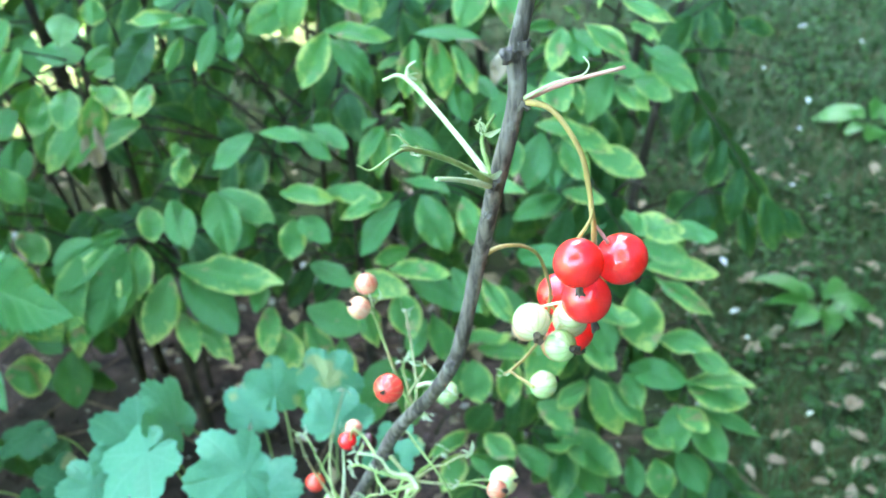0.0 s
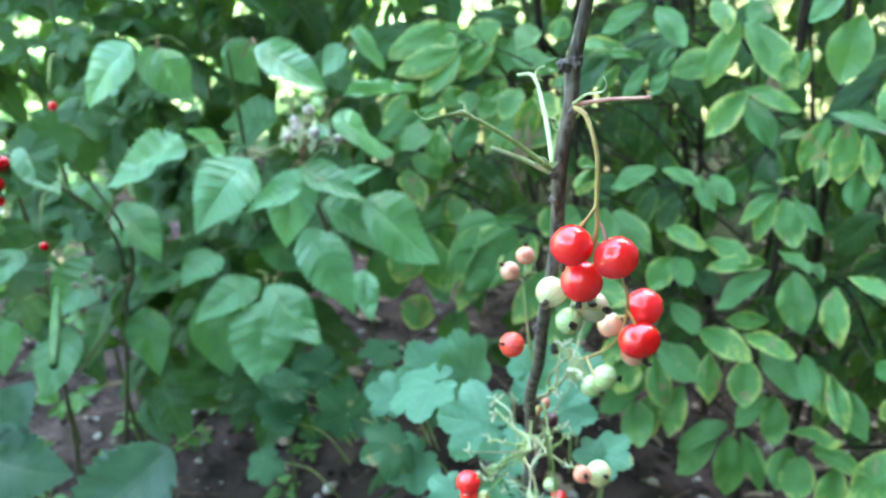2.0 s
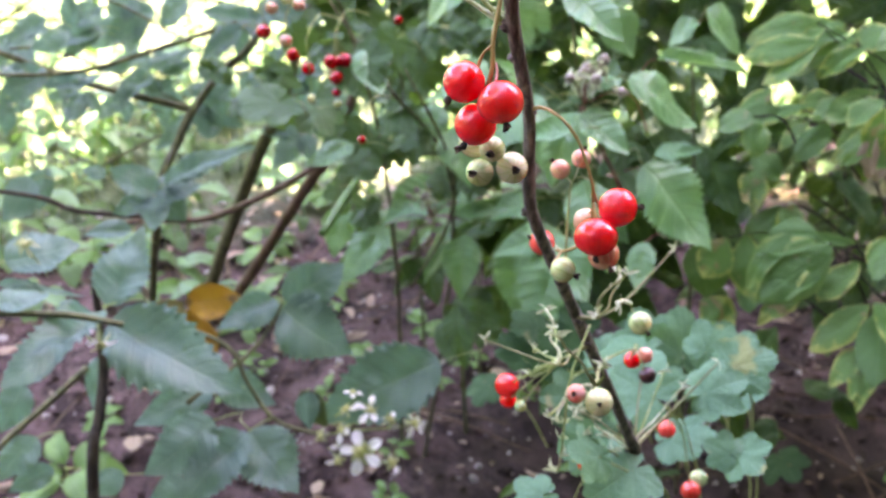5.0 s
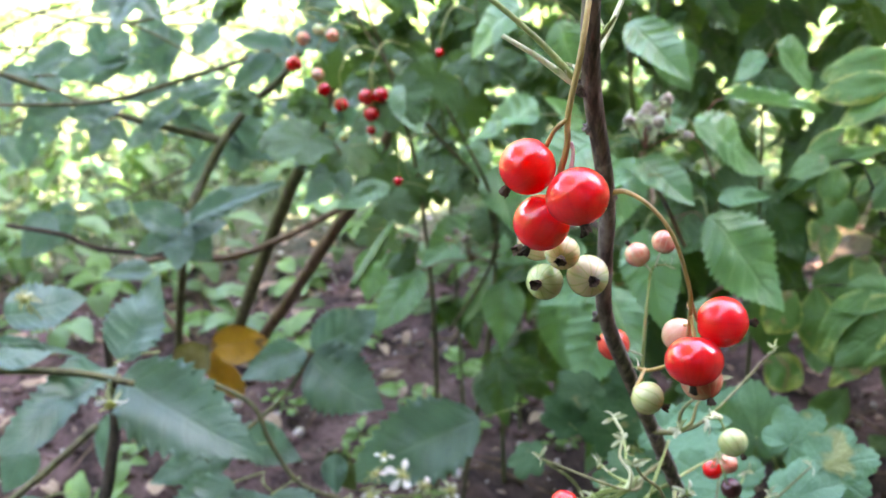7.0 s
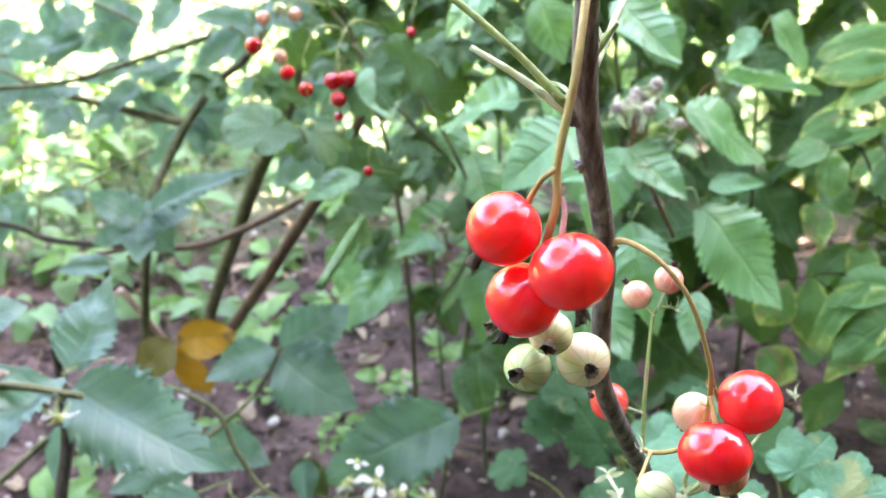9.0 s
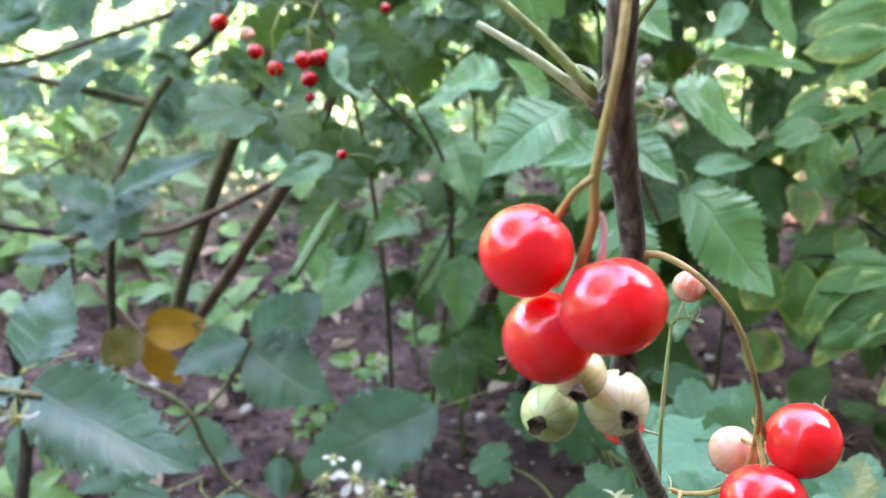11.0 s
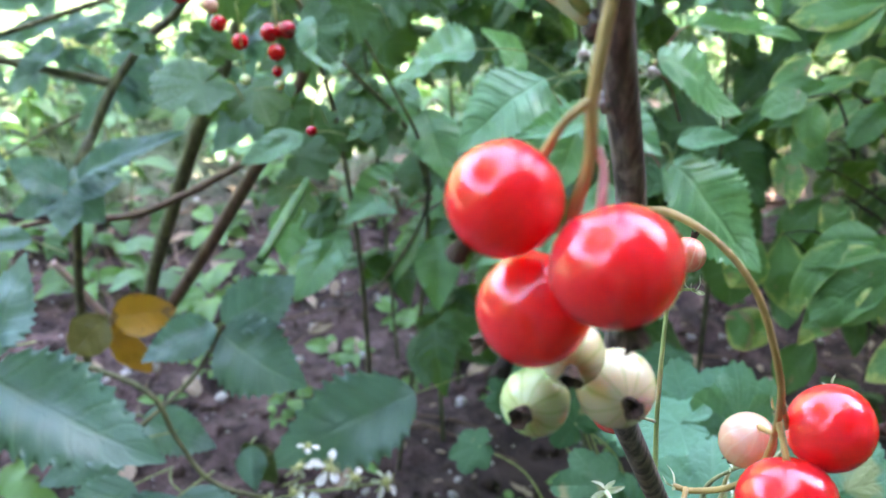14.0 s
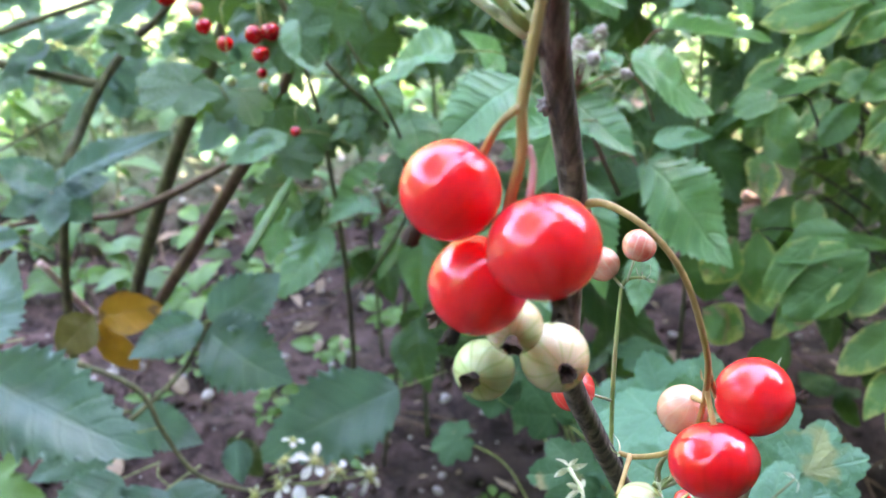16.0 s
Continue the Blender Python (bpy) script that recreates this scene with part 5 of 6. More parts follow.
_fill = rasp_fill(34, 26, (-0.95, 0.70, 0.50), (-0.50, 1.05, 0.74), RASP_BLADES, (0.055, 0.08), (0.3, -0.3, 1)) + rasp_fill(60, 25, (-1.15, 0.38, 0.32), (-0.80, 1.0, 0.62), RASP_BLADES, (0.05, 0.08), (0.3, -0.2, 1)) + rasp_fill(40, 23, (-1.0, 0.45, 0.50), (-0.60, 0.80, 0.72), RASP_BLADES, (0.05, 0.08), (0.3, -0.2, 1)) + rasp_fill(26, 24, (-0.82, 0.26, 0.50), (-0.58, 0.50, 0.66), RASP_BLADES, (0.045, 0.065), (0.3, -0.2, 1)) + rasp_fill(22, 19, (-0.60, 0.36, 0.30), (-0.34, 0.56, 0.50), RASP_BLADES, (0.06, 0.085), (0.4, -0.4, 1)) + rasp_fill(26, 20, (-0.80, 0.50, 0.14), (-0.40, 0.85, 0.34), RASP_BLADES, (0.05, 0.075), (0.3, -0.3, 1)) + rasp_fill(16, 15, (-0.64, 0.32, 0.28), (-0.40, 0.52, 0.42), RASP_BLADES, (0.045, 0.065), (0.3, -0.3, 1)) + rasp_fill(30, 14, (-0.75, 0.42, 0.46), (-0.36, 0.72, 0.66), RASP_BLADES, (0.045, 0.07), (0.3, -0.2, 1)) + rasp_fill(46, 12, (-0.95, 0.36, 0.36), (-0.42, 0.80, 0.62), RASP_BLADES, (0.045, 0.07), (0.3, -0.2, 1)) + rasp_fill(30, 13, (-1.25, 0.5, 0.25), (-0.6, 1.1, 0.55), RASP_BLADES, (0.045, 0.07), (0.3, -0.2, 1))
joined("inner_foliage", _fill, M_RASP_SHADED, raspberry, "", "stuff")
# unseen leaves above the canes, added to shade them and the soil
joined("upper_foliage", shade_leaves(2300, 62, (-1.3, 0.30, 0.80), (-0.36, 1.15, 1.15), (0.06, 0.085), lambda c: in_mound(c, (-0.80, 0.70, 0.76), (0.50, 0.46, 0.36))), M_RASP_SHADED, raspberry, "", "stuff")


def bud_mesh(seed):
    bm = bmesh.new()
    bmesh.ops.create_icosphere(bm, subdivisions=3, radius=0.5)
    for v in bm.verts:
        v.co *= 1 + 0.12 * noise.noise(v.co * 5 + Vector((seed, 0, 0)))
        v.co.z *= 1.15
        if v.co.z > 0.2:
            v.co.x *= 0.8
            v.co.y *= 0.8
    for f in bm.faces:
        f.smooth = True
    me = bpy.data.meshes.new("bud")
    bm.to_mesh(me)
    bm.free()
    me.materials.append(M_BUD)
    return me


BUDS = [bud_mesh(1), bud_mesh(2)]


def bud_cluster(plant, center, count, spread, size, seed):
    """Downy closed buds on short stalks, with pointed sepals."""
    rnd, c = random.Random(seed), Vector(center)
    for _ in range(count):
        p = c + Vector((rnd.uniform(-1, 1), rnd.uniform(-1, 1), rnd.uniform(-0.4, 0.5))) * spread
        d = (p - c + Vector((0, 0, spread * 0.3))).normalized()
        ob = part("bud", rnd.choice(BUDS), M_BUD, plant, "grey-pink downy bud")
        s = size * rnd.uniform(0.8, 1.15)
        ob.matrix_basis = Matrix.Translation(p) @ d.to_track_quat("Z", "Y").to_matrix().to_4x4() @ Matrix.Diagonal((s, s, s, 1))
        for k in range(4):
            e = (d.orthogonal() * math.cos(k * 1.57) + d.cross(d.orthogonal()) * math.sin(k * 1.57) + d * rnd.uniform(-0.4, 0.5)).normalized()
            sep = leaf_on(plant, WEED_BLADES, M_SEPAL, p - d * s * 0.4, p - d * s * 0.4 + e * s * rnd.uniform(1.1, 1.7), s * 0.5, "sepal", d)
            sep.parent = ob
            sep.matrix_parent_inverse = world_of(ob).inverted()
        stalk(plant, M_REDSTALK, [(*(c - Vector((0, 0, spread * 0.9))), 0.0008), (*((c + p) / 2 - Vector((0, 0, spread * 0.3))), 0.0006), (*(p - d * s * 0.4), 0.0005)], "bud_stalk", "", 5)


bud_cluster(raspberry, (-0.248, 0.335, 0.627), 10, 0.017, 0.0060, 3)
bud_cluster(raspberry, (-0.452, 0.315, 0.462), 9, 0.020, 0.0060, 4)
stalk(raspberry, M_REDSTALK, [(-0.248, 0.335, 0.610, 0.0012), (-0.262, 0.352, 0.585, 0.0014), (-0.30, 0.40, 0.52, 0.0018)], "bud_stalk")

# ---- the second currant bush ----
far_bush = thing("currant_bush", (-0.62, 0.34, GROUND), "leafy currant bush with hanging bunches of red berries", "currant bush")


def far_currant_leaf(x, y, z, tx, ty, tz, w):
    # far leaves take the leaf copy that has shade in its colour
    currant_leaf(x, y, z, tx, ty, tz, w * 0.80, far_bush, (x / 1000 - 0.03, y / 1000 + 0.04, z / 1000 - 0.03), M_RASP_SHADED)


far_currant_leaf(-379, 264, 617, -378, 240, 595, 30)
far_currant_leaf(-383, 240, 607, -352, 251, 593, 35)
far_currant_leaf(-416, 217, 564, -386, 224, 548, 30)
far_currant_leaf(-405, 188, 576, -387, 150, 570, 27)
far_currant_leaf(-421, 194, 565, -412, 209, 550, 24)
far_currant_leaf(-426, 239, 547, -419, 215, 516, 23)
far_currant_leaf(-442, 265, 522, -441, 237, 503, 32)
far_currant_leaf(-392, 225, 513, -378, 249, 498, 32)
far_currant_leaf(-432, 244, 511, -424, 277, 514, 30)
far_currant_leaf(-422, 294, 579, -423, 316, 605, 29)
far_currant_leaf(-428, 304, 605, -438, 283, 616, 33)
far_currant_leaf(-510, 224, 589, -499, 237, 565, 27)

def far_truss(hook, *fruit):
    """A hanging bunch: a stalk from its hook and berries (x, y, z in metres, size in mm)."""
    h = Vector(hook)
    for x, y, z, size, skin in fruit:
        top = berry(far_bush, (x, y, z), size / 1000, skin, h - Vector((x, y, z)), 1.0, 0.2)
        stalk(far_bush, M_GREENSTEM, [(*h, 0.0007), (*((h + top) / 2 + Vector((0.002, 0, 0.002))), 0.0005), (*top, 0.0004)], "pedicel", "", 5)
    stalk(far_bush, M_GREENSTEM, [(*h, 0.0008), (*(h + Vector((-0.012, 0.012, 0.012))), 0.0009), (*(h + Vector((-0.04, 0.035, 0.0))), 0.0012)], "truss_stalk", "", 6)


# deep red on the far bunches also stands in for leaf shade
far_truss((-0.390, 0.226, 0.622), (-0.386, 0.222, 0.606, 10, M_DEEP), (-0.384, 0.2305, 0.607, 9.5, M_DEEP), (-0.381, 0.2235, 0.597, 9, M_DEEP), (-0.394, 0.228, 0.603, 9, M_DEEP), (-0.380, 0.223, 0.587, 5.5, M_DEEP), (-0.378, 0.223, 0.580, 5.5, M_GREEN))
far_truss((-0.392, 0.207, 0.620), (-0.389, 0.207, 0.602, 8.5, M_DEEP), (-0.382, 0.2065, 0.584, 6, M_GREEN))
far_truss((-0.404, 0.182, 0.642), (-0.401, 0.182, 0.626, 9.5, M_DEEP))
far_truss((-0.399, 0.196, 0.634), (-0.396, 0.195, 0.620, 8, M_BLUSH), (-0.394, 0.198, 0.611, 8.5, M_DEEP))
far_truss((-0.405, 0.190, 0.655), (-0.404, 0.189, 0.640, 8, M_BLUSH), (-0.401, 0.206, 0.641, 8, M_BLUSH), (-0.402, 0.198, 0.645, 7, M_GREEN))
far_truss((-0.384, 0.268, 0.642), (-0.382, 0.267, 0.631, 5.5, M_DEEP))
far_truss((-0.368, 0.236, 0.568), (-0.365, 0.235, 0.558, 5.5, M_DEEP))
for pts in (((-0.62, 0.34, 0.05, 0.006), (-0.56, 0.32, 0.30, 0.005), (-0.47, 0.28, 0.50, 0.004), (-0.43, 0.25, 0.60, 0.003), (-0.41, 0.22, 0.68, 0.002)), ((-0.60, 0.36, 0.05, 0.006), (-0.50, 0.35, 0.35, 0.0045), (-0.43, 0.32, 0.50, 0.004), (-0.39, 0.26, 0.585, 0.003), (-0.42, 0.22, 0.655, 0.002)), ((-0.55, 0.33, 0.32, 0.004), (-0.45, 0.33, 0.44, 0.0035), (-0.40, 0.31, 0.52, 0.003), (-0.385, 0.27, 0.60, 0.002))):
    stalk(far_bush, M_CANE, [(x, y, z, r * 0.55) for x, y, z, r in pts], "branch", "dark woody branch", 8, 0.12)
_fill = rasp_fill(34, 41, (-0.56, 0.24, 0.46), (-0.40, 0.44, 0.64), CURRANT_BLADES, (0.022, 0.032), (0.4, -0.3, 1))
_fill += rasp_fill(24, 42, (-0.80, 0.16, 0.50), (-0.48, 0.5, 0.66), CURRANT_BLADES, (0.024, 0.034), (0.4, -0.3, 1))
joined("inner_foliage", _fill, M_RASP_SHADED, far_bush, "", "stuff")



# ---- the bramble ----
bramble = thing("bramble", (-0.35, 0.06, GROUND), "bramble with dark blue-green toothed leaves and white flowers", "bramble")
BRAMBLE_STEMS = []


def bramble_leaf(x, y, z, tx, ty, tz, w):
    b, t = Vector((x, y, z)) / 1000, Vector((tx, ty, tz)) / 1000
    leaf_on(bramble, BRAMBLE_BLADES, M_BRAMBLE, b, t, w / 1000 * 1.22, "leaflet", (EYE_SIDE - b).normalized() + Vector((0, 0, 0.1 if z < 420 else 1.0)), 0.2)
    stalk(bramble, M_GREENSTEM, [(*b, 0.0007), (*(b - (t - b) * 0.2 + Vector((0, 0, -0.004))), 0.0007), (*(b - (t - b) * 0.35 + Vector((-0.015, 0.005, -0.02))), 0.0009)], "leaf_stalk", "", 5)


bramble_leaf(-332, 59, 473, -270, 127, 454, 50)
bramble_leaf(-310, 58, 496, -239, 4, 503, 27)
bramble_leaf(-373, 119, 375, -366, 62, 364, 27)
bramble_leaf(-411, 127, 360, -390, 166, 338, 29)
bramble_leaf(-329, 114, 382, -307, 65, 370, 37)
bramble_leaf(-320, 135, 373, -290, 83, 350, 36)
bramble_leaf(-328, 138, 368, -287, 161, 339, 42)
bramble_leaf(-392, 48, 301, -387, 19, 296, 20)
bramble_leaf(-353, 91, 315, -346, 62, 308, 22)
bramble_leaf(-355, 0, 423, -337, -19, 402, 22)
bramble_leaf(-334, 3, 394, -318, -23, 379, 22)
bramble_leaf(-337, 8, 364, -329, -21, 359, 17)
bramble_leaf(-337, 49, 445, -317, 42, 416, 13)
bramble_leaf(-416, 179, 413, -406, 131, 407, 27)
bramble_leaf(-416, 183, 415, -426, 237, 430, 35)
bramble_leaf(-413, 181, 409, -368, 220, 391, 48)
bramble_leaf(-358, 289, 370, -374, 194, 324, 56)
bramble_leaf(-319, 178, 397, -304, 175, 377, 16)
bramble_leaf(-320, 60, 492, -341, 88, 531, 35)
bramble_leaf(-281, 15, 552, -286, 53, 555, 29)
bramble_leaf(-266, 9, 546, -257, 52, 543, 6)
bramble_leaf(-295, 4, 517, -300, 31, 521, 19)
bramble_leaf(-492, 83, 453, -494, 49, 458, 17)
bramble_leaf(-602, 14, 458, -589, -19, 434, 33)
bramble_leaf(-625, 23, 458, -610, 12, 426, 21)
bramble_leaf(-602, 71, 453, -607, 53, 463, 14)
bramble_leaf(-559, 115, 457, -530, 179, 504, 25)
bramble_leaf(-557, 107, 450, -568, 75, 475, 29)
bramble_leaf(-557, 107, 450, -558, 145, 458, 29)
bramble_leaf(-556, 106, 449, -553, 71, 440, 21)
bramble_leaf(-556, 107, 449, -537, 128, 434, 30)
bramble_leaf(-556, 106, 449, -528, 99, 436, 24)
bramble_leaf(-695, 44, 568, -688, 4, 552, 22)
bramble_leaf(-740, 88, 543, -735, 23, 531, 29)
bramble_leaf(-739, 87, 538, -734, 46, 522, 19)
bramble_leaf(-728, 64, 577, -719, 64, 543, 16)
bramble_leaf(-742, 138, 557, -738, 86, 537, 32)
bramble_leaf(-745, 92, 560, -741, 60, 547, 29)
bramble_leaf(-739, 126, 543, -735, 114, 526, 14)
bramble_leaf(-741, 170, 563, -737, 139, 540, 29)
bramble_leaf(-746, 124, 567, -743, 96, 554, 34)
bramble_leaf(-702, 126, 523, -702, 76, 519, 17)
bramble_leaf(-678, 126, 514, -673, 87, 495, 22)
bramble_leaf(-676, 128, 509, -672, 118, 495, 19)
bramble_leaf(-676, 132, 509, -672, 134, 497, 17)
bramble_leaf(-679, 126, 519, -681, 165, 534, 19)
bramble_leaf(-677, 135, 514, -678, 161, 524, 15)
bramble_leaf(-661, 207, 554, -658, 164, 529, 23)
bramble_leaf(-681, 218, 555, -690, 175, 567, 21)
bramble_leaf(-672, 192, 517, -673, 161, 509, 13)
bramble_leaf(-663, 37, 532, -653, -5, 511, 29)
bramble_leaf(-659, 34, 520, -661, 86, 524, 20)
bramble_leaf(-663, 19, 534, -661, -2, 533, 16)
bramble_leaf(-654, 2, 512, -643, -7, 484, 17)
bramble_leaf(-709, 160, 458, -701, 117, 433, 19)
bramble_leaf(-702, 161, 442, -704, 189, 454, 22)
bramble_leaf(-767, 62, 463, -761, 38, 448, 24)
bramble_leaf(-768, 16, 469, -764, -5, 461, 14)
cane(bramble, M_CANE, (-0.95, 0.16, 0.07, 0.0078), (-0.86, 0.175, 0.19, 0.0074), (-0.755, 0.20, 0.33, 0.0068), (-0.70, 0.222, 0.42, 0.0063), (-0.69, 0.246, 0.47, 0.0052), (-0.70, 0.28, 0.56, 0.0037), label="thick dark green-brown cane")
cane(bramble, M_CANE_RED, (-0.94, 0.18, 0.07, 0.0070), (-0.82, 0.225, 0.22, 0.0067), (-0.72, 0.262, 0.35, 0.0063), (-0.655, 0.284, 0.43, 0.0055), (-0.62, 0.31, 0.52, 0.0037), label="leaning reddish brown cane")
cane(bramble, M_CANE, (-0.83, 0.085, 0.07, 0.0046), (-0.72, 0.098, 0.27, 0.0044), (-0.641, 0.117, 0.418, 0.0043), (-0.654, 0.135, 0.45, 0.0041), (-0.664, 0.158, 0.483, 0.0041), (-0.672, 0.188, 0.512, 0.0037), (-0.674, 0.214, 0.531, 0.0036), (-0.69, 0.26, 0.58, 0.0030), label="dark forked cane")
cane(bramble, M_CANE, (-0.70, -0.06, 0.57, 0.0018), (-0.695, 0.001, 0.541, 0.0026), (-0.688, 0.066, 0.509, 0.003), (-0.681, 0.113, 0.492, 0.0034), (-0.670, 0.158, 0.478, 0.004))
cane(bramble, M_CANE, (-0.66, -0.03, 0.535, 0.0012), (-0.655, 0.06, 0.53, 0.002), (-0.665, 0.13, 0.54, 0.0022), (-0.674, 0.205, 0.555, 0.0025))
cane(bramble, M_CANE_RED, (-0.611, 0.07, 0.400, 0.002), (-0.611, 0.104, 0.401, 0.0026), (-0.607, 0.138, 0.396, 0.003), (-0.606, 0.174, 0.401, 0.003), (-0.607, 0.24, 0.425, 0.003), (-0.61, 0.28, 0.45, 0.002))
cane(bramble, M_TWIG, (-0.578, -0.02, 0.465, 0.0016), (-0.578, 0.019, 0.451, 0.002), (-0.573, 0.045, 0.437, 0.0022), (-0.566, 0.107, 0.424, 0.002))
cane(bramble, M_TWIG, (-0.21, 0.00, 0.07, 0.0042), (-0.25, 0.018, 0.25, 0.004), (-0.286, 0.035, 0.394, 0.0038), (-0.307, 0.044, 0.420, 0.0036), (-0.327, 0.052, 0.447, 0.0032), (-0.34, 0.055, 0.50, 0.002), label="dark upright bramble stem")
cane(bramble, M_CANE, (-0.27, -0.07, 0.38, 0.002), (-0.298, -0.017, 0.417, 0.0022), (-0.313, 0.014, 0.432, 0.0022), (-0.326, 0.042, 0.446, 0.0022))
cane(bramble, M_CANE, (-0.38, 0.09, 0.44, 0.0015), (-0.348, 0.130, 0.428, 0.0016), (-0.331, 0.140, 0.405, 0.0015), (-0.313, 0.154, 0.384, 0.0013), (-0.296, 0.185, 0.374, 0.0011), label="green flower stalk")
cane(bramble, M_CANE, (-0.415, 0.182, 0.412, 0.0013), (-0.405, 0.166, 0.394, 0.0015), (-0.395, 0.147, 0.383, 0.0016), (-0.37, 0.10, 0.37, 0.0018))
cane(bramble, M_CANE, (-0.294, -0.03, 0.520, 0.0018), (-0.293, 0.034, 0.507, 0.002), (-0.286, 0.068, 0.497, 0.0018))


def bramble_sprig(x, y, z, size, seed):
    """A three-part leaf on its thin stalk, hung from the canes behind."""
    rnd = random.Random(seed)
    c = Vector((x, y, z))
    out = Vector((rnd.uniform(0.2, 1), rnd.uniform(-1, 1), rnd.uniform(-0.5, 0.1))).normalized()
    face = Vector((0.5 + rnd.uniform(-0.4, 0.4), rnd.uniform(-0.5, 0.3), 0.8))
    side = out.cross(face).normalized()
    for turn, s in ((0.0, 1.0), (1.0, 0.8), (-1.0, 0.8)):
        d = (out * math.cos(turn) + side * math.sin(turn) + Vector((0, 0, rnd.uniform(-0.4, 0.0)))).normalized()
        leaf_on(bramble, BRAMBLE_BLADES, M_BRAMBLE, c + d * 0.003, c + d * size * s, size * s * rnd.uniform(0.55, 0.72), "leaflet", face, 0.2)
    stalk(bramble, M_GREENSTEM, [(*c, 0.0008), (*(c - out * 0.03 + Vector((-0.01, 0.01, 0.004))), 0.0009), (*(c - out * 0.05 + Vector((-0.04, 0.03, -0.02))), 0.0012)], "leaf_stalk", "", 5)


_luck = random.Random(91)
for _k in range(34):
    bramble_sprig(_luck.uniform(-0.95, -0.66), _luck.uniform(-0.12, 0.30), _luck.uniform(0.40, 0.64), _luck.uniform(0.034, 0.052), 300 + _k)
for _k in range(9):
    _x, _y, _z = _luck.uniform(-0.9, -0.68), _luck.uniform(-0.1, 0.25), _luck.uniform(0.40, 0.58)
    cane(bramble, M_CANE, (_x - 0.10, _y - 0.10, _z - 0.05 + _luck.uniform(-0.05, 0.05), 0.0012), (_x, _y, _z, 0.0014), (_x + 0.06, _y + 0.12, _z + _luck.uniform(-0.06, 0.06), 0.0009))
PETALS = [blade("petal", s, lambda v: max(0.0, math.sin(math.pi * min(1, v) ** 1.6)) ** 0.7 * 0.95 + 0.06, fold=0.1, droop=0.25, ripple=0.0, rows=8, cols=4) for s in (51, 52)]


def flower(plant, center, facing, size, petals=5, seed=0, spent=False):
    """A bramble flower: narrow white petals round a tuft of green-yellow stamens, on pointed sepals."""
    rnd, c, f = random.Random(seed), Vector(center), Vector(facing).normalized()
    x = f.orthogonal().normalized()
    y = f.cross(x)
    bm = bmesh.new()
    bmesh.ops.create_icosphere(bm, subdivisions=2, radius=size * 0.16)
    for v in bm.verts:
        v.co = v.co * (1 + 0.3 * noise.noise(v.co * 900)) + c + f * size * 0.1
    heart = part("flower_heart", bm, M_STAMEN, plant, "green-yellow flower centre")

    def lay(name, d, length, width, skin, blades):
        ob = leaf_on(plant, blades, skin, c + d * size * 0.12, c + d * length, width, name, f, 0.2)
        ob.parent = heart
        ob.matrix_parent_inverse = world_of(heart).inverted()

    for k in range(26):
        a = rnd.uniform(0, 6.283)
        d = (x * math.cos(a) + y * math.sin(a) + f * rnd.uniform(0.2, 1.6)).normalized()
        lay("stamen", d, size * rnd.uniform(0.3, 0.48), size * 0.035, M_STAMEN, WEED_BLADES)
    for k in range(5):
        a = 6.283 * k / 5 + 0.6
        lay("sepal", (x * math.cos(a) + y * math.sin(a) - f * 0.3).normalized(), size * 0.5, size * 0.18, M_SEPAL, WEED_BLADES)
    if not spent:
        for k in range(petals):
            a = 6.283 * k / 5 + rnd.uniform(-0.25, 0.25) + seed
            lay("petal", (x * math.cos(a) + y * math.sin(a) + f * rnd.uniform(-0.1, 0.5)).normalized(), size * rnd.uniform(0.62, 0.82), size * rnd.uniform(0.30, 0.40), M_PETAL, PETALS)
    stalk(plant, M_GREENSTEM, [(*c, 0.0008), (*(c - f * size * 0.6 - Vector((0.004, 0, 0.006))), 0.0007), (*(c * 0.45 + Vector((-0.300, 0.180, 0.372)) * 0.55 if (c - Vector((-0.30, 0.18, 0.372))).length < 0.1 else c - f * 0.02 - Vector((0.005, 0, 0.012))), 0.0008)], "flower_stalk", "", 5)


flower(bramble, (-0.277, 0.203, 0.371), (0.6, -0.25, 0.7), 0.021, 5, 1)
flower(bramble, (-0.290, 0.214, 0.393), (0.4, 0.1, 0.9), 0.015, 4, 2)
flower(bramble, (-0.279, 0.241, 0.384), (0.5, 0.4, 0.3), 0.015, 3, 3)
flower(bramble, (-0.268, 0.222, 0.364), (0.7, 0.0, 0.6), 0.014, 1, 4)
flower(bramble, (-0.291, 0.194, 0.382), (0.4, -0.6, 0.6), 0.013, 2, 5)
flower(bramble, (-0.292, 0.180, 0.379), (0.5, -0.6, 0.3), 0.012, 0, 6)
flower(bramble, (-0.298, 0.199, 0.392), (0.2, -0.2, 0.9), 0.012, 1, 7)
flower(bramble, (-0.286, 0.226, 0.385), (0.4, 0.2, 0.8), 0.013, 1, 8)
flower(bramble, (-0.280, 0.188, 0.366), (0.6, -0.4, 0.2), 0.012, 1, 9)
flower(bramble, (-0.303, 0.206, 0.401), (0.1, 0.0, 1.0), 0.009, 3, 10)
flower(bramble, (-0.300, 0.053, 0.479), (0.6, 0.0, -0.5), 0.017, 3, 11)
flower(bramble, (-0.267, 0.028, 0.566), (0.5, -0.3, 0.8), 0.014, 0, 12, True)

leaf_on(bramble, BRAMBLE_BLADES, M_DARKLEAF, (-0.326, 0.176, 0.394), (-0.317, 0.190, 0.363), 0.021, "leaflet", (0.7, -0.2, 0.5), 0.0, "dark olive speckled leaflet")
cane(bramble, M_SHOOT, (-0.290, 0.188, 0.533, 0.0022), (-0.323, 0.212, 0.539, 0.0030), (-0.343, 0.226, 0.542, 0.0014), label="bright green young shoot")

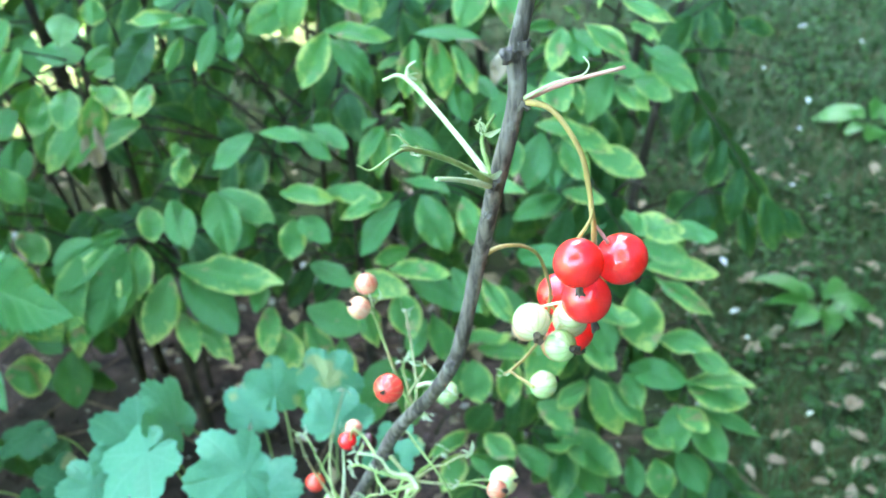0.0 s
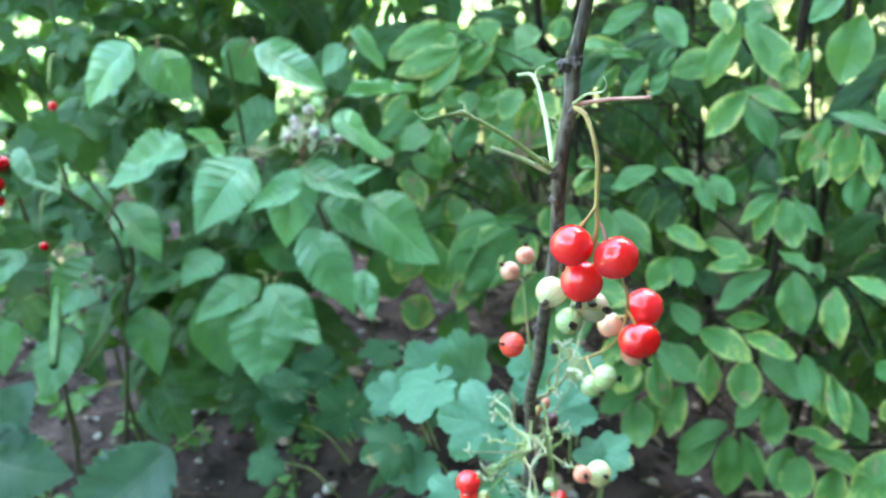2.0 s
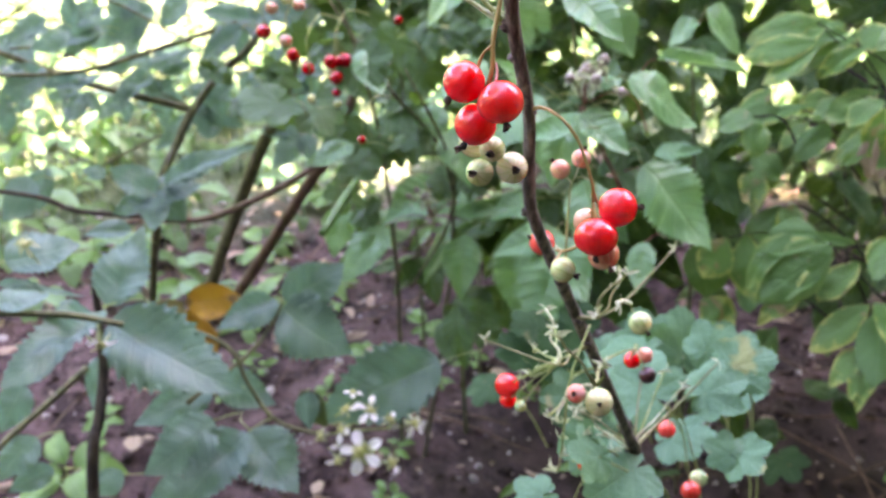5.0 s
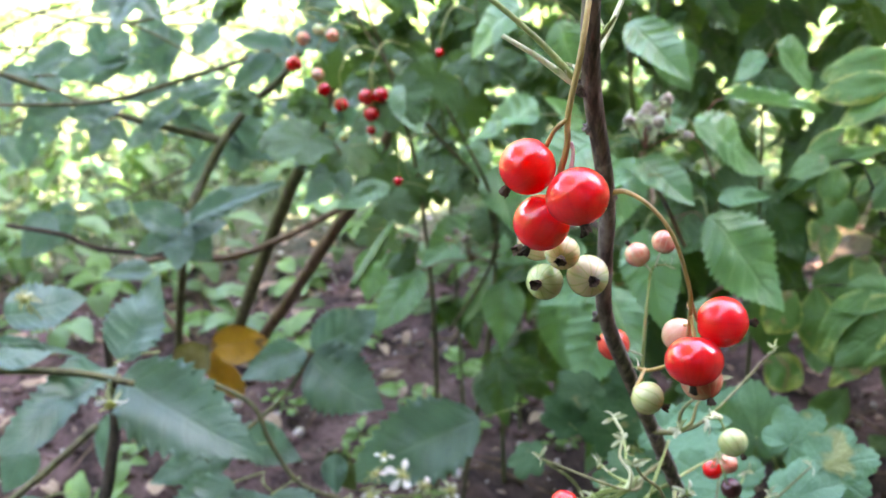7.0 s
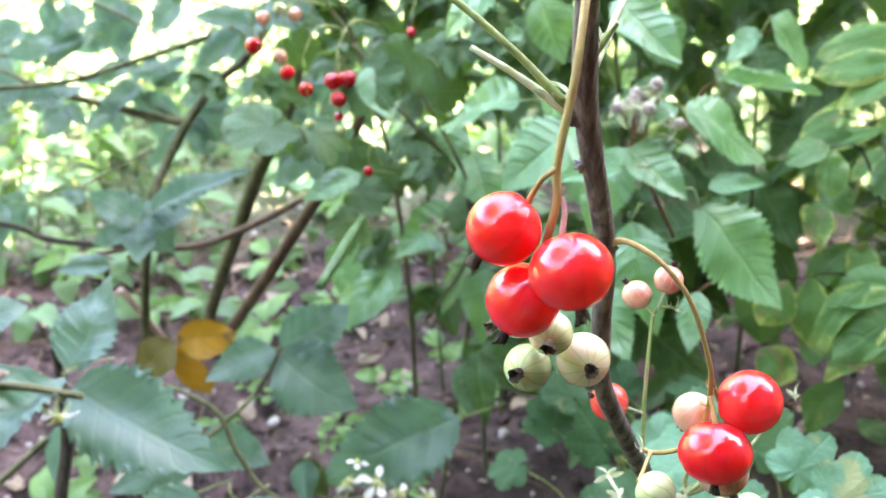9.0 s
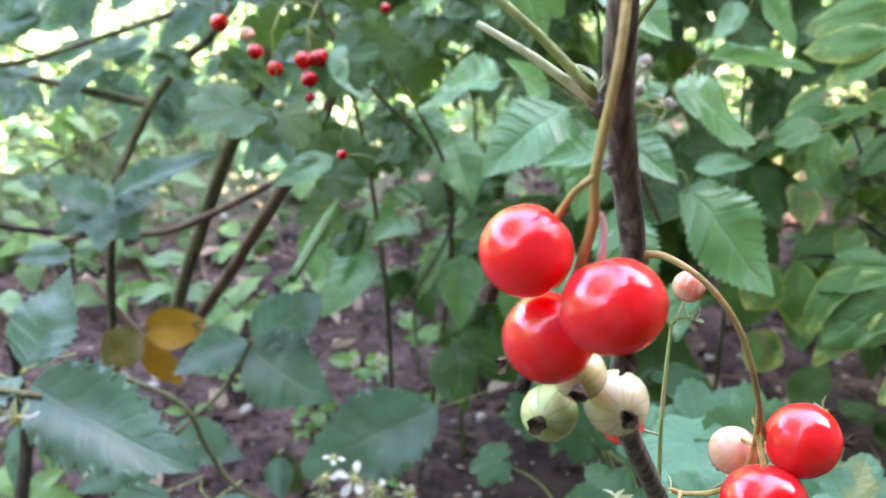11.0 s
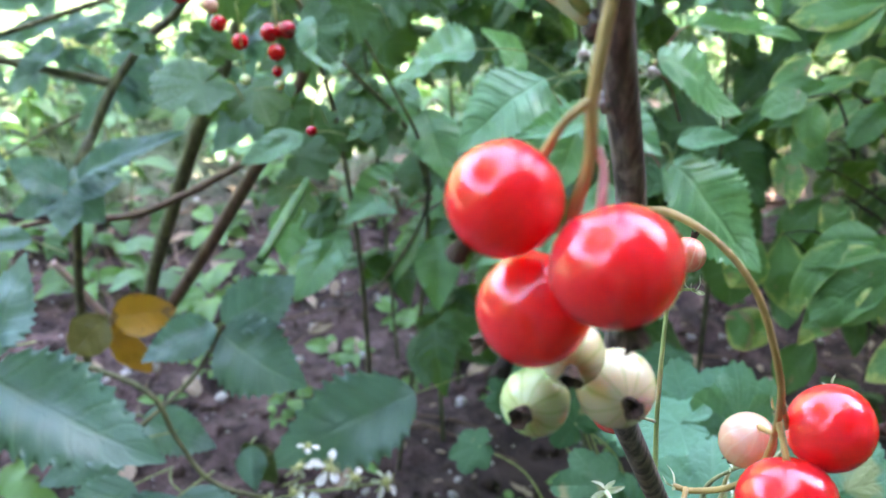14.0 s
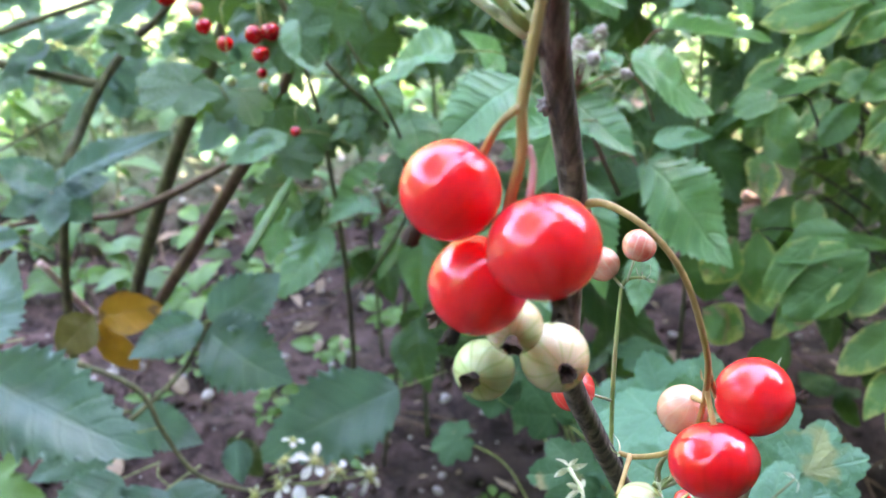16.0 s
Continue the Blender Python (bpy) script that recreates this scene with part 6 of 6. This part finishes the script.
# ---- the yellow leaf caught in the bramble ----
yellow = thing("yellow_leaf", (-0.590, 0.115, 0.345), "withered yellow leaf with brown spots and margin, hanging", "dead leaf")
YELLOW_BLADES = [blade("leaf", s, elliptic, fold=0.12, droop=0.15, ripple=0.01, ribs=6, rows=16, bite=0.2) for s in (45, 46)]
leaf_on(yellow, YELLOW_BLADES, M_YELLOW, (-0.556, 0.119, 0.340), (-0.534, 0.163, 0.350), 0.034, "leaf", (0.8, -0.3, 0.35), 0.0)
leaf_on(yellow, YELLOW_BLADES, M_YELLOW, (-0.560, 0.120, 0.332), (-0.549, 0.137, 0.282), 0.030, "leaf", (0.8, -0.4, 0.2), 0.0)
leaf_on(yellow, YELLOW_BLADES, M_DULL, (-0.562, 0.117, 0.338), (-0.552, 0.086, 0.318), 0.034, "leaf", (0.8, -0.2, 0.3), 0.0, "dull olive-yellow half")
stalk(yellow, M_CANE, [(-0.558, 0.119, 0.336, 0.0008), (-0.575, 0.116, 0.352, 0.0008), (-0.604, 0.122, 0.398, 0.0009)], "stalk", "", 6)


# ---- weeds, litter, pebbles, turf ----
def weed(x, y, n, size, seed, tall=0.6):
    """A rosette of soft bright leaves on the soil."""
    rnd, z = random.Random(seed), relief(x, y) - 0.003
    ob = thing("weed", (x, y, z), "small bright green weed rosette on the soil", "weed")
    for k in range(n):
        a = 6.283 * k / n + rnd.uniform(-0.4, 0.4)
        s = size * rnd.uniform(0.6, 1.2)
        root = Vector((x, y, z))
        mid = root + Vector((math.cos(a) * 0.4, math.sin(a) * 0.4, tall)) * s * 0.7
        tip = mid + Vector((math.cos(a), math.sin(a), rnd.uniform(0.1, 0.6))) * s
        leaf_on(ob, WEED_BLADES, M_WEED, mid, tip, s * rnd.uniform(0.5, 0.75), "leaf", (0.3, -0.2, 1), 0.3)
        stalk(ob, M_GREENSTEM, [(*root, 0.0009), (*((root + mid) / 2 + Vector((0, 0, 0.002))), 0.0008), (*mid, 0.0007)], "leaf_stalk", "", 5)
    ob["group"] = "weeds on the soil"
    return ob


weed(-0.93, 0.24, 9, 0.040, 1, 0.9)
weed(-0.98, 0.34, 7, 0.032, 2)
weed(-0.80, 0.36, 6, 0.026, 3)
weed(-0.84, 0.45, 8, 0.028, 4)
weed(-0.72, 0.28, 5, 0.022, 5)
weed(-0.68, -0.02, 10, 0.042, 6, 0.8)
weed(-0.62, -0.08, 8, 0.036, 7)
weed(-0.76, 0.02, 6, 0.026, 8)
weed(-0.55, 0.30, 6, 0.020, 9)
weed(-1.05, 0.10, 8, 0.040, 10, 0.8)
weed(-1.12, 0.28, 8, 0.036, 11, 0.8)
weed(-1.00, 0.55, 7, 0.034, 12)
weed(-1.18, 0.02, 9, 0.045, 13, 1.0)
weed(-1.25, 0.40, 9, 0.045, 14, 1.0)
weed(-0.42, 0.38, 5, 0.018, 15)
weed(0.42, 1.05, 9, 0.055, 16, 0.5)
weed(0.62, 1.55, 9, 0.060, 17, 0.5)

_luck = random.Random(88)
for _k in range(26):
    weed(_luck.uniform(-1.0, -0.5), _luck.uniform(0.12, 0.62), _luck.randint(4, 6), _luck.uniform(0.012, 0.022), 100 + _k, 0.9)


def scatter(count, seed, lo, hi, keep=None):
    rnd = random.Random(seed)
    while count:
        x, y = rnd.uniform(lo[0], hi[0]), rnd.uniform(lo[1], hi[1])
        if keep and rnd.random() > keep(x, y):
            continue
        count -= 1
        yield rnd, x, y


def stone_mesh(seed):
    bm = bmesh.new()
    bmesh.ops.create_icosphere(bm, subdivisions=2, radius=0.5)
    for v in bm.verts:
        v.co = v.co * (1 + 0.5 * noise.noise(v.co * 2.1 + Vector((seed * 3.0, 0, 0))))
        v.co.z *= 0.7
    me = bpy.data.meshes.new("stone")
    bm.to_mesh(me)
    bm.free()
    return me


STONES = [stone_mesh(s) for s in range(5)]


def build_stones():
    pieces = []
    for rnd, x, y in scatter(1700, 21, (-1.4, -0.3), (0.3, 1.2)):
        s = 0.003 + 0.011 * rnd.random() ** 5
        m = Matrix.Translation((x, y, relief(x, y) + s * 0.1)) @ Euler((rnd.uniform(-0.4, 0.4), rnd.uniform(-0.4, 0.4), rnd.uniform(0, 6))).to_matrix().to_4x4() @ Matrix.Diagonal((s * rnd.uniform(0.8, 1.6), s, s, 1))
        pieces.append((rnd.choice(STONES), m))
    ob = joined("pebbles", pieces, M_STONE, None, "pale and brown pebbles strewn on the soil", "stuff")
    ob["category"] = "pebbles"
    clods = []
    for rnd, x, y in scatter(7000, 22, (-1.3, -0.3), (0.0, 1.1)):
        s = 0.003 + 0.013 * rnd.random() ** 4
        m = Matrix.Translation((x, y, relief(x, y) + s * 0.05)) @ Euler((rnd.uniform(-1, 1), rnd.uniform(-1, 1), rnd.uniform(0, 6))).to_matrix().to_4x4() @ Matrix.Diagonal((s, s, s, 1))
        clods.append((rnd.choice(STONES), m))
    ob = joined("soil_crumbs", clods, M_GROUND, None, "crumbs and clods of brown soil", "stuff")
    ob["category"] = "soil"


build_stones()


def build_litter():
    pieces = []
    for rnd, x, y in scatter(1500, 23, (-1.3, -0.3), (0.6, 1.5), lambda x, y: 0.6 if x < -0.35 else 1.0):
        b = Vector((x, y, relief(x, y) + 0.004))
        a = rnd.uniform(0, 6.283)
        n = 0.008 + 0.036 * rnd.random() ** 2.5
        t = b + Vector((math.cos(a), math.sin(a), rnd.uniform(-0.1, 0.4))) * n
        pieces.append((rnd.choice(SHRUB_BLADES + RASP_BLADES), leaf_pose(b, t, n * rnd.uniform(0.4, 0.6), Vector((rnd.uniform(-0.5, 0.5), rnd.uniform(-0.5, 0.5), 1)))))
    for rnd, x, y in scatter(26, 27, (0.16, 0.55), (0.50, 1.0)):
        b = Vector((x, y, relief(x, y) + 0.006))
        a, n = rnd.uniform(0, 6.283), rnd.uniform(0.016, 0.036)
        pieces.append((rnd.choice(SHRUB_BLADES), leaf_pose(b, b + Vector((math.cos(a), math.sin(a), rnd.uniform(-0.05, 0.3))) * n, n * rnd.uniform(0.4, 0.6), Vector((rnd.uniform(-0.4, 0.4), rnd.uniform(-0.4, 0.4), 1)))))
    ob = joined("leaf_litter", pieces, M_DEAD, None, "dry brown fallen leaves on soil and lawn", "stuff")
    ob["category"] = "leaf litter"
    bm = bmesh.new()
    for rnd, x, y in scatter(260, 24, (-1.3, -0.2), (0.3, 1.2)):
        a, n = rnd.uniform(0, 6.283), rnd.uniform(0.03, 0.11)
        p, d = Vector((x, y, relief(x, y) + 0.004)), Vector((math.cos(a), math.sin(a), 0)) * n
        tube([(*(p - d), 0.0008), (*(p + Vector((0, 0, 0.006))), 0.0014), (*(p + d), 0.0008)], 5, 3, 0, bm)
    ob = part("fallen_twigs", bm, M_CANE_RED, None, "thin dry twigs lying on the soil")
    tagged(ob, "", "twigs", "", "stuff")


build_litter()


def build_petals():
    pieces = []
    for rnd, x, y in scatter(46, 28, (0.25, 0.6), (1.2, 2.4)):
        b = Vector((x, y, relief(x, y) + 0.014))
        a, n = rnd.uniform(0, 6.283), rnd.uniform(0.008, 0.017)
        pieces.append((rnd.choice(WEED_BLADES), leaf_pose(b, b + Vector((math.cos(a), math.sin(a), rnd.uniform(-0.1, 0.3))) * n, n * 0.6, Vector((0, 0, 1)))))
    ob = joined("fallen_petals", pieces, M_PETAL, None, "small white petals strewn on the lawn", "stuff")
    ob["category"] = "petals"


build_petals()
stick = tagged(part("stick", tube([(-0.877, 0.074, 0.210, 0.0036), (-0.881, 0.105, 0.145, 0.0042), (-0.886, 0.146, 0.055, 0.0042)], 7, 4, 0.1), M_STICK, None), "short pinkish bare stick standing in the soil", "stick")


def build_grass():
    verts, faces = [], []

    def tuft(rnd, x, y, h, w):
        nonlocal verts, faces
        z, a = relief(x, y) if abs(x) < 6 else GROUND, rnd.uniform(0, 6.283)
        d, s = Vector((math.cos(a), math.sin(a), 0)), Vector((-math.sin(a), math.cos(a), 0)) * w
        b = Vector((x, y, z - 0.004))
        m, t = b + d * h * 0.25 + Vector((0, 0, h * 0.7)), b + d * h * rnd.uniform(0.5, 1.0) + Vector((0, 0, h))
        n = len(verts)
        verts.extend((b - s, b + s, m + s * 0.8, m - s * 0.8, t))
        faces.extend(((n, n + 1, n + 2, n + 3), (n + 3, n + 2, n + 4)))

    for rnd, x, y in scatter(26000, 31, (-3.6, -1.0), (-1.1, 2.6), lambda x, y: min(1, max(0.06, (-1.15 - x) * 3))):
        tuft(rnd, x, y, rnd.uniform(0.012, 0.04), rnd.uniform(0.0012, 0.0024))
    me = bpy.data.meshes.new("meadow")
    me.from_pydata([v[:] for v in verts], [], faces)
    tagged(part("meadow", me, M_GRASS_LIT, None), "lawn grass beyond the bed, sunlight put into its pale colour", "grass", "", "stuff")
    verts, faces = [], []
    for rnd, x, y in scatter(38000, 32, (0.05, 0.5), (1.4, 2.9), lambda x, y: min(1, max(0.1, (x - 0.12) * 5))):
        tuft(rnd, x, y, rnd.uniform(0.008, 0.03), rnd.uniform(0.001, 0.002))
    for rnd, x, y in scatter(16000, 36, (-1.6, 1.3), (0.4, 3.8), lambda x, y: min(1, max(0.1, (y - 1.3) * 3))):
        tuft(rnd, x, y, rnd.uniform(0.015, 0.05), rnd.uniform(0.0015, 0.003))
    me = bpy.data.meshes.new("grass")
    me.from_pydata([v[:] for v in verts], [], faces)
    tagged(part("grass", me, M_GRASS, None), "short mossy lawn grass", "grass", "", "stuff")
    pieces = []
    for rnd, x, y in scatter(2600, 33, (0.08, 0.5), (1.4, 2.9), lambda x, y: (1.0 if x > 0.3 else 0.4) * (1.0 if noise.noise((x * 6, y * 6, 4.0)) > 0.05 else 0.12)):
        b = Vector((x, y, relief(x, y) + rnd.uniform(0.004, 0.014)))
        a, n = rnd.uniform(0, 6.283), rnd.uniform(0.007, 0.020)
        pieces.append((rnd.choice(WEED_BLADES), leaf_pose(b, b + Vector((math.cos(a), math.sin(a), rnd.uniform(0, 0.4))) * n, n * 0.75, Vector((0, 0, 1)))))
    for rnd, x, y in scatter(900, 34, (-2.6, -0.8), (-1.0, 1.6)):
        b = Vector((x, y, relief(x, y) + rnd.uniform(0.01, 0.05)))
        a, n = rnd.uniform(0, 6.283), rnd.uniform(0.02, 0.05)
        pieces.append((rnd.choice(WEED_BLADES), leaf_pose(b, b + Vector((math.cos(a), math.sin(a), rnd.uniform(0, 0.6))) * n, n * 0.7, Vector((0, 0, 1)))))
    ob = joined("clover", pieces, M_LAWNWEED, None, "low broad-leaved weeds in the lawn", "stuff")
    ob["category"] = "lawn weeds"


def build_undergrowth():
    """Leafy stems standing in the sun beyond the bed."""
    leaves, bm = [], bmesh.new()
    for rnd, x, y in scatter(900, 51, (-3.4, -1.2), (-0.98, 1.9), lambda x, y: min(1, max(0.2, (-0.95 - x) * 2.5)) * (1.0 if x > -2.2 else 0.6)):
        z, h = relief(x, y), rnd.uniform(0.05, 0.30) * (0.6 if x > -1.4 else 1.0)
        lean = Vector((rnd.uniform(-0.3, 0.3), rnd.uniform(-0.3, 0.3), 1)) * h
        root = Vector((x, y, z - 0.005))
        tube([(*root, 0.0016), (*(root + lean * 0.5 + Vector((0.006, 0, 0))), 0.0013), (*(root + lean), 0.0007)], 4, 2, 0, bm)
        for k in range(rnd.randint(4, 8)):
            a, b = rnd.uniform(0, 6.283), root + lean * rnd.uniform(0.2, 1.0)
            n = rnd.uniform(0.022, 0.055)
            leaves.append((rnd.choice(WEED_BLADES), leaf_pose(b, b + Vector((math.cos(a), math.sin(a), rnd.uniform(-0.4, 0.5))) * n, n * rnd.uniform(0.4, 0.7), Vector((rnd.uniform(-0.3, 0.3), rnd.uniform(-0.3, 0.3), 1)))))
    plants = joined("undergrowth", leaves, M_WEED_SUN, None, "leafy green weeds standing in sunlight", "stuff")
    plants["category"] = "weeds"
    tagged(part("weed_stems", bm, M_GREENSTEM, plants), "", "", "", "stuff")


# blue is raised in this colour to bleach the sunlit leaves
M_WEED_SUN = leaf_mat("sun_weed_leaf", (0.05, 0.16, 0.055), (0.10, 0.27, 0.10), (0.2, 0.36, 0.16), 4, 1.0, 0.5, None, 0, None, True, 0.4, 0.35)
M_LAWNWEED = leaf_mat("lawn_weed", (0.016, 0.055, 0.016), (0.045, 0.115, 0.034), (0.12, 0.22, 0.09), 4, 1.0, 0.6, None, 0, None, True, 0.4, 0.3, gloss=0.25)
build_grass()
build_undergrowth()


# ---- an unseen tree overhead, added to shade the bed ----
def build_tree():
    tree = thing("shade_tree", (4.2, 3.6, GROUND), "unseen broad leafy tree, added to shade the garden bed", "tree")
    part("trunk", tube([(4.2, 3.6, GROUND - 0.1, 0.17), (4.1, 3.5, 1.2, 0.14), (3.9, 3.4, 2.4, 0.12), (3.6, 3.2, 3.6, 0.09)], 14, 6, 0.1, None, 6.0), M_TWIG, tree)
    rnd = random.Random(77)
    for k in range(9):
        a = 6.283 * k / 9
        end = Vector((3.5 + 2.6 * math.cos(a), 3.1 + 2.6 * math.sin(a), 3.6 + 0.3 * math.sin(3 * a)))
        part("limb", tube([(3.9, 3.4, 2.5, 0.07), ((3.9 + end.x) / 2, (3.4 + end.y) / 2, 3.5, 0.05), (*end, 0.02)], 8, 4, 0.1, None, 8.0), M_TWIG, tree)
    pieces = []
    for k in range(TREE_LEAVES):
        far = k % 6 == 0
        r, a = (1.8 if far else 3.3) * math.sqrt(rnd.random()), rnd.uniform(0, 6.283)
        x, y = TREE_AT
        if far:
            x, y = TREE_OPEN if k % 12 == 0 else TREE_SPRAY
        c = Vector((x + r * math.cos(a), y + r * (1.0 if far else 1.45) * math.sin(a), 3.2 + rnd.uniform(0, 1.3) + 0.25 * math.cos(r)))
        if far and noise.noise(c * (0.9 if k % 12 == 0 else 2.6)) > TREE_GAPS:
            continue
        d = Vector((rnd.uniform(-1, 1), rnd.uniform(-1, 1), rnd.uniform(-0.6, 0.2))).normalized()
        pieces.append((PLAIN_BLADES[0], leaf_pose(c, c + d * rnd.uniform(0.18, 0.28), rnd.uniform(0.14, 0.20), Vector((0, 0, 1)))))
    joined("crown", pieces, M_SHRUB_SHADED, tree, "", "stuff")


# TREE_OPEN and TREE_SPRAY: loose clusters that break up the sky mirrored in berries
TREE_LEAVES, TREE_AT, TREE_OPEN, TREE_SPRAY, TREE_GAPS = 27000, (3.72, 1.6), (1.2, 2.3), (-1.3, -1.9), 0.04
build_tree()


# ---- an unseen hedge round about, added to block low sky light ----
def build_hedge():
    rows, n = [], 96
    for j, (h, push) in enumerate(((-0.1, 0.3), (0.8, 0.0), (2.0, 0.1), (3.4, 0.25), (4.8, 0.5), (5.8, 1.0))):
        row = []
        for k in range(n + 1):
            a = 6.283185 * (k % n) / n
            d = Vector((math.cos(a), math.sin(a), 0))
            r = 7.0 + push + 0.5 * noise.noise((d.x * 4, d.y * 4, h))
            # the height differs by side to steer the sky light
            row.append((d.x * r - 2.2, d.y * r + 3.2, GROUND + h * (1 + 0.75 * max(0, -d.x) * min(1, max(0, 1 + 1.5 * d.y)) - 0.62 * max(0, -0.85 * d.y - 0.5 * d.x)) + 0.25 * noise.noise((d.x * 7, d.y * 7, h + 9))))
        rows.append(row)
    me = grid_mesh("hedge", rows, [[(0, 0)] * (n + 1) for _ in rows])
    tagged(part("hedge", me, M_HEDGE, None), "unseen tall green hedge round the garden, added to block low sky light", "hedge", "", "structure")


M_HEDGE = plain_mat("hedge_leaves", (0.015, 0.04, 0.012), (0.06, 0.12, 0.035), 14, 0.7, False)
build_hedge()
